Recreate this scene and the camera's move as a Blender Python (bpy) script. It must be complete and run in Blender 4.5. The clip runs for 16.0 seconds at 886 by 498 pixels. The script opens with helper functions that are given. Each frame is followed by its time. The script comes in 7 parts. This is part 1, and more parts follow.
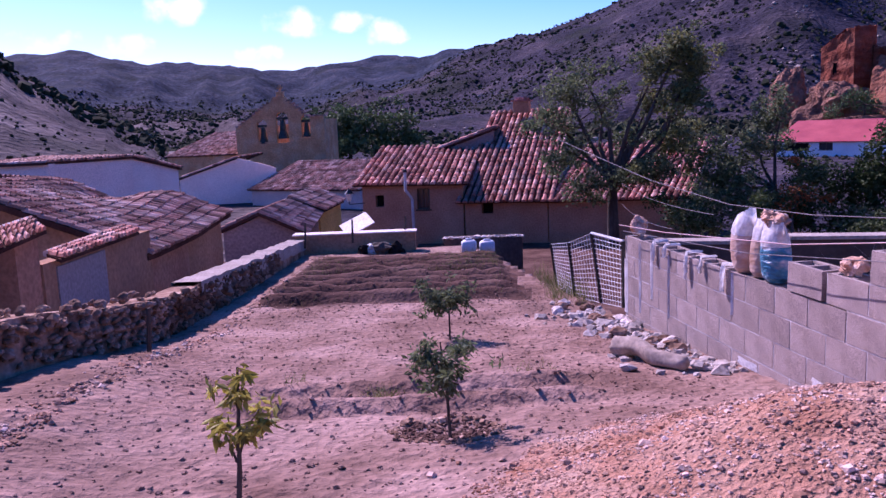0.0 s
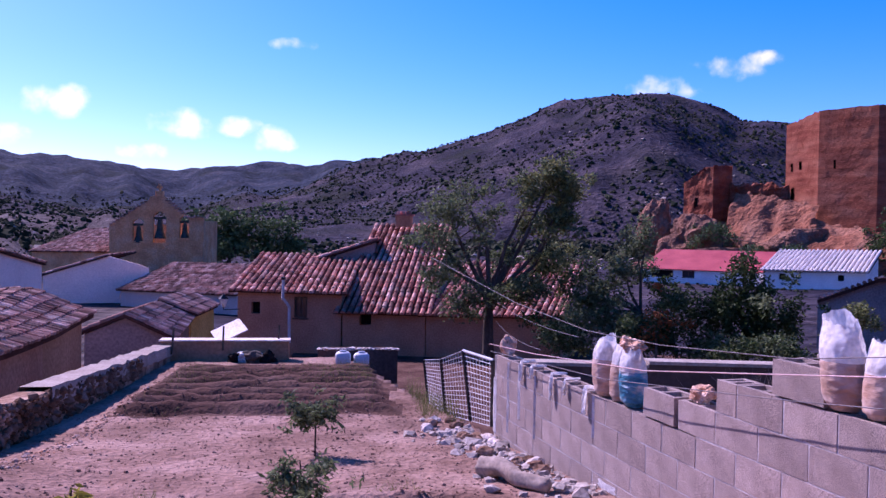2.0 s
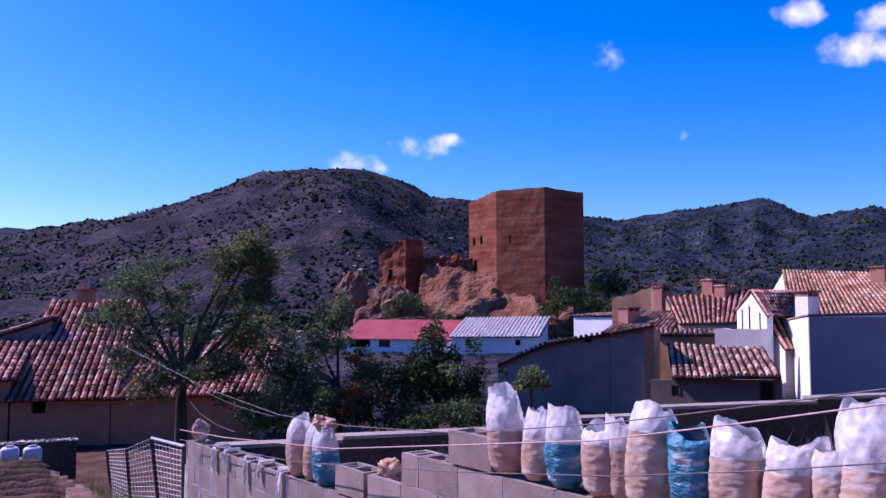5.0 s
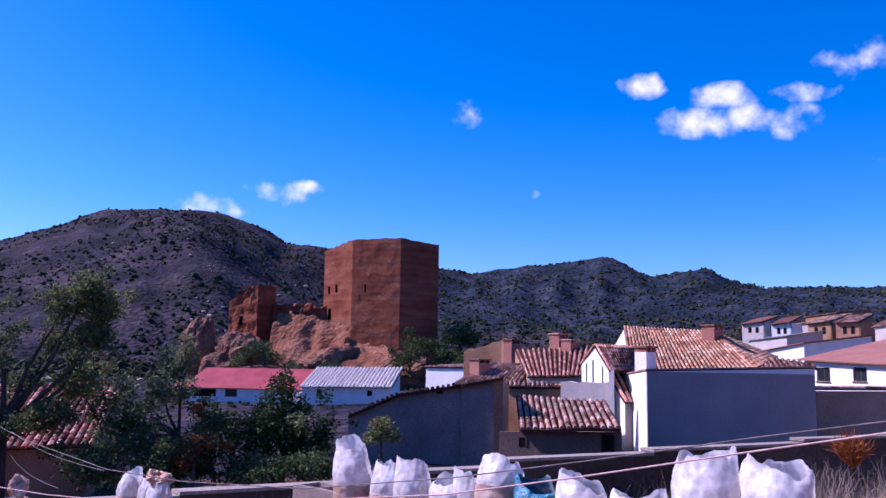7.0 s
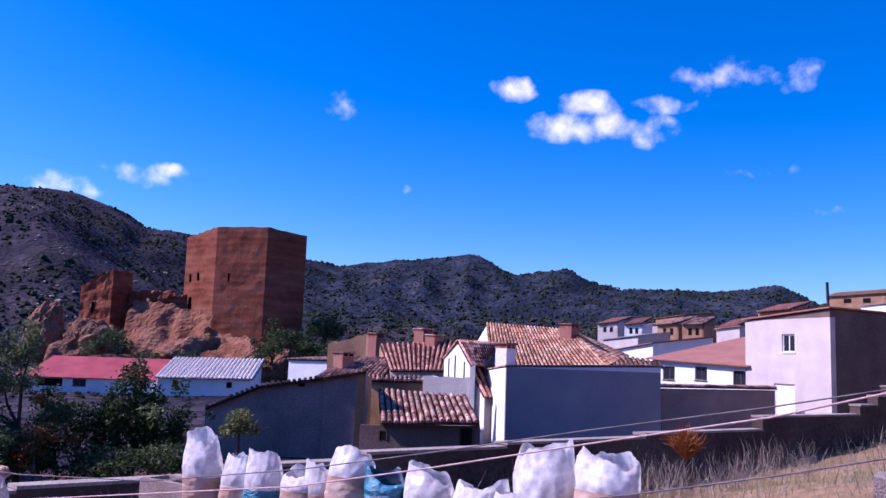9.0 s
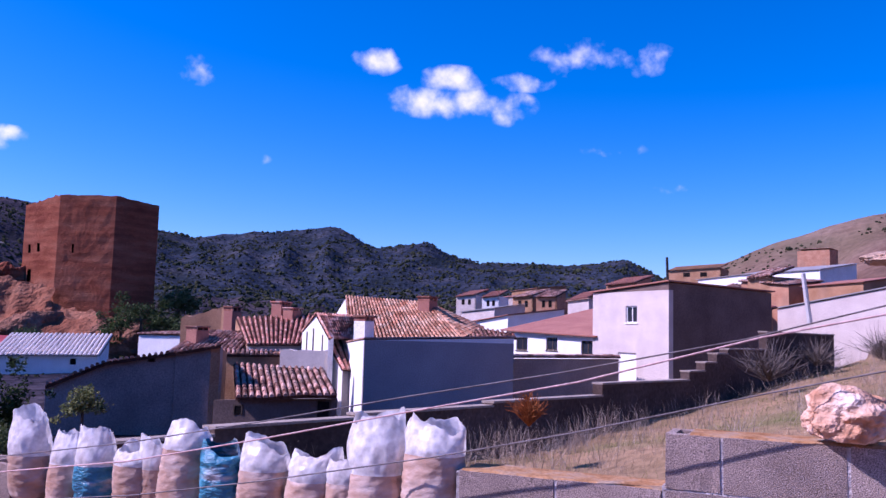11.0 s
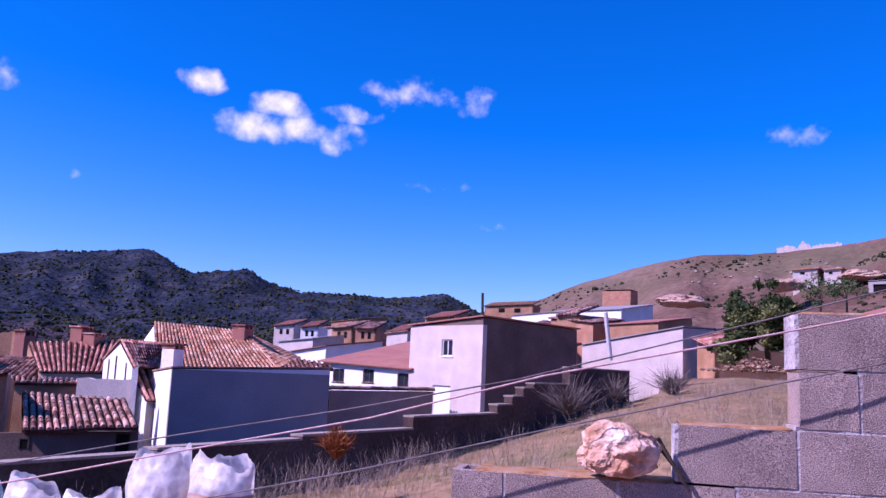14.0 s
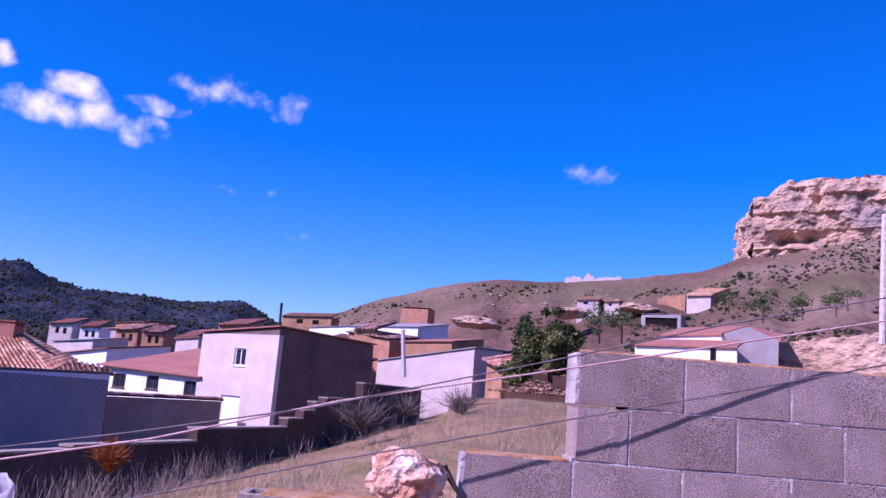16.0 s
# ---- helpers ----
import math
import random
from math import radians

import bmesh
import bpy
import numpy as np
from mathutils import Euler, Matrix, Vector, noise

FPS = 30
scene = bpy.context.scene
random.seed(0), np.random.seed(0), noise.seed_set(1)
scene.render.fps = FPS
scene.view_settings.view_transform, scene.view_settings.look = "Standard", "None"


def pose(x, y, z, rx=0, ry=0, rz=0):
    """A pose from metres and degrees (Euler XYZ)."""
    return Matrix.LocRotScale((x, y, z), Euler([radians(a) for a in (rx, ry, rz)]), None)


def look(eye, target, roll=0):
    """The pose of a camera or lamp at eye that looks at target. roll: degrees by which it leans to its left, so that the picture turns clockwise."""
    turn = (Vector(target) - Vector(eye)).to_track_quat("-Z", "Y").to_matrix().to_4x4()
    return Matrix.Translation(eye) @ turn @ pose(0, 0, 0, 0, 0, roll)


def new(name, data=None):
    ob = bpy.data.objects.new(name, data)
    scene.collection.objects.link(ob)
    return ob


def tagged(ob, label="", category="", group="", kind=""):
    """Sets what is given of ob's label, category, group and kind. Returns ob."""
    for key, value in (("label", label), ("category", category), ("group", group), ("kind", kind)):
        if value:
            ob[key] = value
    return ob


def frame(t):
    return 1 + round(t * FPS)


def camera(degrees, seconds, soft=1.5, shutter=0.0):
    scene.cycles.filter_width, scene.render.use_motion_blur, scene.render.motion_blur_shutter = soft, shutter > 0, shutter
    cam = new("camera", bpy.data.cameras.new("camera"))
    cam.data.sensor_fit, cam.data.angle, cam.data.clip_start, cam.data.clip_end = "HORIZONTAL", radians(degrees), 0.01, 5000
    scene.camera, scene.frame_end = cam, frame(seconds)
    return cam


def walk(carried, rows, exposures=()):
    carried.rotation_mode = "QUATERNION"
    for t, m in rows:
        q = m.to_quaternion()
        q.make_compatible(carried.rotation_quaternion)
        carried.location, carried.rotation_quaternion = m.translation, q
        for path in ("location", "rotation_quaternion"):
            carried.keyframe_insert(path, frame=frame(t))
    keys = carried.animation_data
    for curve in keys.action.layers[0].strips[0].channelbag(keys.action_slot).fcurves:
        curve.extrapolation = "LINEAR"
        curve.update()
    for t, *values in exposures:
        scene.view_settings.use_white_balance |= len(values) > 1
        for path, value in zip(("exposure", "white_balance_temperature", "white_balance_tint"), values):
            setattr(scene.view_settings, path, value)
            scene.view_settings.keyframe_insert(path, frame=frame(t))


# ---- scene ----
cam = camera(56.0, 16.0)
PATH = [
    (0, (0.067, -0.022, 2.1), (0.035, 1.955, 1.8), -2.3),
    (0.5, (0.078, -0.025, 2.113), (0.094, 1.962, 1.886), -1.6),
    (1, (0.09, -0.03, 2.116), (0.208, 1.959, 1.941), -1.2),
    (1.5, (0.092, -0.037, 2.122), (0.296, 1.95, 2.017), 0.3),
    (2, (0.132, -0.068, 2.139), (0.389, 1.915, 2.101), 1.0),
    (2.5, (0.157, -0.121, 2.153), (0.488, 1.851, 2.171), 0.7),
    (3, (0.183, -0.174, 2.172), (0.615, 1.779, 2.221), 1.4),
    (3.5, (0.214, -0.194, 2.194), (0.722, 1.739, 2.254), 2.5),
    (4, (0.186, -0.204, 2.204), (0.873, 1.672, 2.294), 0.7),
    (4.5, (0.161, -0.19, 2.21), (0.972, 1.636, 2.303), -0.2),
    (5, (0.132, -0.249, 2.221), (1.062, 1.516, 2.36), -0.0),
    (7.5, (0.176, -0.201, 2.221), (1.419, 1.343, 2.49), 1.2),
    (8, (0.178, -0.216, 2.219), (1.456, 1.299, 2.486), 1.4),
    (8.5, (0.18, -0.243, 2.224), (1.537, 1.203, 2.489), 1.6),
    (9, (0.146, -0.293, 2.226), (1.591, 1.066, 2.48), 2.1),
    (9.5, (0.117, -0.329, 2.224), (1.619, 0.973, 2.445), 2.2),
    (12, (0.199, -0.539, 2.226), (1.927, 0.448, 2.426), 2.5),
    (12.5, (0.234, -0.574, 2.218), (1.983, 0.38, 2.399), 3.5),
    (13, (0.226, -0.56, 2.219), (2.0, 0.346, 2.4), 2.9),
    (13.5, (0.21, -0.528, 2.232), (2.011, 0.307, 2.471), 2.2),
    (14, (0.183, -0.524, 2.243), (2.025, 0.201, 2.532), 2.5),
    (14.5, (0.17, -0.533, 2.252), (2.032, 0.116, 2.586), 3.2),
    (15, (0.151, -0.537, 2.261), (2.051, -0.02, 2.612), 5.1),
    (15.5, (0.168, -0.532, 2.278), (2.091, -0.132, 2.655), 5.3),
    (16, (0.176, -0.515, 2.284), (2.126, -0.242, 2.633), 4.8),
]
walk(cam, [(t, look(eye, target, roll)) for t, eye, target, roll in PATH],
     [(0, 0.6, 5600, 62), (2.5, 0.52, 5500, 56), (3.4, 0.42, 5480, 53), (4.2, 0.27, 5450, 50), (5, 0.33, 5450, 48), (8.5, 0.4, 5450, 44), (12, 0.34, 5450, 54), (16, 0.34, 5450, 64)])

# ---- light ----
SUN_AZ, SUN_EL = -38.0, 42.0          # from +y towards +x, and above the horizon, in degrees


def sky_dir(az, el):
    a, e = radians(az), radians(el)
    return Vector((math.sin(a) * math.cos(e), math.cos(a) * math.cos(e), math.sin(e)))


sun_data = bpy.data.lights.new("sun", "SUN")
sun_data.energy, sun_data.angle, sun_data.color = 5.0, radians(0.53), (1.0, 0.93, 0.82)
sun = new("sun", sun_data)
sun.rotation_mode = "QUATERNION"
sun.rotation_quaternion = (-sky_dir(SUN_AZ, SUN_EL)).to_track_quat("-Z", "Y")

world = bpy.data.worlds.new("sky")
scene.world = world
world.use_nodes = True
wn, wl = world.node_tree.nodes, world.node_tree.links
back = wn["Background"]
back.inputs["Strength"].default_value = 0.125
sky = wn.new("ShaderNodeTexSky")
sky.sky_type, sky.sun_disc = "NISHITA", False
sky.sun_elevation, sky.sun_rotation = radians(SUN_EL), radians(SUN_AZ)
sky.altitude, sky.air_density, sky.dust_density, sky.ozone_density = 900, 1.0, 1.1, 5.0
deep = wn.new("ShaderNodeHueSaturation")
deep.inputs["Hue"].default_value, deep.inputs["Saturation"].default_value = 0.503, 1.42
wl.new(sky.outputs[0], deep.inputs["Color"])
coord = wn.new("ShaderNodeTexCoord")
rag = wn.new("ShaderNodeTexNoise")
rag.inputs["Scale"].default_value, rag.inputs["Detail"].default_value = 34.0, 10.0
wl.new(coord.outputs["Generated"], rag.inputs["Vector"])
# azimuth, elevation, half width, half height (degrees), thickness of each cloud
CLOUDS = [(-17.6, 7.9, 2.2, 1.0, 1.0), (-10.0, 6.8, 1.9, 0.9, 1.0), (-6.6, 6.8, 1.5, 0.6, 0.9), (-4.2, 6.1, 1.5, 0.8, 1.0),
          (-20.6, 5.6, 1.9, 0.6, 0.8), (-12.5, 5.0, 1.5, 0.5, 0.8), (-25.0, 5.8, 2.2, 0.7, 0.7), (-3.0, 12.3, 1.3, 0.4, 0.6),
          (21.6, 9.7, 2.0, 0.8, 0.9), (23.6, 9.5, 1.3, 0.6, 0.9), (26.2, 10.9, 2.2, 0.7, 0.9), (28.2, 11.3, 1.3, 0.5, 0.9), (39.6, 16.7, 1.4, 0.8, 0.36), (51.4, 18.3, 1.4, 0.8, 0.85),
          (56.3, 15.8, 3.4, 1.0, 1.25), (56.7, 17.1, 2.0, 0.9, 1.2), (60.9, 15.4, 1.5, 1.0, 0.8), (61.0, 17.1, 2.2, 0.6, 0.75),
          (65.6, 18.7, 2.6, 1.0, 0.6), (70.0, 18.4, 1.7, 0.9, 0.5), (92.0, 15.9, 1.5, 0.8, 0.45), (71.7, 10.0, 0.9, 0.4, 0.5),
          (68.0, 12.6, 1.8, 0.4, 0.25), (43.7, 11.3, 0.6, 0.3, 0.22)]
total = None
for az, el, half_w, half_h, thick in CLOUDS:
    d = sky_dir(az, el)
    right = Vector((math.cos(radians(az)), -math.sin(radians(az)), 0))
    up = right.cross(d)
    off = wn.new("ShaderNodeVectorMath")
    off.operation = "SUBTRACT"
    off.inputs[1].default_value = d
    wl.new(coord.outputs["Generated"], off.inputs[0])
    squares = []
    for axis, half in ((right, half_w), (up, half_h), (d, 40.0)):
        dot = wn.new("ShaderNodeVectorMath")
        dot.operation = "DOT_PRODUCT"
        dot.inputs[1].default_value = axis / radians(half * 1.35)
        wl.new(off.outputs[0], dot.inputs[0])
        sq = wn.new("ShaderNodeMath")
        sq.operation = "MULTIPLY"
        wl.new(dot.outputs["Value"], sq.inputs[0]), wl.new(dot.outputs["Value"], sq.inputs[1])
        squares.append(sq)
    add = wn.new("ShaderNodeMath")
    add.operation = "ADD"
    wl.new(squares[0].outputs[0], add.inputs[0]), wl.new(squares[1].outputs[0], add.inputs[1])
    plus = wn.new("ShaderNodeMath")
    plus.operation = "ADD"
    wl.new(add.outputs[0], plus.inputs[0]), wl.new(squares[2].outputs[0], plus.inputs[1])
    add = plus
    fall = wn.new("ShaderNodeMapRange")
    fall.inputs["From Min"].default_value, fall.inputs["From Max"].default_value = 1.0, 0.0
    fall.inputs["To Min"].default_value, fall.inputs["To Max"].default_value = 0.0, 0.1 + 0.95 * thick
    wl.new(add.outputs[0], fall.inputs["Value"])
    if total is None:
        total = fall
    else:
        top = wn.new("ShaderNodeMath")
        top.operation = "MAXIMUM"
        wl.new(total.outputs[0], top.inputs[0]), wl.new(fall.outputs[0], top.inputs[1])
        total = top
frayed = wn.new("ShaderNodeMath")
frayed.operation = "MULTIPLY_ADD"
frayed.inputs[1].default_value = 3.0
wl.new(rag.outputs["Fac"], frayed.inputs[0])
frayed.inputs[2].default_value = -1.72
cover = wn.new("ShaderNodeMath")
cover.operation = "ADD"
wl.new(total.outputs[0], cover.inputs[0]), wl.new(frayed.outputs[0], cover.inputs[1])
edge = wn.new("ShaderNodeMapRange")
edge.interpolation_type = "SMOOTHSTEP"
edge.inputs["From Min"].default_value, edge.inputs["From Max"].default_value = 0.0, 1.6
edge.inputs["To Max"].default_value = 0.92
inside = wn.new("ShaderNodeMath")
inside.operation = "MULTIPLY"
inside.inputs[1].default_value = 2.0
wl.new(total.outputs[0], inside.inputs[0])
least = wn.new("ShaderNodeMath")
least.operation = "MINIMUM"
wl.new(cover.outputs[0], least.inputs[0]), wl.new(inside.outputs[0], least.inputs[1])
wl.new(least.outputs[0], edge.inputs["Value"])
mixed = wn.new("ShaderNodeMix")
mixed.data_type = "RGBA"
wl.new(edge.outputs[0], mixed.inputs["Factor"])
wl.new(deep.outputs[0], mixed.inputs[6])
mixed.inputs[7].default_value = (8.0, 7.9, 8.0, 1)
wl.new(mixed.outputs[2], back.inputs["Color"])


# ---- materials ----
def material(name, colours, scale=4.0, rough=0.9, bump=0.3, grain=60.0, stain=0.0, stain_colour=(0.1, 0.08, 0.07), island=0.0, each=0.0,
             stretch=(1, 1, 1), metal=0.0, dist=0.02, through_light=0.0, layers=0.0, speck=0.3):
    """Two noises of colour, stains, relief; island, each: brightness that varies from loose piece to loose piece, or object to object."""
    m = bpy.data.materials.new(name)
    m.use_nodes = True
    n, l = m.node_tree.nodes, m.node_tree.links
    b = n["Principled BSDF"]
    b.inputs["Roughness"].default_value, b.inputs["Metallic"].default_value = rough, metal
    b.inputs["Specular IOR Level"].default_value = 0.25 if rough < 0.85 else 0.03
    tc = n.new("ShaderNodeTexCoord")
    mp = n.new("ShaderNodeMapping")
    mp.inputs["Scale"].default_value = stretch
    l.new(tc.outputs["Object"], mp.inputs["Vector"])
    big = n.new("ShaderNodeTexNoise")
    big.inputs["Scale"].default_value, big.inputs["Detail"].default_value = scale, 5.0
    l.new(mp.outputs[0], big.inputs["Vector"])
    ramp = n.new("ShaderNodeValToRGB")
    ramp.color_ramp.elements[0].position, ramp.color_ramp.elements[1].position = 0.32, 0.68
    ramp.color_ramp.elements[0].color, ramp.color_ramp.elements[1].color = (*colours[0], 1), (*colours[-1], 1)
    for i, c in enumerate(colours[1:-1]):
        e = ramp.color_ramp.elements.new(0.32 + 0.36 * (i + 1) / (len(colours) - 1))
        e.color = (*c, 1)
    l.new(big.outputs["Fac"], ramp.inputs["Fac"])
    colour = ramp.outputs["Color"]
    fine = n.new("ShaderNodeTexNoise")
    fine.inputs["Scale"].default_value, fine.inputs["Detail"].default_value = grain, 4.0
    l.new(mp.outputs[0], fine.inputs["Vector"])
    value = n.new("ShaderNodeMapRange")
    value.inputs["From Min"].default_value, value.inputs["From Max"].default_value = 0.25, 0.75
    value.inputs["To Min"].default_value, value.inputs["To Max"].default_value = 1 - speck, 1 + speck
    l.new(fine.outputs["Fac"], value.inputs["Value"])
    hsv = n.new("ShaderNodeHueSaturation")
    l.new(colour, hsv.inputs["Color"]), l.new(value.outputs[0], hsv.inputs["Value"])
    colour = hsv.outputs["Color"]
    for spread, node, out in ((island, "ShaderNodeNewGeometry", "Random Per Island"), (each, "ShaderNodeObjectInfo", "Random")):
        if spread:
            r = n.new(node)
            v = n.new("ShaderNodeMapRange")
            v.inputs["To Min"].default_value, v.inputs["To Max"].default_value = 1 - spread, 1 + spread
            l.new(r.outputs[out], v.inputs["Value"])
            h = n.new("ShaderNodeHueSaturation")
            l.new(colour, h.inputs["Color"]), l.new(v.outputs[0], h.inputs["Value"])
            colour = h.outputs["Color"]
    if stain:
        sn = n.new("ShaderNodeTexNoise")
        sn.inputs["Scale"].default_value, sn.inputs["Detail"].default_value = scale * 0.45, 7.0
        l.new(mp.outputs[0], sn.inputs["Vector"])
        sr = n.new("ShaderNodeMapRange")
        sr.inputs["From Min"].default_value, sr.inputs["From Max"].default_value = 0.52, 0.68
        sr.inputs["To Max"].default_value = stain
        l.new(sn.outputs["Fac"], sr.inputs["Value"])
        mx = n.new("ShaderNodeMix")
        mx.data_type = "RGBA"
        l.new(sr.outputs[0], mx.inputs["Factor"]), l.new(colour, mx.inputs[6])
        mx.inputs[7].default_value = (*stain_colour, 1)
        colour = mx.outputs[2]
    height = fine.outputs["Fac"]
    if layers:
        sep = n.new("ShaderNodeSeparateXYZ")
        l.new(tc.outputs["Object"], sep.inputs[0])
        wob = n.new("ShaderNodeMath")
        wob.operation = "MULTIPLY_ADD"
        wob.inputs[1].default_value = 1.2
        l.new(big.outputs["Fac"], wob.inputs[0]), l.new(sep.outputs["Z"], wob.inputs[2])
        wav = n.new("ShaderNodeMath")
        wav.operation = "PINGPONG"
        wav.inputs[1].default_value = layers
        l.new(wob.outputs[0], wav.inputs[0])
        lr = n.new("ShaderNodeMapRange")
        lr.inputs["From Max"].default_value = layers
        lr.inputs["To Min"].default_value, lr.inputs["To Max"].default_value = 0.86, 1.05
        l.new(wav.outputs[0], lr.inputs["Value"])
        h = n.new("ShaderNodeHueSaturation")
        l.new(colour, h.inputs["Color"]), l.new(lr.outputs[0], h.inputs["Value"])
        colour = h.outputs["Color"]
    l.new(colour, b.inputs["Base Color"])
    if bump:
        bp = n.new("ShaderNodeBump")
        bp.inputs["Strength"].default_value, bp.inputs["Distance"].default_value = bump, dist
        l.new(height, bp.inputs["Height"])
        l.new(bp.outputs[0], b.inputs["Normal"])
    if through_light:
        tr = n.new("ShaderNodeBsdfTranslucent")
        l.new(colour, tr.inputs["Color"])
        ms = n.new("ShaderNodeMixShader")
        ms.inputs[0].default_value = through_light
        l.new(b.outputs[0], ms.inputs[1]), l.new(tr.outputs[0], ms.inputs[2])
        l.new(ms.outputs[0], n["Material Output"].inputs["Surface"])
    return m


SOIL = material("soil", [(0.16, 0.09, 0.066), (0.26, 0.155, 0.118), (0.34, 0.215, 0.17)], 1.3, 0.95, 0.8, 14, 0.35, (0.12, 0.075, 0.06), dist=0.06)
GROUND = material("dry_ground", [(0.2, 0.135, 0.075), (0.3, 0.19, 0.11), (0.13, 0.13, 0.05)], 0.25, 0.95, 0.6, 5, 0.4, (0.11, 0.12, 0.05), dist=0.1)
MOUND = material("spoil", [(0.26, 0.115, 0.066), (0.36, 0.185, 0.12), (0.4, 0.25, 0.18)], 2.5, 0.95, 1.0, 30, 0.3, (0.36, 0.2, 0.12), dist=0.04)
PEBBLE = material("pebble", [(0.34, 0.16, 0.095), (0.44, 0.25, 0.17), (0.56, 0.41, 0.34)], 3.0, 0.9, 0.3, 40, island=0.45)
TILLED = material("tilled_soil", [(0.06, 0.03, 0.023), (0.1, 0.053, 0.04), (0.15, 0.085, 0.065)], 1.2, 0.95, 0.45, 16, 0.3, (0.09, 0.06, 0.045), dist=0.06)
STONE = material("field_stone", [(0.12, 0.065, 0.042), (0.24, 0.14, 0.092), (0.38, 0.26, 0.19)], 4.0, 0.92, 0.6, 25, 0.3, (0.07, 0.05, 0.04), each=0.35)
PALE_STONE = material("pale_stone", [(0.42, 0.34, 0.29), (0.6, 0.52, 0.46)], 6.0, 0.9, 0.5, 30, island=0.3, each=0.25)
MORTAR = material("mortar", [(0.3, 0.24, 0.2), (0.4, 0.33, 0.28)], 3.0, 0.95, 0.6, 30)
BLOCK = material("concrete_block", [(0.23, 0.175, 0.155), (0.33, 0.255, 0.225), (0.405, 0.315, 0.275)], 3.0, 0.95, 0.8, 240, 0.6, (0.31, 0.17, 0.1), each=0.14, dist=0.006, speck=0.85)
JOINT = material("block_mortar", [(0.3, 0.26, 0.25), (0.58, 0.53, 0.52)], 6.0, 0.95, 0.6, 60)
SPILL = material("spilt_mortar", [(0.5, 0.46, 0.44), (0.68, 0.64, 0.62)], 9.0, 0.9, 0.5, 60)
RENDERED_GREY = material("grey_render", [(0.29, 0.26, 0.26), (0.37, 0.33, 0.32)], 0.5, 0.92, 0.3, 20, 0.35, (0.26, 0.22, 0.22))
# Dark brown holds the shade of walls turned away from the sun.
SHADYSIDE = material("shaded_brown_render", [(0.12, 0.085, 0.075), (0.19, 0.135, 0.115)], 0.6, 0.95, 0.4, 15, 0.4, (0.1, 0.075, 0.065))
WHITE = material("whitewash", [(0.76, 0.73, 0.71), (0.86, 0.84, 0.82)], 0.7, 0.9, 0.15, 25, 0.12, (0.5, 0.44, 0.4))
PINKISH = material("pale_render", [(0.5, 0.42, 0.39), (0.61, 0.53, 0.49)], 0.9, 0.9, 0.25, 22, 0.35, (0.42, 0.34, 0.29))
OCHRE = material("ochre_render", [(0.38, 0.18, 0.11), (0.5, 0.27, 0.17)], 1.0, 0.92, 0.3, 18, 0.4, (0.3, 0.2, 0.14))
YELLOW = material("yellow_render", [(0.6, 0.33, 0.08), (0.7, 0.42, 0.13)], 1.0, 0.92, 0.2, 18)
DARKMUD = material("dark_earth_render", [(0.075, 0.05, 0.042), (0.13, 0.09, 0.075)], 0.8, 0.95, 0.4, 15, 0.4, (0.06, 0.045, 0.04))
TWIG = material("dead_twig", [(0.24, 0.18, 0.14), (0.4, 0.32, 0.26)], 5.0, 0.9, 0.0, 30)
ROSEWHITE = material("rose_whitewash", [(0.82, 0.65, 0.56), (0.88, 0.73, 0.64)], 0.6, 0.9, 0.15, 20, 0.15, (0.62, 0.48, 0.42))
GREYTWIG = material("grey_brushwood", [(0.09, 0.075, 0.07), (0.17, 0.14, 0.125)], 5.0, 0.9, 0.0, 30)
MUD = material("earth_render", [(0.32, 0.165, 0.09), (0.46, 0.26, 0.155)], 0.7, 0.95, 0.5, 15, 0.5, (0.2, 0.13, 0.1))
DARKRENDER = material("old_dark_render", [(0.22, 0.17, 0.155), (0.33, 0.26, 0.23)], 0.6, 0.95, 0.4, 15, 0.4, (0.13, 0.1, 0.09))
TILE = material("clay_tile", [(0.3, 0.11, 0.08), (0.44, 0.2, 0.15), (0.56, 0.38, 0.31)], 2.2, 0.85, 0.4, 30, 0.35, (0.13, 0.075, 0.065), island=0.55)
OLDTILE = material("weathered_tile", [(0.22, 0.1, 0.075), (0.36, 0.2, 0.155), (0.5, 0.36, 0.3)], 2.0, 0.9, 0.5, 30, 0.4, (0.14, 0.1, 0.085), island=0.6)
ORANGETILE = material("orange_tile", [(0.34, 0.14, 0.085), (0.46, 0.24, 0.155), (0.54, 0.38, 0.28)], 1.6, 0.85, 0.4, 30, 0.2, (0.25, 0.15, 0.1), island=0.4)
# Shade in the channels between tiles is put into this dark colour.
UNDERTILE = material("shaded_tile_channel", [(0.05, 0.022, 0.018), (0.1, 0.05, 0.038)], 2.0, 0.95, 0.3, 30)
REDSHEET = material("red_sheet", [(0.3, 0.04, 0.045), (0.42, 0.075, 0.075)], 0.6, 0.6, 0.1, 20)
PALESHEET = material("pale_sheet", [(0.66, 0.58, 0.55), (0.78, 0.7, 0.66)], 0.8, 0.7, 0.2, 20)
BROWNROOF = material("brown_roof", [(0.3, 0.12, 0.09), (0.38, 0.17, 0.12)], 0.8, 0.8, 0.2, 20)
SLATE = material("grey_roof", [(0.23, 0.22, 0.23), (0.32, 0.3, 0.3)], 0.8, 0.8, 0.2, 20)
BRICKRED = material("tower_earth", [(0.19, 0.054, 0.032), (0.27, 0.085, 0.048), (0.31, 0.12, 0.072)], 0.35, 0.95, 0.7, 6, 0.3, (0.36, 0.17, 0.11), stretch=(0.6, 0.6, 2.2), dist=0.12, layers=0.45)
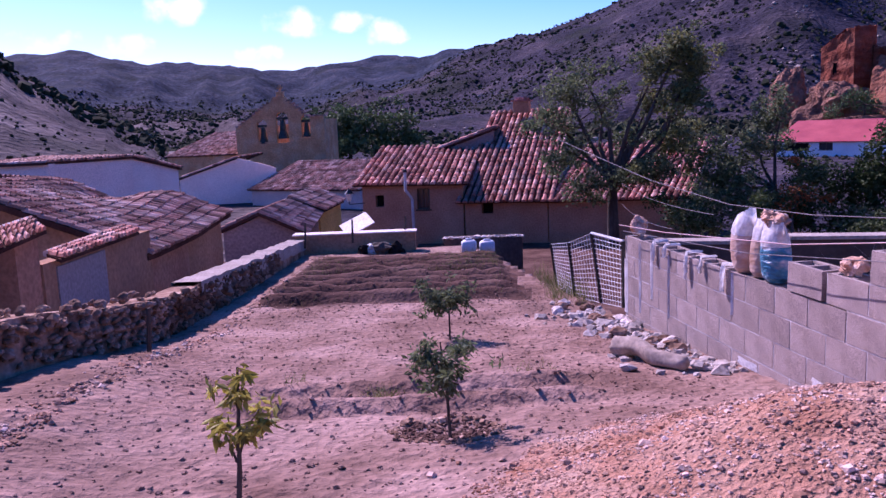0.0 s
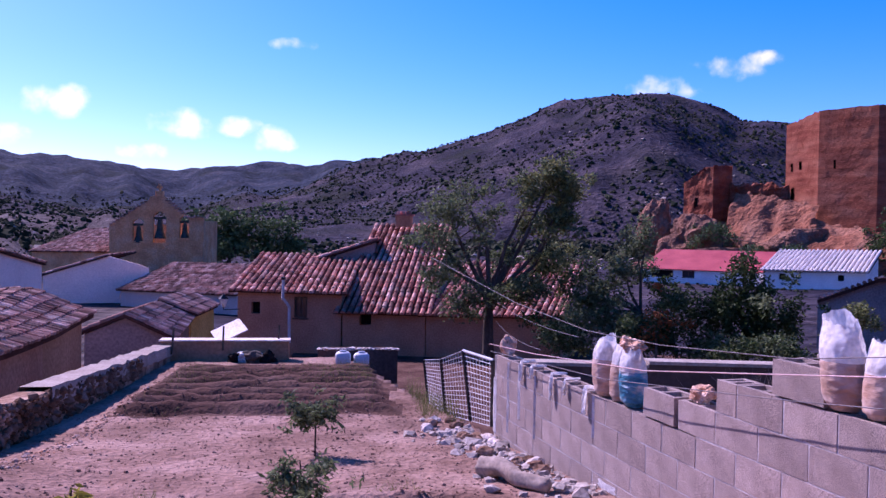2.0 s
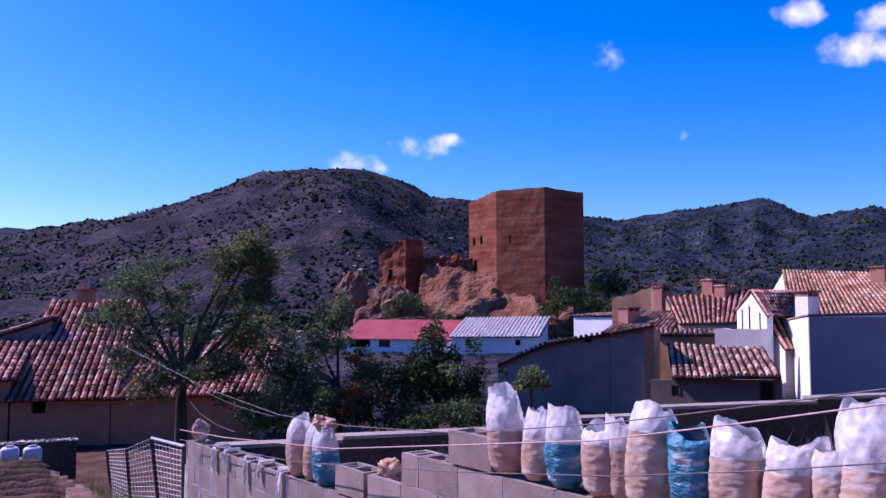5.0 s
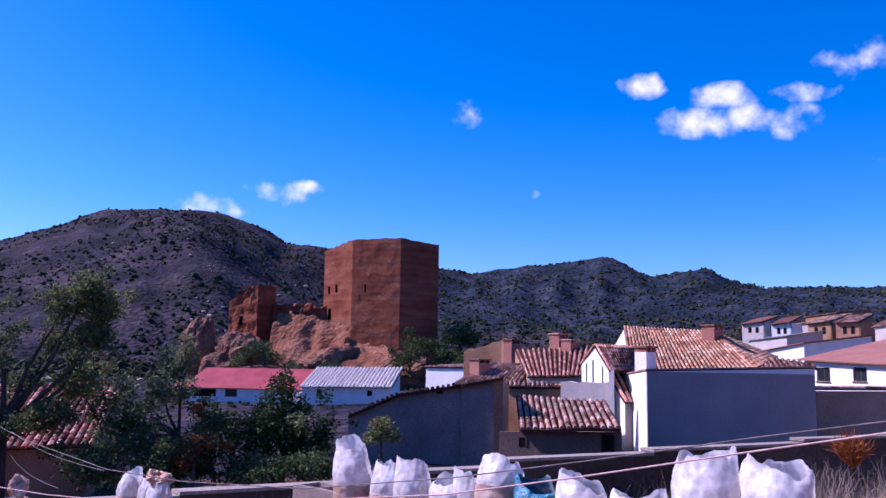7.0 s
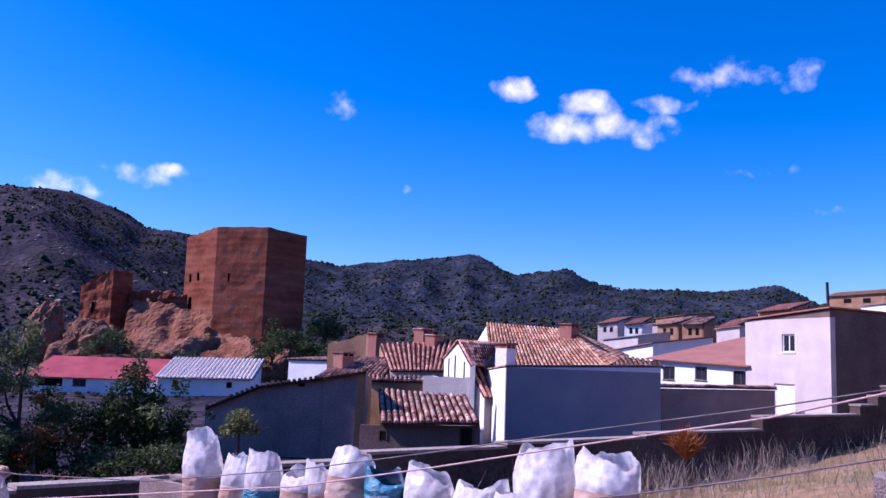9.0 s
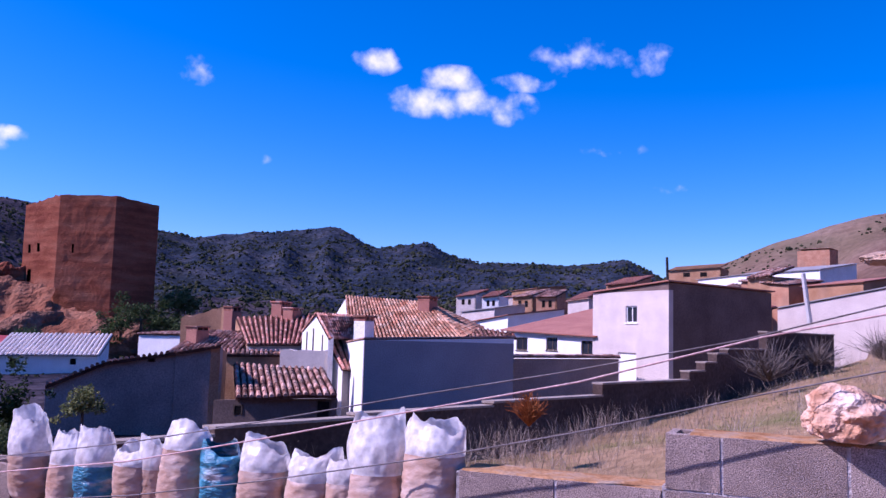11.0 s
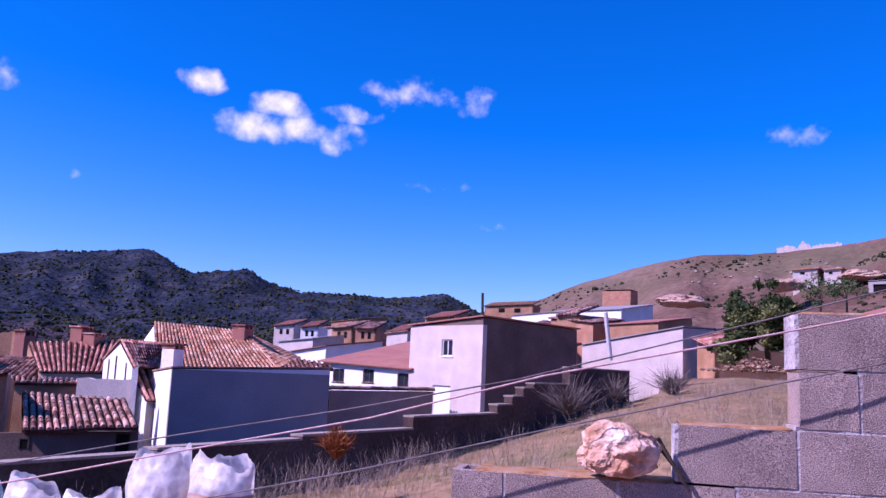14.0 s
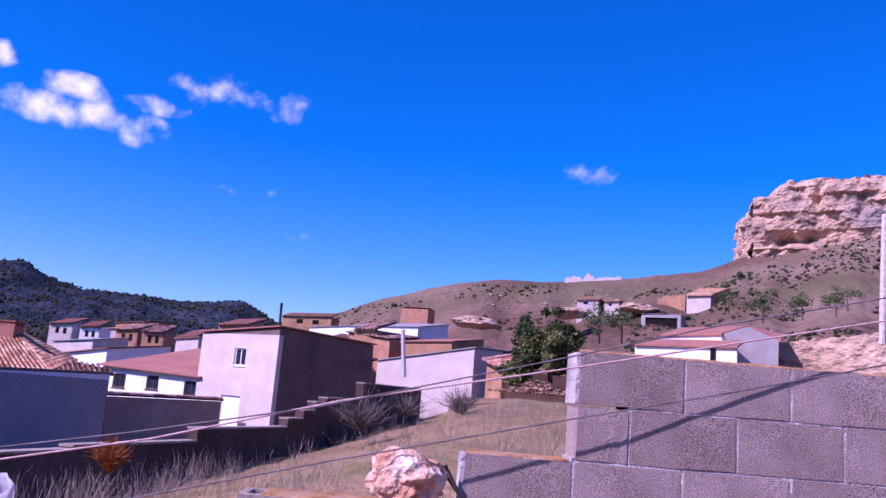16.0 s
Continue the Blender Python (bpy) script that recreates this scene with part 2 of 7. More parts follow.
CRAG = material("crag", [(0.1, 0.06, 0.045), (0.27, 0.13, 0.085), (0.34, 0.18, 0.12)], 0.22, 0.95, 1.0, 2.5, 0.4, (0.09, 0.08, 0.05), dist=0.4)
CLIFF = material("cliff", [(0.26, 0.19, 0.16), (0.46, 0.3, 0.21), (0.58, 0.4, 0.28)], 0.12, 0.95, 1.0, 0.9, 0.75, (0.27, 0.23, 0.22), stretch=(1.0, 1.0, 1.5), dist=0.7)
SCREE = material("red_scree", [(0.16, 0.06, 0.036), (0.25, 0.1, 0.058), (0.3, 0.145, 0.09)], 0.25, 0.95, 1.0, 2.2, 0.35, (0.2, 0.12, 0.085), dist=0.3)
CHURCHSTONE = material("church_stone", [(0.56, 0.27, 0.12), (0.68, 0.36, 0.17), (0.7, 0.44, 0.25)], 0.9, 0.92, 0.6, 8, 0.3, (0.25, 0.17, 0.12), each=0.1, dist=0.06)
BARK = material("bark", [(0.05, 0.04, 0.033), (0.12, 0.095, 0.075)], 5.0, 0.95, 0.9, 30, stretch=(1, 1, 0.3))
LEAF = material("leaf", [(0.07, 0.095, 0.04), (0.155, 0.185, 0.085)], 1.0, 0.7, 0.0, 9, island=0.5, through_light=0.4)
LEAFY = material("yellowing_leaf", [(0.13, 0.15, 0.045), (0.24, 0.24, 0.09)], 1.0, 0.7, 0.0, 9, island=0.5, through_light=0.3)
DARKLEAF = material("dark_leaf", [(0.028, 0.05, 0.015), (0.07, 0.1, 0.03)], 0.6, 0.75, 0.0, 9, island=0.5, through_light=0.3)
FARLEAF = material("far_leaf", [(0.045, 0.08, 0.03), (0.11, 0.16, 0.06)], 0.3, 0.8, 0.0, 3, island=0.4, through_light=0.2)
PEACHLEAF = material("peach_leaf", [(0.22, 0.2, 0.03), (0.38, 0.33, 0.07)], 6.0, 0.6, 0.0, 9, island=0.45, through_light=0.4)
SCRUB = material("scrub", [(0.022, 0.028, 0.015), (0.05, 0.052, 0.028)], 0.2, 0.9, 0.0, 3, island=0.4)
DRYGRASS = material("dry_grass", [(0.3, 0.22, 0.14), (0.44, 0.34, 0.24)], 3.0, 0.9, 0.0, 9, island=0.35, through_light=0.2)
GREENGRASS = material("green_grass", [(0.12, 0.14, 0.04), (0.25, 0.23, 0.09)], 3.0, 0.9, 0.0, 9, island=0.35, through_light=0.2)
BAGWHITE = material("white_plastic", [(0.6, 0.53, 0.5), (0.78, 0.75, 0.74), (0.84, 0.82, 0.82)], 7.0, 0.3, 0.5, 30, each=0.05, through_light=0.35, dist=0.006)
BAGFULL = material("bag_of_spoil", [(0.4, 0.235, 0.16), (0.5, 0.34, 0.265), (0.62, 0.5, 0.44)], 7.0, 0.32, 0.6, 22, each=0.12, dist=0.01, stretch=(1, 1, 1.7), speck=0.12)
BAGBLUE = material("blue_plastic", [(0.02, 0.1, 0.17), (0.05, 0.24, 0.34), (0.6, 0.56, 0.55)], 6.0, 0.35, 0.9, 16, dist=0.03, stretch=(1, 1, 2.2))
DARKWOOD = material("dark_wood", [(0.04, 0.028, 0.022), (0.1, 0.07, 0.05)], 3.0, 0.8, 0.4, 40, stretch=(1, 1, 0.1))
IRON = material("iron", [(0.03, 0.03, 0.03), (0.07, 0.06, 0.055)], 8.0, 0.5, 0.1, 60, metal=0.6)
RUSTY = material("rusty", [(0.2, 0.06, 0.02), (0.36, 0.12, 0.04)], 8.0, 0.9, 0.3, 60)
LICHEN = material("lichened_mortar", [(0.28, 0.13, 0.055), (0.4, 0.22, 0.11), (0.36, 0.27, 0.2)], 9.0, 0.95, 0.8, 60, dist=0.01)
WIRE = material("line", [(0.1, 0.08, 0.08), (0.2, 0.17, 0.17)], 20.0, 0.6, 0.0, 60)
PINKLINE = material("pink_line", [(0.5, 0.3, 0.28), (0.6, 0.42, 0.4)], 20.0, 0.6, 0.0, 60)
PIPE = material("grey_pipe", [(0.45, 0.43, 0.43), (0.55, 0.53, 0.53)], 4.0, 0.5, 0.0, 60)
TANK = material("white_tank", [(0.55, 0.54, 0.55), (0.68, 0.67, 0.68)], 4.0, 0.5, 0.1, 60)
# Near-black that paints shade inside openings; also colours black sacks in the heap.
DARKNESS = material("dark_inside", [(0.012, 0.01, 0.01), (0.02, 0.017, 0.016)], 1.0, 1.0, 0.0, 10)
COPPERY = material("bell_bronze", [(0.03, 0.04, 0.035), (0.06, 0.07, 0.06)], 3.0, 0.5, 0.1, 30, metal=0.7)
ROOT = material("pink_rock", [(0.46, 0.22, 0.12), (0.62, 0.38, 0.27), (0.82, 0.7, 0.62)], 6.0, 0.9, 1.0, 26, dist=0.035)

glass = bpy.data.materials.new("window_glass")
glass.use_nodes = True
gb = glass.node_tree.nodes["Principled BSDF"]
gb.inputs["Base Color"].default_value = (0.02, 0.025, 0.035, 1)
gb.inputs["Roughness"].default_value, gb.inputs["Specular IOR Level"].default_value = 0.08, 0.6


# ---- building helpers ----
def part(name, bm, mat, parent=None, label="", smooth=False):
    me = bpy.data.meshes.new(name)
    bm.to_mesh(me)
    bm.free()
    me.materials.append(mat)
    if smooth:
        for p in me.polygons:
            p.use_smooth = True
    ob = new(name, me)
    if parent:
        ob.parent = parent
    if label:
        ob["label"] = label
    return ob


def raw(name, verts, faces, mat, parent=None, label="", smooth=False):
    me = bpy.data.meshes.new(name)
    me.from_pydata(verts, [], faces)
    me.materials.append(mat)
    if smooth:
        me.polygons.foreach_set("use_smooth", [True] * len(me.polygons))
    ob = new(name, me)
    if parent:
        ob.parent = parent
    if label:
        ob["label"] = label
    return ob


def thing(name, label, category, m=None, group="", kind=""):
    ob = new(name)
    ob.empty_display_size = 0.2
    if m is not None:
        ob.matrix_world = m
    return tagged(ob, label, category, group, kind)


def box(bm, x0, y0, z0, x1, y1, z1, bevel=0.0):
    v = [bm.verts.new((x, y, z)) for z in (z0, z1) for x, y in ((x0, y0), (x1, y0), (x1, y1), (x0, y1))]
    fs = [bm.faces.new([v[i] for i in f]) for f in ((3, 2, 1, 0), (4, 5, 6, 7), (0, 1, 5, 4), (1, 2, 6, 5), (2, 3, 7, 6), (3, 0, 4, 7))]
    if bevel:
        bmesh.ops.bevel(bm, geom=list({e for f in fs for e in f.edges}), offset=bevel, segments=1, affect="EDGES")
    return v


def tube(bm, a, b, r0, r1=None, sides=8, caps=True):
    a, b = Vector(a), Vector(b)
    r1 = r0 if r1 is None else r1
    q = (b - a).to_track_quat("Z", "Y")
    rings = []
    for p, r in ((a, r0), (b, r1)):
        rings.append([bm.verts.new(p + q @ Vector((r * math.cos(2 * math.pi * i / sides), r * math.sin(2 * math.pi * i / sides), 0))) for i in range(sides)])
    for i in range(sides):
        bm.faces.new((rings[0][i], rings[0][(i + 1) % sides], rings[1][(i + 1) % sides], rings[1][i]))
    if caps:
        bm.faces.new(rings[0][::-1]), bm.faces.new(rings[1])


def lump(rng, size, rough=0.25, cuts=2):
    """A rough stone as a bmesh, about size metres across."""
    bm = bmesh.new()
    bmesh.ops.create_icosphere(bm, subdivisions=cuts, radius=0.5)
    seed = Vector((rng.uniform(0, 50), rng.uniform(0, 50), rng.uniform(0, 50)))
    for v in bm.verts:
        k = 1 + rough * 2.2 * noise.noise(v.co * 2.3 + seed) + rough * 0.9 * noise.noise(v.co * 6 + seed) + rough * 0.45 * noise.noise(v.co * 15 + seed)
        v.co = Vector((v.co.x * size[0], v.co.y * size[1], v.co.z * size[2])) * k
    return bm


def tiles(name, quad, mat, parent, pitch=0.22, row=0.34, radius=0.1, label="", sag_at=None):
    """Barrel tiles over a quad: eave left, eave right, ridge right, ridge left."""
    a, b, c, d = [Vector(p) for p in quad]
    rng = random.Random(int(abs(a.x * 100 + b.y * 37)))
    cols, rows = max(2, round((b - a).length / pitch)), max(2, round((d - a).length / row))
    normal = (b - a).cross(d - a).normalized()
    verts, faces = [], []
    for i in range(cols):
        for j in range(rows):
            s = (i + 0.5) / cols
            t0, t1 = (j - (0.22 if j == 0 else 0.0)) / rows, min(1.0, (j + 1.15) / rows)
            lo = a.lerp(b, s).lerp(d.lerp(c, s), t0)
            hi = a.lerp(b, s).lerp(d.lerp(c, s), t1)
            side = (b - a).normalized()
            if sag_at:
                lo.z += sag_at(lo)
                hi.z += sag_at(hi)
            lift0, lift1 = 0.02 + rng.uniform(-0.01, 0.014), 0.004
            shift = side * rng.uniform(-0.012, 0.012)
            k = len(verts)
            for p, lift, r in ((lo, lift0, radius), (hi, lift1, radius * 0.86)):
                for q in range(5):
                    ang = math.pi * q / 4
                    verts.append(p + shift - side * (r * math.cos(ang)) + normal * (lift + r * 1.2 * math.sin(ang)))
            for q in range(4):
                faces.append((k + q, k + q + 1, k + q + 6, k + q + 5))
            faces.append((k, k + 4, k + 3, k + 2, k + 1))
    return raw(name, verts, faces, mat, parent, label)


def slab(name, quad, thick, mat, parent):
    a = [Vector(p) for p in quad]
    n = (a[1] - a[0]).cross(a[3] - a[0]).normalized()
    if n.z < 0:
        n = -n
    verts = a + [p - n * thick for p in a]
    return raw(name, verts, [(0, 1, 2, 3), (7, 6, 5, 4), (0, 4, 5, 1), (1, 5, 6, 2), (2, 6, 7, 3), (3, 7, 4, 0)], mat, parent)


def facade(name, length, z0, z1, holes, thick, mat, parent):
    """A wall along +x from the origin with openings (u0, z0, u1, z1) right through it."""
    us = sorted({0.0, length, *[h[0] for h in holes], *[h[2] for h in holes]})
    zs = sorted({z0, z1, *[h[1] for h in holes], *[h[3] for h in holes]})
    bm = bmesh.new()
    for ua, ub in zip(us, us[1:]):
        for za, zb in zip(zs, zs[1:]):
            um, zm = (ua + ub) / 2, (za + zb) / 2
            if not any(h[0] < um < h[2] and h[1] < zm < h[3] for h in holes):
                box(bm, ua, 0, za, ub, thick, zb)
    bmesh.ops.remove_doubles(bm, verts=bm.verts, dist=0.0005)
    return part(name, bm, mat, parent)


def window(parent, u0, z0, u1, z1, frame_mat, kind="window", pane=None, bars=1):
    """Frame, pane and sill in an opening of a facade."""
    bm = bmesh.new()
    f = min(0.07, (u1 - u0) * 0.12)
    for x0, a, x1, b in ((u0, z0, u0 + f, z1), (u1 - f, z0, u1, z1), (u0 + f, z0, u1 - f, z0 + f), (u0 + f, z1 - f, u1 - f, z1)):
        box(bm, x0, 0.07, a, x1, 0.13, b)
    for i in range(bars):
        um = u0 + (u1 - u0) * (i + 1) / (bars + 1)
        box(bm, um - f * 0.4, 0.08, z0 + f, um + f * 0.4, 0.125, z1 - f)
    w = part(kind, bm, frame_mat, parent)
    bm = bmesh.new()
    box(bm, u0 + f * 0.5, 0.1, z0 + f * 0.5, u1 - f * 0.5, 0.112, z1 - f * 0.5)
    part("pane" if kind == "window" else "panel", bm, pane or glass, w)
    bm = bmesh.new()
    box(bm, u0 - 0.06, -0.05, z0 - 0.06, u1 + 0.06, 0.06, z0 - 0.004)
    part("sill", bm, frame_mat, w)
    return w


def building(name, label, A, B, depth, z0, tops, wall_mat, roof_mat, roof="mono", ridge=0.0, wins=(), over=0.25, tiled=True, category="house",
             side_mat=None, chimneys=(), frame_mat=None, pitch=0.26, gutter=False, split=0.5):
    """A house whose front wall runs from A to B. tops: heights of the wall's top at front left, front right, back right, back left.
    roof: mono (one plane through the tops), gable_u (ridge along the front), gable_v (gable over the front), flat."""
    ax, ay, bx, by = A[0], A[1], B[0], B[1]
    length = math.hypot(bx - ax, by - ay)
    m = Matrix.LocRotScale((ax, ay, 0), Euler((0, 0, math.atan2(by - ay, bx - ax))), None)
    t = thing(name, label, category, m)
    holes = [w[:4] for w in wins]
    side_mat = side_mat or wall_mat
    low = min(tops[0], tops[1])
    facade("wall", length, z0, low, holes, 0.3, wall_mat, t)
    fl, fr, br, bl = tops
    v = [(0, 0.3, z0), (length, 0.3, z0), (length, depth, z0), (0, depth, z0), (0, 0.3, low), (length, 0.3, low), (length, depth, br), (0, depth, bl), (0, 0, low), (length, 0, low), (length, 0, fr), (0, 0, fl)]
    faces = [(1, 2, 6, 10, 9, 5), (2, 3, 7, 6), (3, 0, 4, 8, 11, 7)]
    if fr > low + 0.01:
        faces.append((8, 9, 10))
    if fl > low + 0.01:
        faces.append((8, 9, 11))
    if roof == "gable_u":
        v += [(length, depth * split, ridge), (0, depth * split, ridge)]
        faces[0], faces[2] = (1, 2, 6, 12, 10, 9, 5), (3, 0, 4, 8, 11, 13, 7)
    if roof == "gable_v":
        v += [(length * split, 0, ridge), (length * split, depth, ridge)]
        faces.append((8, 9, 12)), faces.append((6, 7, 13))
    raw("side_wall", v, faces, side_mat, t)
    # a near-black sheet behind each open hole paints the shade inside
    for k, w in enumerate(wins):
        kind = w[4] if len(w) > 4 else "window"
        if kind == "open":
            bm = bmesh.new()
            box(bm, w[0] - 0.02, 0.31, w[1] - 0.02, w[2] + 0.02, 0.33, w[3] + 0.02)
            part("interior_shade_sheet", bm, DARKNESS, t)
        elif kind == "door":
            window(t, *w[:4], frame_mat or DARKWOOD, "door", w[5] if len(w) > 5 else DARKWOOD, 0)
        else:
            window(t, *w[:4], frame_mat or DARKWOOD, "window", w[5] if len(w) > 5 else None, 1)
    o = over
    if roof == "mono":
        def at(u, vv):
            f = fl + (fr - fl) * u / length
            b = bl + (br - bl) * u / length
            return (u, vv, f + (b - f) * vv / depth + 0.12)
        quads = [[at(-o, -o), at(length + o, -o), at(length + o, depth + o), at(-o, depth + o)]]
        if abs((fl + fr) - (bl + br)) < abs((fl + bl) - (fr + br)):
            q = quads[0]
            quads = [[q[3], q[0], q[1], q[2]]] if fl < fr else [[q[1], q[2], q[3], q[0]]]
    elif roof == "gable_u":
        s1 = (ridge - fl) / (depth * split)
        s2 = (ridge - bl) / (depth * (1 - split))
        quads = [[(-o, -o, fl - s1 * o + 0.12), (length + o, -o, fr - s1 * o + 0.12), (length + o, depth * split, ridge + 0.12), (-o, depth * split, ridge + 0.12)],
                 [(length + o, depth + o, br - s2 * o + 0.12), (-o, depth + o, bl - s2 * o + 0.12), (-o, depth * split, ridge + 0.12), (length + o, depth * split, ridge + 0.12)]]
    elif roof == "gable_v":
        s1 = (ridge - fl) / (length * split)
        s2 = (ridge - fr) / (length * (1 - split))
        quads = [[(-o, depth + o, fl - s1 * o + 0.12), (-o, -o, fl - s1 * o + 0.12), (length * split, -o, ridge + 0.12), (length * split, depth + o, ridge + 0.12)],
                 [(length + o, -o, fr - s2 * o + 0.12), (length + o, depth + o, fr - s2 * o + 0.12), (length * split, depth + o, ridge + 0.12), (length * split, -o, ridge + 0.12)]]
    else:
        quads = [[(-0.05, -0.05, max(tops) + 0.1), (length + 0.05, -0.05, max(tops) + 0.1), (length + 0.05, depth, max(tops) + 0.1), (-0.05, depth, max(tops) + 0.1)]]
    for q in quads:
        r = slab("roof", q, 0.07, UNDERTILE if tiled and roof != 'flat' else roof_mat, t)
        if tiled and roof != "flat":
            tiles("roof_tiles", q, roof_mat, r, pitch, pitch * 1.55, pitch * 0.36)
    for u, vv, zb, w, h in chimneys:
        bm = bmesh.new()
        box(bm, u - w / 2, vv - w / 2, zb, u + w / 2, vv + w / 2, zb + h, 0.02)
        ch = part("chimney", bm, MUD, t)
        bm = bmesh.new()
        box(bm, u - w / 2 - 0.08, vv - w / 2 - 0.08, zb + h, u + w / 2 + 0.08, vv + w / 2 + 0.08, zb + h + 0.07)
        for k in (-1, 0, 1):
            tube(bm, (u + k * w * 0.32, vv - w * 0.45, zb + h + 0.13), (u + k * w * 0.32, vv + w * 0.45, zb + h + 0.13), 0.08, 0.08, 6)
        part("chimney_cap", bm, TILE, ch)
    return t


def roof_patch(parent, quad, mat, pitch=0.24, thick=0.12, sag_at=None, tiled=True):
    """A roof plane over any four points (eave left, eave right, ridge right, ridge left), sagging where sag_at says so."""
    a, b, c, d = [Vector(p) for p in quad]
    n = 12 if sag_at else 1
    verts, faces = [], []
    for low in (0, 1):
        for i in range(n + 1):
            for j in range(n + 1):
                p = a.lerp(b, i / n).lerp(d.lerp(c, i / n), j / n)
                verts.append((p.x, p.y, p.z + (sag_at(p) if sag_at else 0.0) - low * thick))
    m, half = n + 1, (n + 1) ** 2
    for i in range(n):
        for j in range(n):
            k = i * m + j
            faces += [(k, k + m, k + m + 1, k + 1), (half + k + 1, half + k + m + 1, half + k + m, half + k)]
        for k, step in ((i * m, m), (i * m + n, m), (i, 1), (n * m + i, 1)):
            faces.append((k, k + step, half + k + step, half + k))
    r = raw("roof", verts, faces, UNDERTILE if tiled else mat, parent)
    if tiled:
        tiles("roof_tiles", quad, mat, r, pitch, pitch * 1.6, pitch * 0.37, sag_at=sag_at)
    return r


def wall_panel(parent, tops, z0, mat, thick=0.25, ragged=0.0, name="wall"):
    """A wall along the given top points, each (x, y, z), with its own thickness behind the line; ragged: broken top."""
    pts = [Vector(p) for p in tops]
    if ragged:
        fine = []
        for p, q in zip(pts, pts[1:]):
            k = max(2, int((q - p).length / 0.35))
            fine += [p.lerp(q, i / k) + Vector((0, 0, ragged * noise.noise(Vector((p.x + i * 0.9, p.y, 3))))) for i in range(k)]
        pts = fine + [pts[-1]]
    run = pts[-1] - pts[0]
    back = Vector((-run.y, run.x, 0)).normalized() * thick
    verts = [v for p in pts for v in ((p.x, p.y, z0), tuple(p), (p.x + back.x, p.y + back.y, p.z), (p.x + back.x, p.y + back.y, z0))]
    faces = [tuple(4 * i + k for i, k in ((0, 0), (0, 1), (0, 2), (0, 3)))]
    for i in range(len(pts) - 1):
        for k in range(3):
            faces.append((4 * i + k, 4 * i + 4 + k, 4 * i + 5 + k, 4 * i + 1 + k))
    e = 4 * (len(pts) - 1)
    faces.append((e + 3, e + 2, e + 1, e))
    return raw(name, verts, faces, mat, parent)


def hole(parent, wall_from, wall_to, u0, u1, z0, z1, mat=None):
    """A window or door set in a wall panel between two plan points; u in parts of its length."""
    a, b = Vector((wall_from[0], wall_from[1], 0)), Vector((wall_to[0], wall_to[1], 0))
    out = Vector((b.y - a.y, a.x - b.x, 0)).normalized()
    p, q = a.lerp(b, u0), a.lerp(b, u1)
    m = Matrix.LocRotScale(p, Euler((0, 0, math.atan2(b.y - a.y, b.x - a.x))), None)
    w = (q - p).length
    bm = bmesh.new()
    for x0, za, x1, zb in ((-0.06, z0, 0, z1 + 0.06), (w, z0, w + 0.06, z1 + 0.06), (0, z1, w, z1 + 0.06)):
        box(bm, x0, -0.03, za, x1, 0.01, zb)
    f = part("window", bm, mat or DARKWOOD, parent)
    f.matrix_world = m
    # Near-black sheet on the wall face, painted as the unlit room.
    bm = bmesh.new()
    box(bm, 0, -0.012, z0, w, 0.002, z1)
    part("pane", bm, DARKNESS, f)


def stack(parent, p, w, h, mat, flues=2):
    """A square chimney with a slab held up on small piers."""
    x, y, z = p
    bm = bmesh.new()
    box(bm, x - w / 2, y - w / 2, z - 1.2, x + w / 2, y + w / 2, z + h * 0.72, 0.02)
    ch = part("chimney", bm, mat, parent)
    bm = bmesh.new()
    for i in range(flues + 1):
        c = x - w / 2 + 0.05 + (w - 0.1) * i / flues
        box(bm, c - 0.05, y - w / 2, z + h * 0.72, c + 0.05, y + w / 2, z + h * 0.9)
    box(bm, x - w / 2 - 0.07, y - w / 2 - 0.07, z + h * 0.9, x + w / 2 + 0.07, y + w / 2 + 0.07, z + h, 0.015)
    part("chimney_cap", bm, TILE, ch)


# ---- the lie of the land ----
def smooth(a, b, x):
    t = min(1.0, max(0.0, (x - a) / (b - a)))
    return t * t * (3 - 2 * t)


def blend(a, b, k):
    return a + (b - a) * k


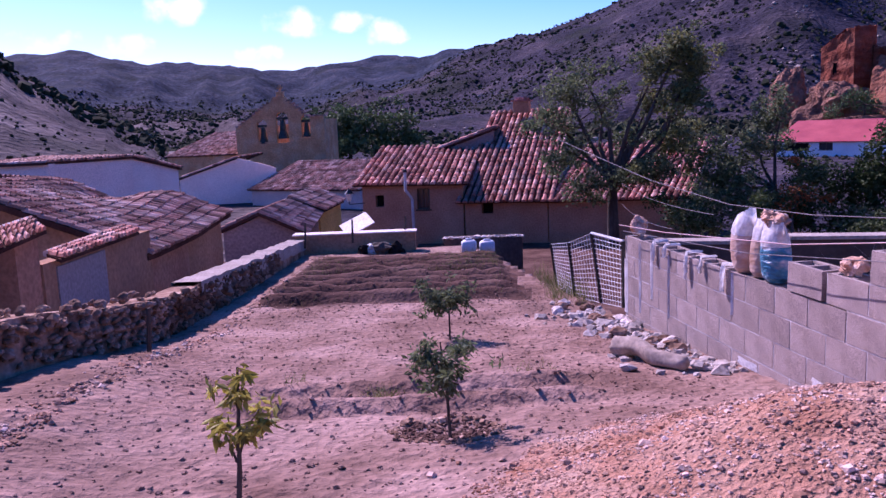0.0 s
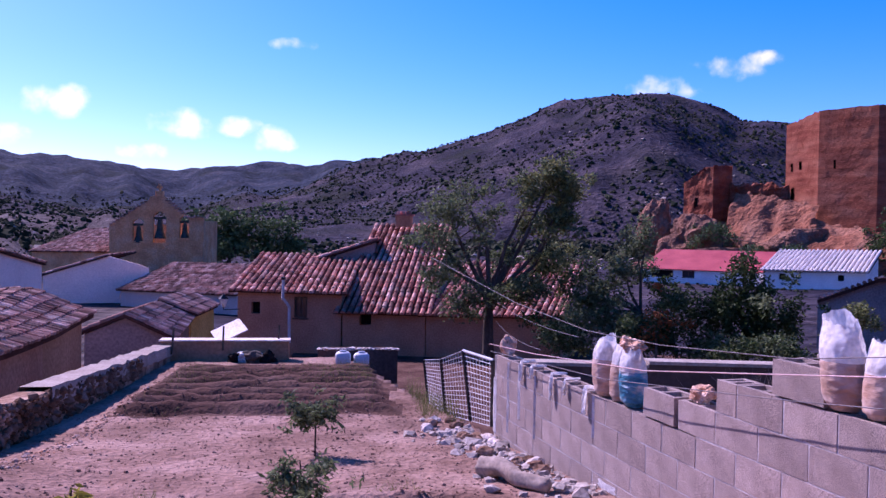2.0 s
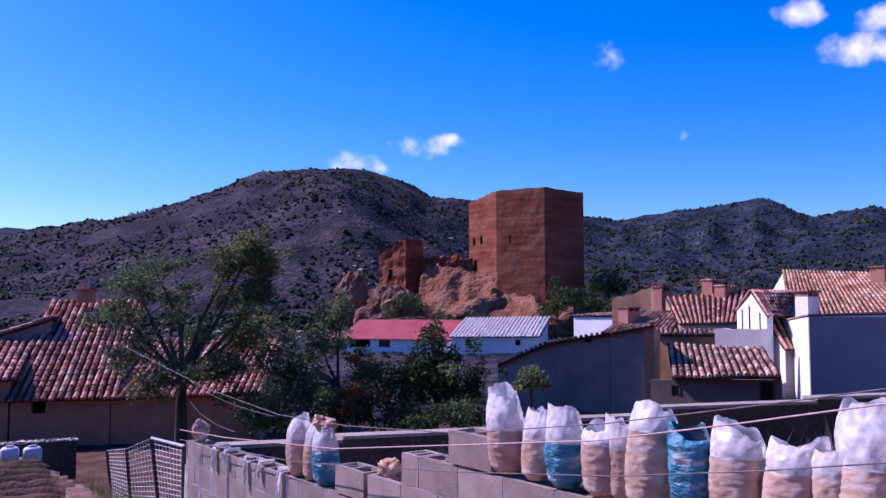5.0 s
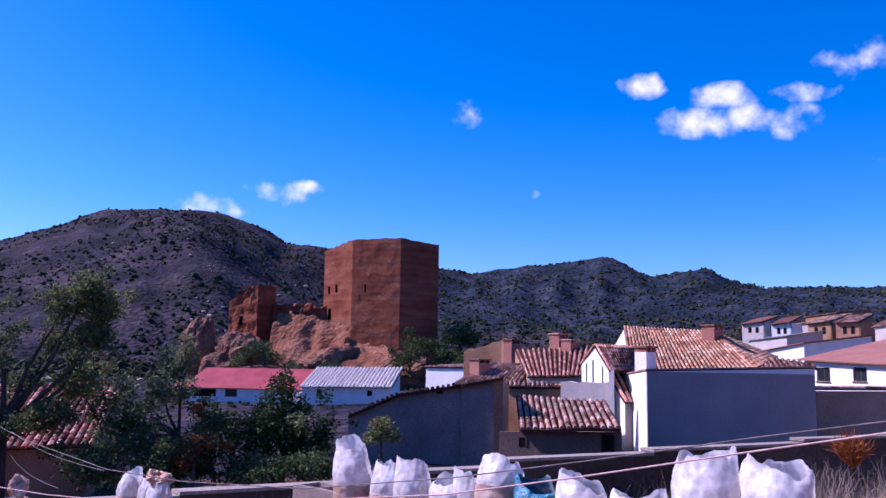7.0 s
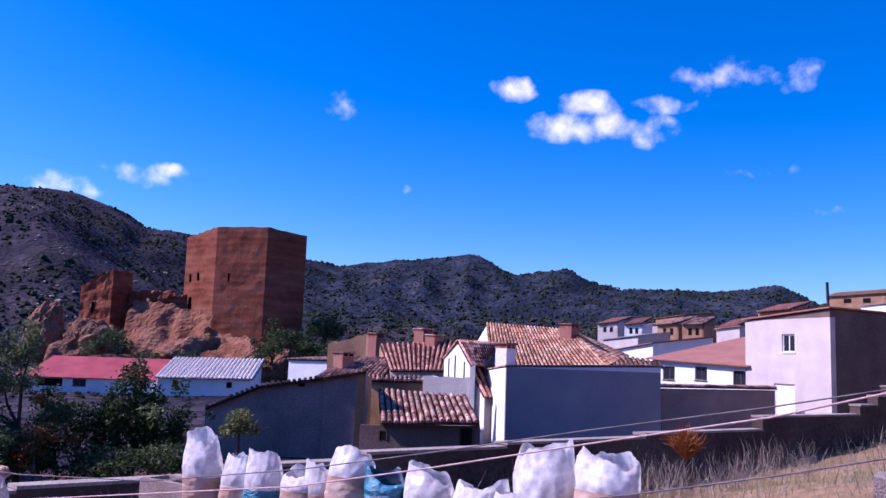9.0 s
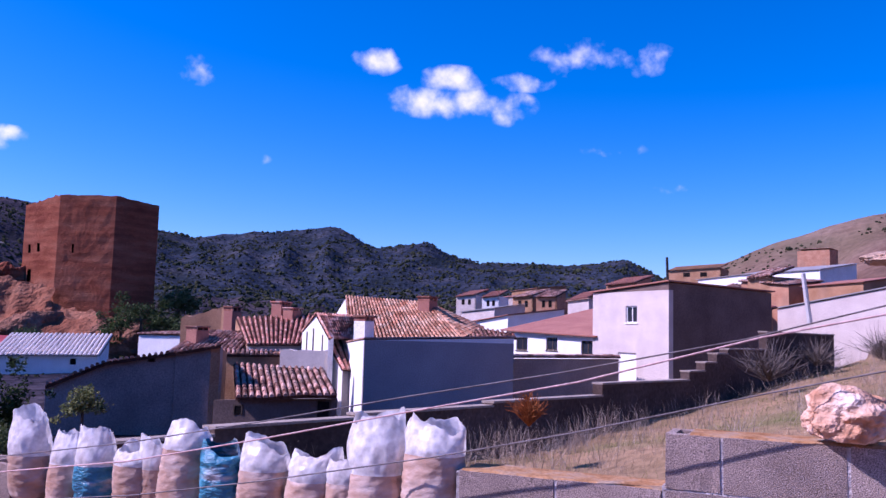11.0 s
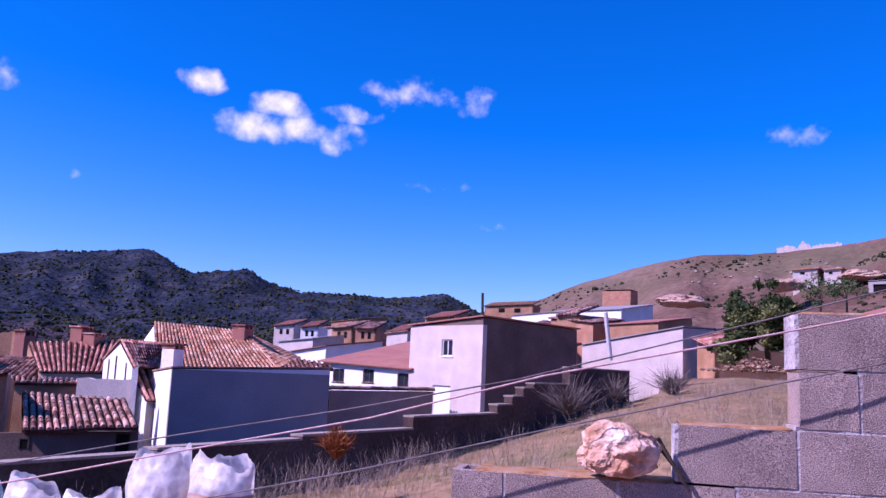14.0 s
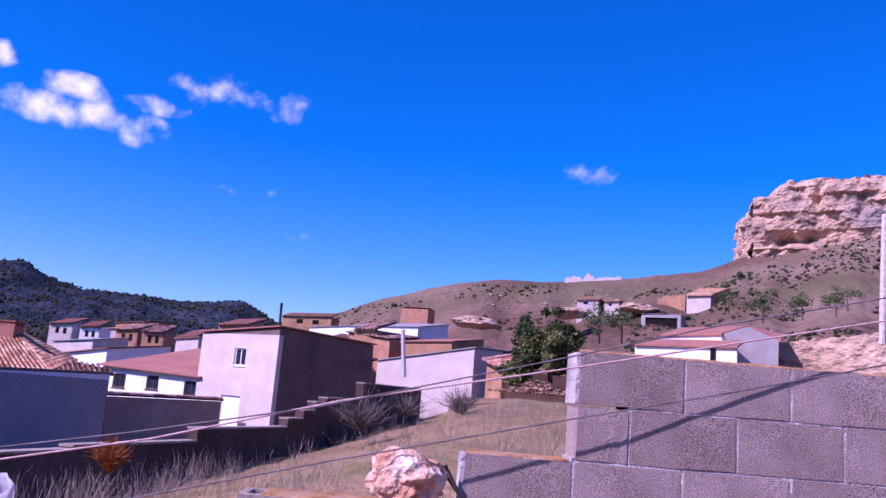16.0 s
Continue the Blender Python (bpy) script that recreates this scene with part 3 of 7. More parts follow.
# skyline of each range: distance, then (azimuth, elevation) in degrees
RANGES = [
    (90, [(-60, -1), (-28, -2), (-18, -3), (0, -3.2), (30, -3.0), (45, -2.3), (60, -1.0), (70, 0.3), (80, 0.6), (90, 0.7), (110, 1.0), (180, 1)]),
    (170, [(-60, 9), (-27.8, 4.5), (-26.5, 3.6), (-24.7, 2.4), (-22.6, 0.95), (-20.4, -0.4), (-18.7, -1.6), (0, -1.8), (30, -1.2), (45, -0.6),
           (60, 0.2), (70, 1.3), (80, 2.5), (90, 4.3), (97, 5.4), (101, 6.2), (110, 7.0), (180, 6)]),
    (260, [(-60, 6), (-28, 3), (-18, -1), (0, -0.8), (30, -0.2), (45, 0.6), (60, 1.2), (70, 2.9), (71.6, 4.2), (73.8, 4.6), (76.8, 5.9), (81.3, 7.2),
           (85.2, 7.9), (90.6, 8.45), (95.5, 8.9), (99.9, 9.6), (102.3, 10.5), (110.5, 12.2), (180, 10)]),
    (380, [(-60, 4), (-28, 2), (-10, 0.4), (2, 1.2), (11.3, 4.4), (15.9, 6.1), (19, 7.35), (20.9, 8.05), (22.8, 7.45), (24.8, 6.2), (26.7, 5.1),
           (30, 3.6), (45, 2.6), (60, 2.4), (71, 2.4), (80, 4), (110, 8), (180, 6)]),
    (560, [(-60, 3), (-12, 0.6), (-4, 2.0), (1.5, 4.3), (4.2, 5.3), (7.4, 5.98), (10.8, 7.1), (13.9, 8.6), (15.4, 9.1), (21.2, 9.3), (23.2, 8.9),
           (25.5, 8.45), (27, 7.6), (29.6, 7.3), (33.5, 6.6), (37.7, 6.15), (39.6, 5.55), (41.8, 5.95), (43.6, 6.45), (48.6, 6.7), (51.8, 5.6),
           (55.4, 6.2), (56.7, 5.45), (60.8, 4.65), (64.8, 4.85), (68.8, 5.4), (70.9, 4.1), (73, 2.5), (110, 3), (180, 3)]),
    (950, [(-60, 5), (-27.8, 4.95), (-23.8, 5.05), (-19.9, 4.55), (-14.7, 4.2), (-11.1, 3.7), (-7.4, 4.05), (-3.6, 4.3), (-0.1, 4.65), (1.7, 4.3), (6, 3), (180, 3)]),
    (1500, [(-180, 2.0), (180, 2.0)]),
    (3500, [(-180, 0.4), (180, 0.4)]),
]
RADII = [30] + [r for r, _ in RANGES]
GARDEN_Y = ([-6, 0, 3, 4.8, 7, 9, 12, 17.2, 18.5], [0.75, 0.62, 0.42, 0.26, 0.05, -0.1, -0.28, -0.52, -0.6])


def block_wall_x(y):
    return 3.30 - 0.165 * y


def near_height(x, y):
    garden = float(np.interp(y, *GARDEN_Y))
    garden += 0.2 * smooth(-1.6, -2.9, x) * (1 - smooth(6.0, 9.0, y))
    # furrows at the far end, and two shallow ones across the middle
    inside = smooth(-2.75, -2.5, x) * (1 - smooth(0.75, 1.0, x))
    if 10.6 < y < 16.2:
        garden += inside * 0.11 * (math.sin((y + 0.1 * math.sin(x * 1.3)) * 2 * math.pi / 0.68) + 0.4 * noise.noise(Vector((x * 5, y * 4, 2)))) * smooth(10.6, 11.0, y) * (1 - smooth(15.6, 16.2, y))
    for fy in (6.1, 5.55):
        w = y - fy - 0.05 * math.sin(2.1 * x) - 0.03 * x
        garden += smooth(-2.0, -1.2, x) * (1 - smooth(0.8, 1.3, x)) * (0.065 * math.exp(-((w / 0.09) ** 2)) - 0.06 * math.exp(-(((w + 0.15) / 0.09) ** 2)))
    # basin dug round the sapling, then the bank of spoil
    garden -= 0.06 * math.exp(-(((x + 0.02) / 0.24) ** 2) - ((y - 4.78) / 0.22) ** 2)
    garden += 0.56 * math.exp(-(((x - 1.8) / 1.2) ** 2) - ((y - 3.2) / 1.2) ** 2)
    garden += 0.022 * noise.noise(Vector((x * 1.7, y * 1.7, 0))) + 0.02 * noise.noise(Vector((x * 5, y * 5, 3)))
    village = -3.0 - 0.02 * max(0.0, y - 20)
    z = blend(garden, village, smooth(17.9, 21.5, y))
    yard = blend(-0.9, -2.0, smooth(6, 16, y))
    z = blend(z, min(yard, z), smooth(-3.25, -3.9, x) if x < -3.2 else 0.0)
    # the field beyond the block wall, and the drop behind its back wall
    across = x - block_wall_x(y)
    if across > 0.12:
        field = 0.3 + 1.05 * smooth(6.5, 0.0, y) * smooth(5.0, 12.0, x) + 0.055 * max(0.0, x - 13) + 0.05 * noise.noise(Vector((x, y, 7))) + 0.03 * noise.noise(Vector((x * 4, y * 4, 9)))
        behind = y - (8.85 - 0.2 * x)
        low = blend(-0.6, -2.6, smooth(1, 7, behind))
        z = blend(z, blend(field, low, smooth(0.12, 0.5, behind)), smooth(0.1, 0.2, across))
    return z


def height(x, y):
    r = math.hypot(x, y)
    az = math.degrees(math.atan2(x, y))
    if r < 30:
        return near_height(x, y)
    k = 30 / r
    zs = [near_height(x * k, y * k)]
    for d, line in RANGES:
        el = float(np.interp(az if az > -120 else az + 360, [p[0] for p in line], [p[1] for p in line]))
        zs.append(2.1 + d * math.tan(radians(el)))
    z = float(np.interp(r, RADII, zs))
    far = smooth(60, 200, r)
    rough = noise.fractal(Vector((x * 0.02, y * 0.02, 0)), 1.0, 2.0, 5)
    gully = abs(noise.noise(Vector((az * 0.35, r * 0.002, 5)))) * 2 - 0.6
    crest = min(abs(r - d) / d for d in (260, 380, 560, 950))
    z += far * rough * r * 0.009 - far * gully * r * 0.012 * smooth(0.0, 0.2, crest)
    return z


azimuths = [-180 + 5 * i for i in range(26)] + [-50 + 0.5 * i for i in range(361)] + [130 + 5 * i for i in range(10)]
radii = [0.15, 0.4, 0.8, 1.3, 1.8, 2.3]
while radii[-1] < 3500:
    r = radii[-1]
    radii.append(r * (1.0055 if 10 < r < 17 else 1.0125 if r < 19 else 1.03 if r < 120 else 1.018 if r < 1000 else 1.12))
verts, faces, kinds = [], [], []
for r in radii:
    for az in azimuths:
        a = radians(az)
        x, y = r * math.sin(a), r * math.cos(a)
        verts.append((x, y, height(x, y)))
n_az = len(azimuths)
for i in range(len(radii) - 1):
    for j in range(n_az):
        k = (j + 1) % n_az
        faces.append((i * n_az + j, i * n_az + k, (i + 1) * n_az + k, (i + 1) * n_az + j))
        r, az = radii[i], azimuths[j]
        x, y = r * math.sin(radians(az)), r * math.cos(radians(az))
        mx, my = (x - 1.75) / 1.75, (y - 2.9) / 1.75
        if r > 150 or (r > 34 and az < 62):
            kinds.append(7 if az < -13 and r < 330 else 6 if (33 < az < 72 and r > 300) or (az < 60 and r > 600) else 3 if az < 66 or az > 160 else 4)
        elif 10.5 < y < 16.3 and -2.65 < x < 0.95 + 0.1 * math.sin(y * 3):
            kinds.append(5)
        elif x > block_wall_x(y) + 0.1 or y > 24 or x < -3.3 or r > 30:
            kinds.append(5 if y > 8.9 - 0.2 * x and r < 36 else 1 if az < 64 or r < 45 else 4)
        else:
            kinds.append(2 if mx * mx + my * my + 0.25 * noise.noise(Vector((x * 2, y * 2, 1))) < 1 and x > -0.4 + 0.2 * (4.5 - y) else 0)
faces.append(tuple(range(n_az))[::-1])
kinds.append(0)
ground = raw("ground", verts, faces, SOIL, smooth=True)
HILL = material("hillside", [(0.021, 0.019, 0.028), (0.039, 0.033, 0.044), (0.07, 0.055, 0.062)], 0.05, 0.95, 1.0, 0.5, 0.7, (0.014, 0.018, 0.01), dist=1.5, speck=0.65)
DRYHILL = material("dry_hillside", [(0.1, 0.058, 0.042), (0.165, 0.1, 0.074), (0.22, 0.15, 0.115)], 0.03, 0.95, 1.0, 0.5, 0.55, (0.13, 0.12, 0.065), dist=0.8)
# Far woods carry the blue of distance haze in their base colour.
HAZYFOREST = material("hazy_wooded_hillside", [(0.014, 0.02, 0.032), (0.026, 0.034, 0.052), (0.05, 0.052, 0.066)], 0.06, 0.95, 1.0, 0.4, 0.5, (0.01, 0.015, 0.009), dist=1.5, speck=0.7)
STONYHILL = material("stony_hillside", [(0.05, 0.04, 0.042), (0.085, 0.066, 0.064), (0.15, 0.12, 0.11)], 0.08, 0.95, 1.0, 0.7, 0.6, (0.035, 0.036, 0.03), dist=1.2, speck=0.6)
for mat in (GROUND, MOUND, HILL, DRYHILL, TILLED, HAZYFOREST, STONYHILL):
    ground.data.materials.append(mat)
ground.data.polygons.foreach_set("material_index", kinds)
tagged(ground, "bare tilled garden soil, dry field and scrubby hills", "ground", kind="structure")

# ---- the block wall ----
WALL_M = Matrix(((-0.1629, -0.9866, 0, 3.30), (0.9866, -0.1629, 0, 0.0), (0, 0, 1, 0), (0, 0, 0, 1)))
block_wall = thing("wall_blocks", "unfinished stepped wall of grey hollow concrete blocks", "wall", WALL_M, kind="structure")
PITCH, RISE, TOP = 0.41, 0.207, 2.51


def wall_top(s):
    for limit, z in ((5.38, 0.854), (4.9, 1.061), (1.42, 1.268), (0.52, 1.682), (-0.22, 1.889), (-0.62, 2.096)):
        if s > limit:
            return z
    return 2.51


def hollow_block(length, seed):
    """A block with two cells open upwards, bevelled by hand-moulded unevenness."""
    rng = random.Random(seed)
    bm = bmesh.new()
    h, d, w = RISE - 0.010, 0.2, 0.032
    us = [0, w, length / 2 - w / 2, length / 2 + w / 2, length - w, length]
    vs = [-d, -d + w, -w, 0]
    for i in range(5):
        for j in range(3):
            if j == 1 and i in (1, 3):
                continue
            box(bm, us[i], vs[j], 0, us[i + 1], vs[j + 1], h)
    bmesh.ops.remove_doubles(bm, verts=bm.verts, dist=0.0005)
    for v in bm.verts:
        v.co += Vector((rng.uniform(-1, 1), rng.uniform(-1, 1), rng.uniform(-1, 1))) * 0.0022
    me = bpy.data.meshes.new("block")
    bm.to_mesh(me)
    bm.free()
    me.materials.append(BLOCK)
    return me


BLOCKS = [hollow_block(PITCH - 0.012, i) for i in range(4)]
HALVES = [hollow_block(PITCH / 2 - 0.012, i) for i in range(2)]
core = bmesh.new()
wall_rng = random.Random(5)
places = []
for k in range(0, 14):
    zb = TOP - RISE * (k + 1)
    s = -0.62 - (0 if k % 2 == 0 else PITCH / 2) - PITCH * 6
    while s < 8.85:
        e = min(s + PITCH, 8.85)
        if wall_top(s + 0.1) > zb + 0.05 and wall_top(e - 0.1) > zb + 0.05:
            if e - s > 0.3:
                places.append((s, zb, BLOCKS[wall_rng.randrange(4)]))
            elif e - s > 0.15:
                places.append((s, zb, HALVES[wall_rng.randrange(2)]))
            covered = wall_top(s + 0.1) > zb + RISE * 1.5 and wall_top(e - 0.1) > zb + RISE * 1.5
            if covered:
                box(core, s, -0.1975, zb, e, -0.0025, zb + RISE)
            else:
                box(core, s, -0.1975, zb, e - 0.014, -0.0025, zb + 0.006)
                box(core, e - 0.014, -0.1975, zb, e, -0.0025, zb + RISE - 0.014)
        elif wall_top(s + 0.1) > zb + 0.05 or wall_top(e - 0.1) > zb + 0.05:
            a = s if wall_top(s + 0.05) > zb + 0.05 else s + PITCH / 2
            places.append((a, zb, HALVES[wall_rng.randrange(2)]))
            box(core, a, -0.1975, zb, a + PITCH / 2, -0.0025, zb + 0.006)
        s += PITCH
part("mortar", core, JOINT, block_wall)

caps = bmesh.new()
for s0, s1, z in ((0.53, 1.41, 1.682), (-0.21, 0.51, 1.889), (-0.61, -0.23, 2.096), (-3.0, -0.63, 2.51)):
    n = max(2, int((s1 - s0) / 0.06))
    prev = None
    for i in range(n + 1):
        f = i / n
        s = s0 + (s1 - s0) * f
        h = 0.006 + 0.007 * abs(noise.noise(Vector((s * 9, z, 0))))
        ring = [caps.verts.new(p) for p in ((s, -0.004 - 0.006 * noise.noise(Vector((s * 14, 1, 0))), z - 0.011), (s, -0.012, z - 0.01 + h), (s, -0.185, z - 0.01 + h), (s, -0.196, z - 0.011))]
        if prev:
            for k in range(3):
                caps.faces.new((prev[k], ring[k], ring[k + 1], prev[k + 1]))
        prev = ring
part("mortar_cap", caps, LICHEN, block_wall, "orange lichened mortar on the wall top")

# ---- back wall of the field: low, with a coping, stepping up to the far end ----
back_wall = thing("wall_field_back", "low dark rendered wall with a pale coping that steps uphill", "wall", kind="structure")
STEPS = [(1.95, 3.4, 0.80), (3.4, 5.2, 0.84), (5.2, 7.2, 0.93), (7.2, 9.4, 1.02), (9.4, 12.2, 1.07), (12.2, 15.3, 1.13), (15.3, 18.6, 1.36), (18.6, 19.3, 1.55),
         (19.3, 19.85, 1.74), (19.85, 20.4, 1.94), (20.4, 22.5, 2.05), (22.5, 27, 2.5)]
bm, cop = bmesh.new(), bmesh.new()
for x0, x1, z in STEPS:
    y0, y1 = 8.95 - 0.2 * x0, 8.95 - 0.2 * x1
    for target, lo, hi, g in ((bm, -1.6, z - 0.035, 0.0), (cop, z - 0.035, z, 0.02)):
        v = [target.verts.new(p) for p in ((x0, y0 - g, lo), (x1, y1 - g, lo), (x1, y1 + 0.2 + g, lo), (x0, y0 + 0.2 + g, lo), (x0, y0 - g, hi), (x1, y1 - g, hi), (x1, y1 + 0.2 + g, hi), (x0, y0 + 0.2 + g, hi))]
        for f in ((3, 2, 1, 0), (4, 5, 6, 7), (0, 1, 5, 4), (1, 2, 6, 5), (2, 3, 7, 6), (3, 0, 4, 7)):
            target.faces.new([v[i] for i in f])
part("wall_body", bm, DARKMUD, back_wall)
part("coping", cop, MORTAR, back_wall, "pale concrete coping")

# ---- garden walls ----
left_wall = thing("wall_garden_stone", "low dry garden wall of brown field stones", "wall", kind="structure")
PROFILE = ([3.5, 5.8, 9.0, 17.3], [0.62, 0.48, -0.12, -0.5], [1.02, 0.84, 0.36, -0.22])


def left_base(y):
    return float(np.interp(y, PROFILE[0], PROFILE[1])) - 0.1


def left_top(y):
    return float(np.interp(y, PROFILE[0], PROFILE[2]))


def left_x(y):
    return -3.05 - 0.35 * smooth(8.5, 5.0, y)


bm = bmesh.new()
rows = [3.5 + 0.35 * i for i in range(40)]
prev = None
for y in rows:
    x, b, t = left_x(y), left_base(y) - 0.6, left_top(y) - 0.05 - 0.04 * noise.noise(Vector((0, y, 0)))
    ring = [bm.verts.new(p) for p in ((x - 0.02, y, b), (x - 0.05, y, t), (x - 0.38, y, t), (x - 0.4, y, b - 1))]
    if prev:
        for i in range(3):
            bm.faces.new((prev[i], prev[i + 1], ring[i + 1], ring[i]))
    prev = ring
part("wall_core", bm, STONE, left_wall)
bm = bmesh.new()
prev = None
for y in [10.0 + 0.15 * i for i in range(49)]:
    x, t = left_x(y), left_top(y) + 0.04 * noise.noise(Vector((3, y * 3, 0)))
    w = 0.06 * noise.noise(Vector((7, y * 2, 0)))
    ring = [bm.verts.new(p) for p in ((x - 0.02 + w * 0.5, y, t - 0.2), (x - 0.03 + w, y, t), (x - 0.4, y, t), (x - 0.43, y, t - 0.2))]
    if prev:
        for i in range(3):
            bm.faces.new((prev[i], prev[i + 1], ring[i + 1], ring[i]))
    prev = ring
part("coping", bm, MORTAR, left_wall, "pale lime mortar coping")

low_wall = thing("wall_garden_end", "low rendered wall at the garden's far end with a pale coping", "wall", kind="structure")
bm = bmesh.new()
box(bm, -3.3, 17.2, -1.2, -0.78, 17.5, -0.13)
part("wall_body", bm, MUD, low_wall)
bm = bmesh.new()
box(bm, -3.35, 17.16, -0.13, -0.75, 17.54, -0.1, 0.008)
part("coping", bm, PALE_STONE, low_wall, "pale coping")

# ---- houses ----
farmhouse = building("farmhouse", "ochre rendered farmhouse with a clay tile roof", (-3.58, 32.98), (0.40, 32.38), 4.5, -5, (-0.25, -0.30, 0.85, 0.90), OCHRE, TILE, wins=[(0.53, -1.11, 0.87, -0.65, "open"), (2.20, -1.24, 2.71, -0.42), (1.42, -2.35, 1.91, -2.07, "open")], roof="mono", over=0.3)
farmhouse_wing = building("farmhouse_wing", "lower earthen farmhouse wing with a steep clay tile roof", (0.46, 32.38), (3.59, 31.58), 7.0, -5, (-0.96, -0.95, 2.25, 2.24), OCHRE, TILE, wins=[(0.67, -1.46, 1.13, -1.06, "open")], roof="mono", over=0.3, chimneys=[(1.3, 6.2, 2.4, 0.7, 0.5)])
farmhouse_low_wing = building("farmhouse_low_wing", "low earthen wing with a clay tile roof under the tree", (3.63, 31.58), (8.25, 29.36), 5.0, -5, (-1.03, -0.87, 0.83, 0.67), OCHRE, TILE, wins=[], roof="mono", over=0.25)
upper_house = building("upper_house", "rendered upper house with a sloping tiled gable end", (-1.41, 36.95), (1.84, 36.43), 6.0, -5, (0.54, 1.65, 1.65, 0.54), DARKRENDER, TILE, wins=[], roof="mono", over=0.15)
low_white_church_wall = building("low_white_church_wall", "plain whitewashed building beside the church", (-13.66, 56.33), (-5.80, 51.65), 5.0, -8, (-1.96, -1.89, -0.39, -0.46), PINKISH, OLDTILE, wins=[], roof="mono", over=0.2)
red_roofed_house = building("red_roofed_house", "white house with a red sheet metal roof", (32.95, 85.70), (41.73, 77.30), 6, -9, (-1.23, -1.22, 0.58, 0.57), WHITE, REDSHEET, wins=[(0.80, -2.11, 3.30, -1.34, "open"), (4.26, -2.02, 5.56, -1.31)], roof="mono", over=0.3, tiled=False)
white_farm_building = building("white_farm_building", "whitewashed farm building with a pale corrugated roof", (41.04, 75.40), (47.42, 69.18), 6, -9, (-0.91, -0.77, 0.93, 0.79), WHITE, PALESHEET, wins=[(1.39, -1.70, 2.04, -1.13, "open"), (6.56, -1.63, 7.13, -1.07, "open")], roof="mono", over=0.3, tiled=True, pitch=0.4)
blank_walled_house = building("blank_walled_house", "tall house with a blank grey rendered wall", (30.76, 24.18), (36.15, 19.21), 7, -6, (1.80, 2.05, 1.75, 1.50), RENDERED_GREY, OLDTILE, wins=[], side_mat=WHITE, roof="mono", over=0.06, tiled=False)
small_white_house = building("small_white_house", "small whitewashed house below the castle", (44.81, 59.74), (45.74, 55.22), 4, -6, (1.33, 1.40, 1.60, 1.53), WHITE, OLDTILE, wins=[], roof="mono", over=0.1)
white_bungalow = building("white_bungalow", "whitewashed bungalow with a brown roof", (49.09, 26.80), (46.13, 19.26), 8, -5, (2.50, 2.24, 3.84, 4.10), WHITE, BROWNROOF, wins=[(0.98, 1.25, 2.09, 2.08), (3.88, 1.33, 4.90, 2.13), (6.97, 1.16, 7.99, 1.99)], roof="mono", over=0.35, tiled=False)
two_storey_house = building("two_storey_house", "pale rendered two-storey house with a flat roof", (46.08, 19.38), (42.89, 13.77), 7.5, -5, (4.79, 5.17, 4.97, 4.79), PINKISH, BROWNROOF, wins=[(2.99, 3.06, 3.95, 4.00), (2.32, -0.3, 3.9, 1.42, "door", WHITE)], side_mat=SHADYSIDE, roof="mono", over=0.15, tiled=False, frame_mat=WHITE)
yard_wall = building("yard_wall", "dark rendered yard wall with a row of tiles", (37.93, 20.12), (42.93, 16.54), 0.5, -5, (1.01, 1.08, 1.08, 1.01), DARKRENDER, OLDTILE, wins=[], roof="mono", over=0.1, category="wall")
grey_shed = building("grey_shed", "pale rendered shed along the lane", (54.02, 10.70), (51.96, 4.23), 5, -3, (4.23, 5.39, 5.59, 4.43), PINKISH, SLATE, wins=[], roof="mono", over=0.1, tiled=False)
small_tiled_shed = building("small_tiled_shed", "small shed with a rough clay tile roof", (48.55, 12.15), (51.03, 10.36), 4, -3, (3.34, 4.10, 4.60, 3.84), MUD, TILE, wins=[], roof="mono", over=0.2)
blue_roofed_barn = building("blue_roofed_barn", "white barn with a blue-grey sheet roof", (102.13, 24.60), (98.89, 15.50), 8, -3, (10.03, 10.24, 11.44, 11.23), WHITE, SLATE, wins=[], roof="mono", over=0.2, tiled=False)
long_shed = building("long_shed", "long low shed with a blue-grey roof", (105.61, 30.84), (103.13, 24.70), 6, -3, (9.76, 10.12, 10.72, 10.36), WHITE, SLATE, wins=[], roof="mono", over=0.2, tiled=False)
adobe_house = building("adobe_house", "small adobe house with tiled roof", (82.69, 19.91), (80.65, 15.22), 5, -3, (7.86, 7.36, 7.96, 8.46), OCHRE, OLDTILE, wins=[], roof="mono", over=0.2)
adobe_hut = building("adobe_hut", "little adobe hut beside the lane", (77.25, 20.94), (77.83, 18.73), 4, -3, (6.57, 6.67, 7.17, 7.07), OCHRE, OLDTILE, wins=[], roof="mono", over=0.2)
red_tiled_barn = building("red_tiled_barn", "low house with a red tile roof", (78.91, 13.66), (76.63, 8.62), 6, -3, (7.13, 7.33, 8.13, 7.93), MUD, BROWNROOF, wins=[], roof="mono", over=0.2, tiled=False)
hill_hut = building("hill_hut", "square adobe hut on the hillside", (196.83, 35.92), (195.94, 29.19), 6, -3, (22.44, 22.53, 22.83, 22.74), OCHRE, OLDTILE, wins=[], roof="flat", tiled=False)
concrete_shelter = building("concrete_shelter", "open concrete shelter on the slope", (169.30, -17.71), (166.39, -24.93), 4, -3, (21.61, 21.80, 21.80, 21.61), RENDERED_GREY, SLATE, wins=[(0.81, 18.25, 7.14, 21.18, "open")], roof="flat", tiled=False)
distant_house = building("distant_house", "distant pale house with a red roof", (128.84, 76.59), (128.39, 69.31), 8, -3, (8.25, 8.92, 9.92, 9.25), PINKISH, BROWNROOF, wins=[(2.08, 7.34, 3.05, 8.20, "open")], roof="mono", tiled=False)
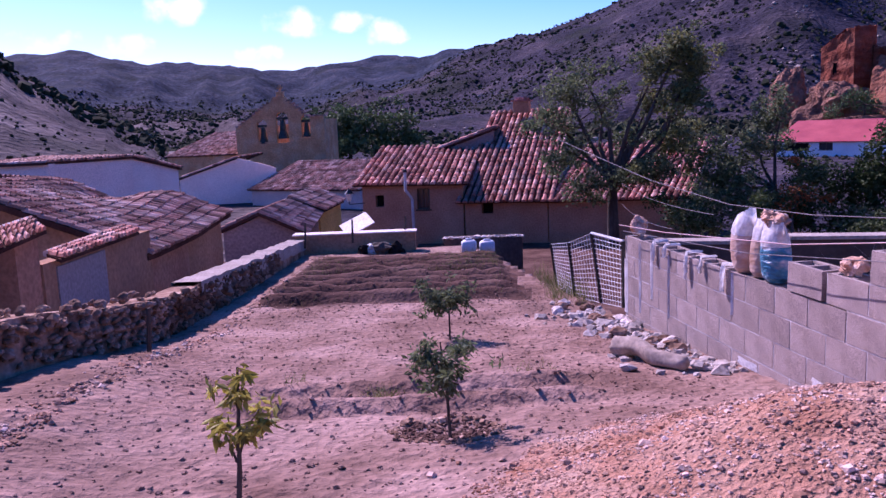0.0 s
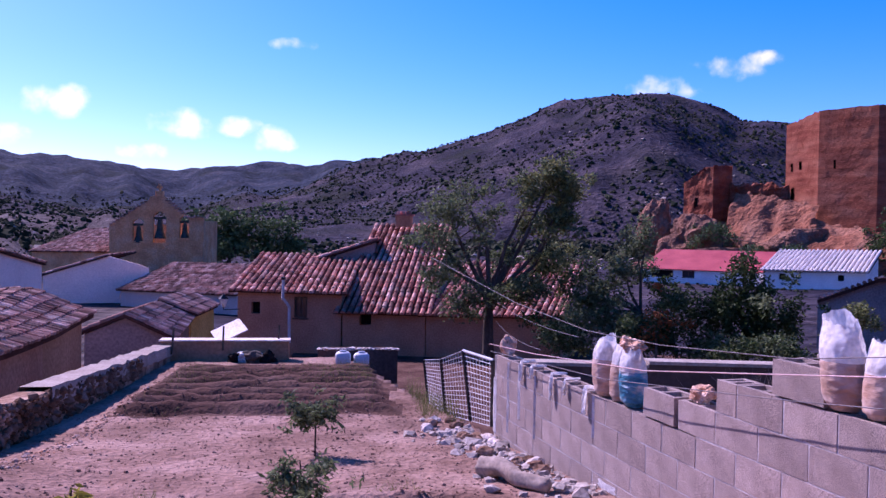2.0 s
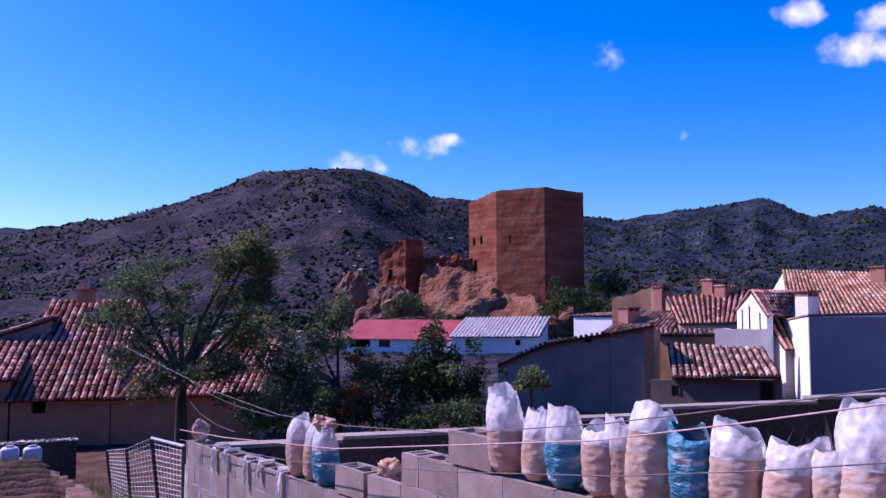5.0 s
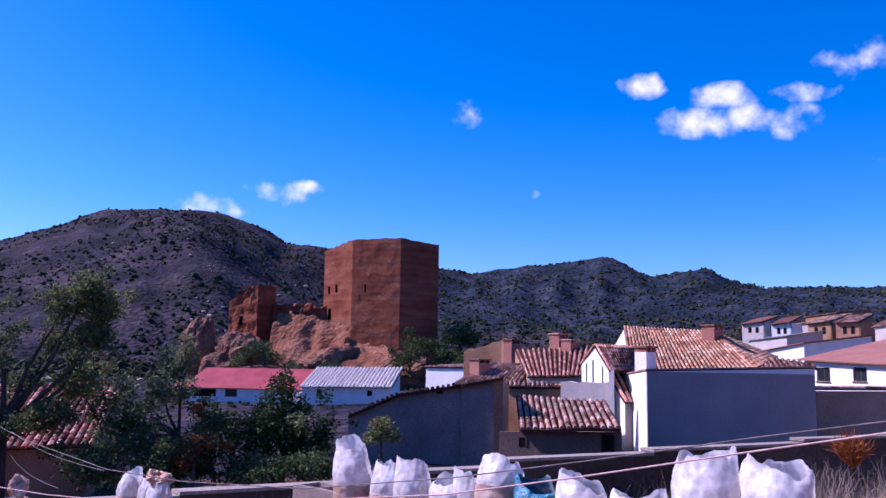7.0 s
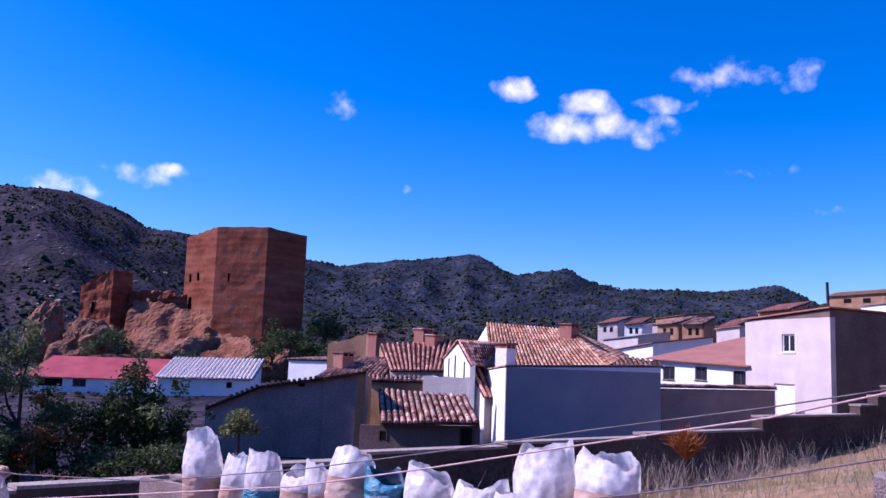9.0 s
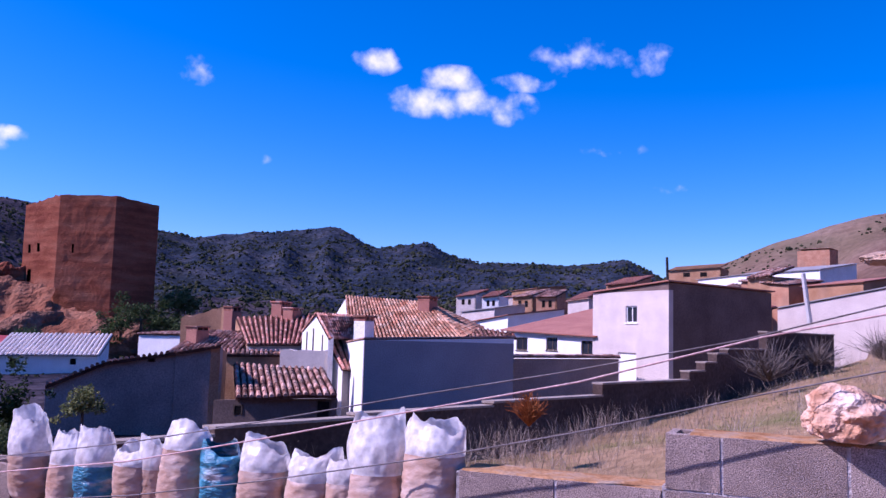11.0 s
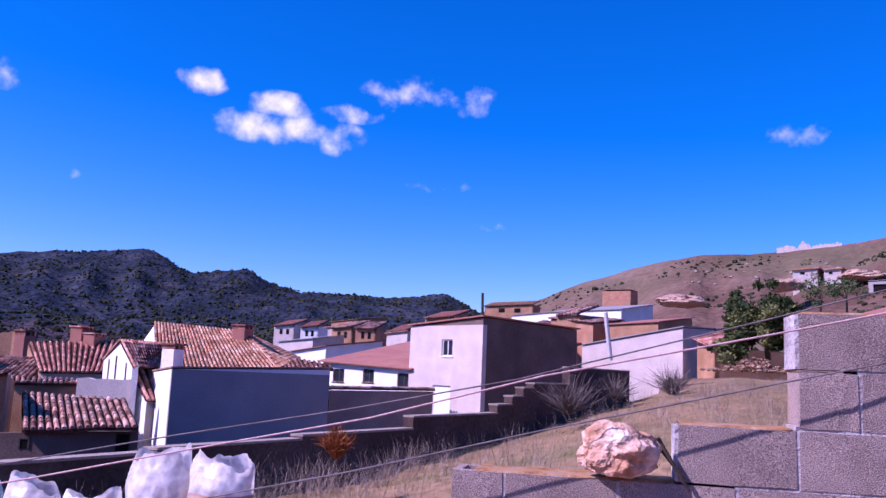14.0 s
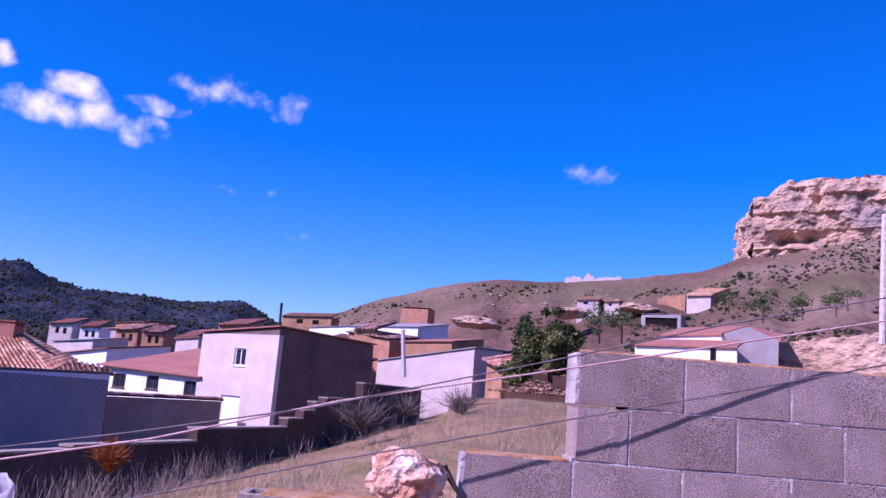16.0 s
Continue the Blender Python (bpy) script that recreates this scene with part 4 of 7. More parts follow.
distant_villa = building("distant_villa", "distant two-storey house with a brown roof", (144.69, 79.12), (142.60, 72.40), 8, -3, (10.74, 11.21, 12.01, 11.54), MUD, BROWNROOF, wins=[], roof="mono", tiled=False)
distant_barn = building("distant_barn", "distant pale barn behind the bungalow", (101.64, 63.56), (99.74, 57.03), 6, -3, (5.28, 5.76, 6.56, 6.08), PINKISH, SLATE, wins=[], roof="mono", tiled=False)
distant_cottage = building("distant_cottage", "distant cottage with a red tile roof", (129.53, 53.03), (129.50, 47.64), 6, -3, (10.93, 11.49, 12.29, 11.73), OCHRE, BROWNROOF, wins=[], roof="mono", tiled=False)
lane_house = building("lane_house", "pale lane house with a shallow brown roof", (66.55, 40.45), (64.82, 35.50), 7, -3, (3.26, 3.90, 4.70, 4.06), WHITE, BROWNROOF, wins=[], roof="mono", tiled=False)
lane_cottage = building("lane_cottage", "little lane cottage with a tile roof", (86.23, 39.72), (85.36, 36.81), 5, -3, (6.11, 6.38, 6.98, 6.71), PINKISH, OLDTILE, wins=[], roof="mono", tiled=False)
church_nave = building("church_nave", "church nave with a pale weathered roof", (-27.10, 79.47), (-19.23, 76.59), 8, -8, (-0.20, -0.08, 1.92, 1.80), CHURCHSTONE, OLDTILE, wins=[], roof="mono", over=0.2, tiled=True, category="church")

barn = thing("barn", "long earthen barn under a sagging roof of weathered tiles", "barn")


def barn_sag(p):
    far = smooth(14.3, 17.0, p.y)
    return far * (0.17 * math.exp(-(((p.x + 5.75) / 0.5) ** 2)) - 0.24 * math.exp(-(((p.x + 6.95) / 0.55) ** 2))) - 0.06 * math.exp(-(((p.y - 14.6) / 1.2) ** 2)) + 0.03 * noise.noise(p * 1.3)


roof_patch(barn, [(-4.6, 12.4, 0.3), (-4.6, 17.2, 0.45), (-8.05, 17.2, 1.24), (-8.05, 12.4, 1.66)], OLDTILE, 0.15, 0.1, barn_sag)
roof_patch(barn, [(-11.2, 17.2, 0.4), (-11.2, 12.4, 0.5), (-8.05, 12.4, 1.66), (-8.05, 17.2, 1.24)], OLDTILE, 0.17, 0.1)
wall_panel(barn, [(-4.8, 12.6, 0.28), (-4.8, 14.9, 0.26)], -4, OCHRE)
wall_panel(barn, [(-4.8, 14.9, 0.26), (-4.8, 17.1, 0.36)], -4, MUD)
wall_panel(barn, [(-11.0, 12.62, 0.4), (-8.05, 12.62, 1.5), (-4.86, 12.62, 0.3)], -4, MUD)
wall_panel(barn, [(-4.86, 17.05, 0.36), (-6.9, 17.05, 0.5), (-8.05, 17.05, 1.1), (-11.0, 17.05, 0.3)], -4, MUD)
barn_lean_to = thing("barn_lean_to", "earthen lean-to with a narrow strip of tiles and a grey door", "barn")
STRIP = [(-4.50, 9.43, 0.71), (-4.55, 11.99, 0.70), (-4.90, 12.26, 0.75), (-4.90, 9.90, 0.72)]
roof_patch(barn_lean_to, STRIP, TILE, 0.13, 0.04)
bm = bmesh.new()
tube(bm, STRIP[3], STRIP[2], 0.045, 0.045, 8)
part("ridge_tiles", bm, PINKISH, barn_lean_to, "pale mortared ridge tiles")
wall_panel(barn_lean_to, [(-4.62, STRIP[0][1] - 0.2, STRIP[0][2] - 0.02), (-4.62, 12.58, STRIP[1][2] - 0.05)], -4, MUD, 0.2)
bm = bmesh.new()
box(bm, -4.625, STRIP[0][1] + 0.1, -1.2, -4.6, STRIP[0][1] + 1.45, STRIP[0][2] - 0.1)
part("door", bm, RENDERED_GREY, barn_lean_to, "blue-grey sheet door")
barn_porch = thing("barn_porch", "earthen barn porch with a dark open doorway", "barn")
PORCH = [(-4.50, 7.87, 0.99), (-4.50, 9.16, 1.09), (-4.85, 9.52, 1.18), (-4.85, 8.52, 1.13)]
roof_patch(barn_porch, PORCH, TILE, 0.13, 0.04)
bm = bmesh.new()
tube(bm, PORCH[3], PORCH[2], 0.045, 0.045, 8)
part("ridge_tiles", bm, PINKISH, barn_porch, "pale mortared ridge tiles")
DOORWAY = [(-4.65, 8.73, 0.95), (-4.65, 9.16, 0.89)]
wall_panel(barn_porch, [(-4.65, DOORWAY[0][1], PORCH[1][2] - 0.06), (-4.65, STRIP[0][1] - 0.2, PORCH[1][2] - 0.1)], -4, OCHRE, 0.3)
# Near-black panel: the doorway's shade is put into its colour.
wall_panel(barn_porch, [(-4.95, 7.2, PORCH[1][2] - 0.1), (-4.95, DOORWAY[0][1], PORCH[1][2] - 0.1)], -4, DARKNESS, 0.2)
shed = thing("shed", "grey rendered shed with a patched weathered tile roof", "shed")
GABLE = [(-6.58, 23.56, -0.78), (-5.58, 23.82, -0.36), (-4.40, 24.08, -0.95)]
wall_panel(shed, GABLE, -5, DARKRENDER)
wall_panel(shed, [(-4.40, 24.08, -0.95), (-4.42, 27.1, -0.74)], -5, MUD)
roof_patch(shed, [(-4.25, 23.9, -0.92), (-4.3, 27.12, -0.68), (-5.34, 27.0, -0.2), (-5.58, 23.66, -0.24)], OLDTILE, 0.2, 0.09)
roof_patch(shed, [(-6.5, 27.0, -0.7), (-6.75, 23.4, -0.74), (-5.58, 23.66, -0.24), (-5.34, 27.0, -0.2)], OLDTILE, 0.2, 0.09)
yellow_shed = thing("yellow_shed", "yellow rendered outhouse with a weathered tile roof", "shed")
wall_panel(yellow_shed, [(-5.3, 27.15, -0.25), (-4.36, 27.15, -0.62)], -5, YELLOW)
wall_panel(yellow_shed, [(-4.36, 27.15, -0.62), (-4.02, 29.7, -0.58)], -5, YELLOW)
roof_patch(yellow_shed, [(-4.2, 27.0, -0.56), (-3.9, 29.8, -0.5), (-4.95, 29.8, -0.02), (-5.38, 27.0, -0.1)], OLDTILE, 0.2, 0.09)
white_house = thing("white_house", "big whitewashed house with a brown tile edge", "house")
CORNERS = [(-22.0, 37.5, 0.9), (-16.54, 34.16, 1.06), (-15.03, 39.17, 1.03), (-14.67, 44.61, 0.16), (-20.0, 46.0, 0.6)]
for p, q in zip(CORNERS, CORNERS[1:]):
    wall_panel(white_house, [p, q], -8, ROSEWHITE, 0.3)
roof_patch(white_house, [(-16.6, 34.0, 1.12), (-14.9, 39.17, 1.1), (-20.5, 42.0, 1.15), (-22.2, 37.4, 1.0)], OLDTILE, 0.24, 0.1)
roof_patch(white_house, [(-14.9, 39.17, 1.1), (-14.5, 44.75, 0.24), (-20.2, 46.2, 0.7), (-20.5, 42.0, 1.15)], OLDTILE, 0.24, 0.1)
pale_gabled_house = thing("pale_gabled_house", "pale rendered house with a peaked gable wall", "house")
wall_panel(pale_gabled_house, [(-18.7, 56.97, -1.04), (-14.92, 58.08, 0.23), (-12.9, 58.56, -0.39), (-12.4, 58.7, -0.6)], -8, ROSEWHITE, 0.4)
roof_patch(pale_gabled_house, [(-18.9, 65.0, -1.0), (-18.9, 56.8, -1.06), (-14.92, 57.9, 0.27), (-14.9, 66.0, 0.3)], OLDTILE, 0.28, 0.1)

# the old quarter below the castle
old_byre = thing("old_byre", "big grey rendered byre with a rough tile verge", "byre")
BYRE = [(20.82, 33.46, -0.56), (22.49, 31.77, 0.48), (24.32, 29.52, 0.97)]
wall_panel(old_byre, BYRE, -6, DARKRENDER, 0.4)
for p, q in zip(BYRE, BYRE[1:]):
    over = Vector((-0.14, -0.18, 0.1))
    p, q = Vector(p), Vector(q)
    roof_patch(old_byre, [p + over, q + over, q + Vector((3.6, 4.6, -0.5)), p + Vector((3.6, 4.6, -0.5))], OLDTILE, 0.24, 0.12)
hole(old_byre, BYRE[1], BYRE[2], 0.62, 0.69, 0.62, 0.86)
byre_end = thing("byre_end", "tall earthen byre end with a ragged tiled top", "byre")
END = [(24.26, 29.44, 0.97), (25.29, 27.77, 1.34)]
wall_panel(byre_end, END, -6, DARKRENDER, 0.4)
wall_panel(byre_end, [END[1], (29.12, 31.59, 0.93)], -6, MUD, 0.4)
roof_patch(byre_end, [Vector(END[0]) + over, Vector(END[1]) + over, Vector(END[1]) + Vector((3.4, 4.4, -0.3)), Vector(END[0]) + Vector((3.4, 4.4, -0.3))], OLDTILE, 0.24, 0.12)
open_cart_shed = thing("open_cart_shed", "earthen cart shed with a ragged clay tile roof", "shed")
roof_patch(open_cart_shed, [(24.88, 26.24, -0.70), (26.58, 22.15, -0.40), (29.20, 25.23, 0.43), (27.68, 29.51, 0.48)], OLDTILE, 0.3, 0.14, lambda p: 0.06 * noise.noise(p * 0.9))
CART = [(24.63, 27.29, -0.87), (26.84, 22.46, -0.61)]
# This wall's shade is put into its colour.
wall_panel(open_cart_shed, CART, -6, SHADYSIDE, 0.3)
hole(open_cart_shed, CART[0], CART[1], 0.18, 0.235, CART[0][2] - 0.55, CART[0][2] - 0.2)
hole(open_cart_shed, CART[0], CART[1], 0.86, 0.955, CART[1][2] - 1.1, CART[1][2] - 0.12)
ruined_house = thing("ruined_house", "ruined house with broken earthen and pale wall tops", "ruin")
wall_panel(ruined_house, [(30.19, 33.31, 0.92), (31.69, 29.77, 0.89)], -6, MUD, 0.5, 0.3)
wall_panel(ruined_house, [(30.99, 29.78, 1.17), (31.76, 27.48, 1.20)], -6, PINKISH, 0.4, 0.12)
roof_patch(ruined_house, [(30.13, 33.10, 0.81), (31.54, 29.79, 0.89), (32.40, 30.62, 1.03), (30.93, 34.00, 1.02)], OLDTILE, 0.26, 0.12)
red_tiled_house = thing("red_tiled_house", "old house with red clay tiles and paired chimneys", "house")
roof_patch(red_tiled_house, [(36.67, 38.22, 1.19), (37.76, 34.26, 1.32), (42.26, 37.49, 3.25), (39.86, 42.77, 2.85)], TILE, 0.28, 0.09)
wall_panel(red_tiled_house, [(36.88, 38.44, 1.11), (37.98, 34.46, 1.25)], -6, PINKISH)
wall_panel(red_tiled_house, [(39.86, 42.77, 2.73), (36.88, 38.44, 1.11)], -6, MUD)
stack(red_tiled_house, (41.38, 40.04, 3.10), 0.95, 0.95, BROWNROOF, 3)
stack(red_tiled_house, (41.19, 38.80, 2.88), 0.9, 0.75, BROWNROOF, 3)
brown_tiled_house = thing("brown_tiled_house", "low old house with brown clay tiles and a pale gable", "house")
roof_patch(brown_tiled_house, [(33.45, 41.68, 0.60), (35.97, 38.19, 0.67), (38.75, 39.68, 1.93), (37.31, 43.03, 1.95)], OLDTILE, 0.28, 0.09)
wall_panel(brown_tiled_house, [(33.58, 41.83, 0.49), (36.18, 38.41, 0.55)], -6, MUD)
wall_panel(brown_tiled_house, [(36.18, 38.41, 0.55), (38.67, 39.49, 1.78), (39.81, 39.35, 0.84)], -6, ROSEWHITE)
stack(brown_tiled_house, (35.77, 41.72, 1.33), 1.0, 0.9, BROWNROOF, 2)
ruined_gable = thing("ruined_gable", "broken earthen gable wall standing above the roofs", "ruin")
wall_panel(ruined_gable, [(41.90, 50.93, 2.79), (42.76, 48.89, 3.39), (43.15, 47.89, 3.67), (43.20, 47.16, 3.28)], -6, MUD, 0.8, 0.35)
stack(ruined_gable, (42.06, 45.50, 2.43), 0.9, 1.3, BROWNROOF, 2)
gabled_house = thing("gabled_house", "white gabled house with dark timbers and a lower lean-to roof", "house")
FRONT = [(36.11, 33.10, 2.09), (34.82, 30.95, 2.98), (33.50, 28.82, 1.85)]
wall_panel(gabled_house, FRONT, -6, WHITE, 0.3)
roof_patch(gabled_house, [(33.37, 28.67, 1.79), (37.94, 30.21, 1.73), (39.89, 31.78, 3.08), (34.65, 30.84, 3.10)], TILE, 0.25, 0.09)
roof_patch(gabled_house, [(40.68, 35.50, 2.04), (36.21, 33.29, 2.02), (34.65, 30.84, 3.10), (39.89, 31.78, 3.08)], TILE, 0.25, 0.09)
for u in (0.2, 0.45, 0.8):
    p, q = Vector(FRONT[0]), Vector(FRONT[2])
    c = p.lerp(q, u)
    bm = bmesh.new()
    tube(bm, (c.x - 0.03, c.y - 0.03, -0.3), (c.x - 0.03, c.y - 0.03, c.z + 0.35 - abs(u - 0.5)), 0.06, 0.06, 4)
    part("timber", bm, DARKWOOD, gabled_house)
wall_panel(gabled_house, [(34.76, 30.11, 1.65), (33.57, 27.82, 0.23)], -6, WHITE, 0.3)
wall_panel(gabled_house, [(33.57, 27.82, 0.17), (35.16, 26.81, 0.14)], -6, RENDERED_GREY, 0.3)
roof_patch(gabled_house, [(33.31, 27.67, 0.24), (35.00, 26.68, 0.10), (37.85, 28.88, 1.71), (34.74, 30.14, 1.77)], TILE, 0.25, 0.09)
stack(gabled_house, (33.75, 26.65, 1.96), 0.75, 1.05, WHITE, 2)
tile_roofed_house = thing("tile_roofed_house", "tall white house with a broad hipped roof of orange tiles", "house")
roof_patch(tile_roofed_house, [(37.58, 30.81, 1.68), (39.18, 24.17, 1.96), (41.48, 27.97, 4.01), (40.97, 34.08, 4.39)], ORANGETILE, 0.24, 0.1)
roof_patch(tile_roofed_house, [(39.18, 24.17, 1.96), (44.96, 26.21, 2.62), (42.45, 28.32, 3.86), (41.48, 27.97, 4.01)], ORANGETILE, 0.24, 0.1)
wall_panel(tile_roofed_house, [(43.23, 37.15, 2.72), (41.15, 34.19, 4.23), (37.97, 30.97, 1.65)], -6, WHITE, 0.3)
wall_panel(tile_roofed_house, [(37.97, 30.97, 1.62), (39.48, 24.45, 1.90)], -6, WHITE, 0.3)
roof_patch(tile_roofed_house, [(39.36, 25.74, 1.84), (40.72, 21.51, 2.05), (44.17, 23.55, 2.28), (44.02, 29.56, 3.03)], OLDTILE, 0.25, 0.09)
stack(tile_roofed_house, (41.03, 27.74, 3.42), 0.85, 0.95, BROWNROOF, 2)

# ruins and huts of the dry hill
ruin_on_the_ridge = thing("ruin_on_the_ridge", "roofless pale stone ruin on the hill crest", "ruin")
wall_panel(ruin_on_the_ridge, [(258.16, -3.18, 41.86), (258.09, -7.31, 42.29), (258.06, -8.39, 41.47), (257.99, -10.18, 43.52), (257.93, -11.77, 42.55), (257.90, -12.49, 41.89), (257.80, -14.51, 42.53), (257.42, -20.27, 42.84)], 34, PINKISH, 2.0, 0.7)
for label, p, q in (("small square adobe hut with a flat roof", (190.11, -5.54, 26.56), (189.92, -10.31, 26.99)), ("small square adobe hut with a blank front", (189.85, -11.58, 26.55), (189.64, -14.80, 26.87))):
    hut = thing("adobe_hut", label, "hut", group="huts on the dry hill")
    wall_panel(hut, [p, q], 20, PINKISH, 0.4)
    wall_panel(hut, [q, (q[0] + 5, q[1] - 1.5, q[2])], 20, MUD, 0.4)
    roof_patch(hut, [(p[0] - 0.4, p[1] + 0.2, p[2] + 0.15), (q[0] - 0.4, q[1] - 0.3, q[2] + 0.15), (q[0] + 5, q[1] - 1.7, q[2] + 0.2), (p[0] + 5, p[1], p[2] + 0.2)], MUD, tiled=False, thick=0.3)
    hole(hut, p, q, 0.3, 0.48, p[2] - 1.0, p[2] - 0.5)
hillside_cottage = thing("hillside_cottage", "long ruined hillside cottage of tawny stone", "ruin")
wall_panel(hillside_cottage, [(194.80, -23.68, 28.64), (194.54, -25.77, 29.40), (192.98, -29.67, 29.58)], 20, MUD, 0.6, 0.7)
wall_panel(hillside_cottage, [(190.95, -29.72, 29.58), (189.14, -34.54, 29.66)], 20, PINKISH, 0.6, 0.3)
wall_panel(hillside_cottage, [(189.14, -34.55, 29.40), (193.38, -38.98, 31.55)], 20, MUD, 0.6, 0.5)
roof_patch(hillside_cottage, [(190.49, -29.42, 29.24), (188.60, -34.69, 29.47), (193.38, -38.98, 31.68), (195.43, -33.39, 31.72)], MUD, tiled=False, thick=0.3)

red_roofed_barn = thing("red_roofed_barn", "white barn with dark red roofs at two heights", "barn")
roof_patch(red_roofed_barn, [(65.68, -8.62, 8.38), (61.05, -12.28, 8.34), (64.61, -14.83, 9.37), (69.43, -10.71, 9.40)], BROWNROOF, tiled=False, thick=0.14)
roof_patch(red_roofed_barn, [(62.13, -16.57, 8.26), (69.79, -18.90, 9.47), (70.46, -16.13, 10.02), (64.61, -14.83, 9.37)], BROWNROOF, tiled=False, thick=0.14)
wall_panel(red_roofed_barn, [(65.86, -8.73, 8.32), (61.25, -12.32, 8.28)], 3, WHITE)
wall_panel(red_roofed_barn, [(61.25, -12.32, 8.28), (61.68, -14.18, 8.97), (62.17, -16.43, 8.25)], 3, PINKISH)
roof_patch(red_roofed_barn, [(60.91, -6.26, 7.16), (57.90, -12.71, 7.23), (60.35, -13.71, 7.87), (65.32, -8.26, 7.98)], BROWNROOF, tiled=False, thick=0.14)
LOW = [(61.10, -6.36, 7.02), (58.10, -12.72, 7.13)]
wall_panel(red_roofed_barn, LOW, 3, WHITE)
hole(red_roofed_barn, LOW[0], LOW[1], 0.76, 0.8, LOW[1][2] - 0.9, LOW[1][2] - 0.15)
terrace_wall = thing("terrace_wall", "tawny cut bank of stone on the slope", "wall")
wall_panel(terrace_wall, [(68.95, -18.17, 8.72), (68.16, -20.99, 9.09), (66.49, -22.92, 9.45), (65.34, -26.08, 9.87)], 3, CLIFF, 0.8, 0.35)

# small houses of the far quarter
FAR = [((126.48, 80.41, 8.66), (126.62, 76.41, 9.05), PINKISH, BROWNROOF), ((120.32, 71.36, 8.19), (120.89, 68.39, 8.54), WHITE, BROWNROOF), ((109.72, 59.69, 7.66), (109.36, 56.12, 7.96), MUD, OLDTILE),
       ((105.14, 53.41, 7.48), (105.51, 50.42, 7.58), OCHRE, OLDTILE), ((95.29, 43.96, 6.50), (95.43, 41.23, 6.91), ROSEWHITE, BROWNROOF), ((103.67, 42.30, 8.96), (103.20, 38.04, 9.30), OCHRE, BROWNROOF),
       ((180.41, 59.60, 17.11), (179.74, 48.01, 17.60), MUD, MUD), ((84.86, 23.41, 6.84), (84.47, 21.00, 6.64), OCHRE, OLDTILE), ((81.85, 19.10, 8.06), (81.37, 16.71, 8.30), MUD, OLDTILE), ((52.03, 3.41, 4.68), (50.10, 2.30, 4.16), MUD, TILE)]
for p, q, wall_mat, roof_mat in FAR:
    cottage = thing("cottage", "small distant village house with a low tiled roof", "house", group="small houses of the far quarter")
    deep = Vector((p[1] - q[1], q[0] - p[0], 0)).normalized() * 5.0
    p, q = Vector(p), Vector(q)
    if deep.x < 0:
        deep = -deep
    lift = Vector((0, 0, 0.1))
    wall_panel(cottage, [p, q], -3, wall_mat)
    wall_panel(cottage, [q, q + deep], -3, wall_mat)
    out = deep * -0.05
    roof_patch(cottage, [p + out + lift, q + out + lift, q + deep + Vector((0, 0, 1.3)), p + deep + Vector((0, 0, 1.3))], roof_mat, 0.4, 0.12)
    if (q - p).length > 2.5:
        hole(cottage, p, q, 0.3, 0.42, p.z - 1.3, p.z - 0.4)
        hole(cottage, p, q, 0.62, 0.74, p.z - 1.3, p.z - 0.4)

# ---- castle on its crag ----
def rough_face(bm, a, b, za, zb_left, zb_right, relief, seed, holes=(), nu=26, nz=34, ragged=0.0):
    """A standing wall face from a to b, its base at za and its top from zb_left to zb_right."""
    a, b = Vector((*a, 0)), Vector((*b, 0))
    out = Vector((b.y - a.y, a.x - b.x, 0)).normalized()
    length = (b - a).length
    grid = []
    for i in range(nu + 1):
        col = []
        u = i / nu
        top = zb_left + (zb_right - zb_left) * u + ragged * (noise.noise(Vector((u * 5, seed, 1))) + 0.5 * noise.noise(Vector((u * 17, seed, 4))))
        for j in range(nz + 1):
            z = za + (top - za) * j / nz
            p = a.lerp(b, u)
            edge = min(u, 1 - u) * 8
            k = relief * min(1.0, edge + 0.15) * (noise.fractal(Vector((p.x * 0.5, p.y * 0.5, z * 0.6 + seed)), 1.0, 2.0, 4))
            col.append(bm.verts.new((p.x + out.x * k, p.y + out.y * k, z)))
        grid.append(col)
    for i in range(nu):
        for j in range(nz):
            u, z = (i + 0.5) / nu * length, grid[i][j].co.z
            if not any(h[0] < u < h[2] and h[1] < z < h[3] for h in holes):
                bm.faces.new((grid[i][j], grid[i + 1][j], grid[i + 1][j + 1], grid[i][j + 1]))
    return out


def tower(name, label, corners, tops, base, relief, ragged, holes):
    t = thing(name, label, "castle")
    n = len(corners)
    for i in range(n):
        bm = bmesh.new()
        rough_face(bm, corners[i], corners[(i + 1) % n], base, tops[i], tops[(i + 1) % n], relief, i * 7.3, holes.get(i, ()), ragged=ragged.get(i, 0.0))
        part("wall", bm, BRICKRED, t)
    # floor slab inside, below the parapet; near-black sides paint shade behind the openings
    c = sum((Vector((*p, 0)) for p in corners), Vector()) / n
    inner = [Vector((*p, 0)).lerp(c, 0.07) for p in corners]
    top = min(tops) - 1.6
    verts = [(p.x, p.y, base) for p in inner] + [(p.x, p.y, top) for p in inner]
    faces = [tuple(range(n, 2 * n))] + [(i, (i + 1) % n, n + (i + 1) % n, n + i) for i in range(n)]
    raw("inner_shade_block", verts, faces, DARKNESS, t)
    return t


KEEP = [(63.33, 111.06), (63.29, 102.96), (66.85, 95.87), (74.24, 96.66), (81.64, 113.57)]
KT = [18.31, 19.16, 19.07, 18.76, 21.01]
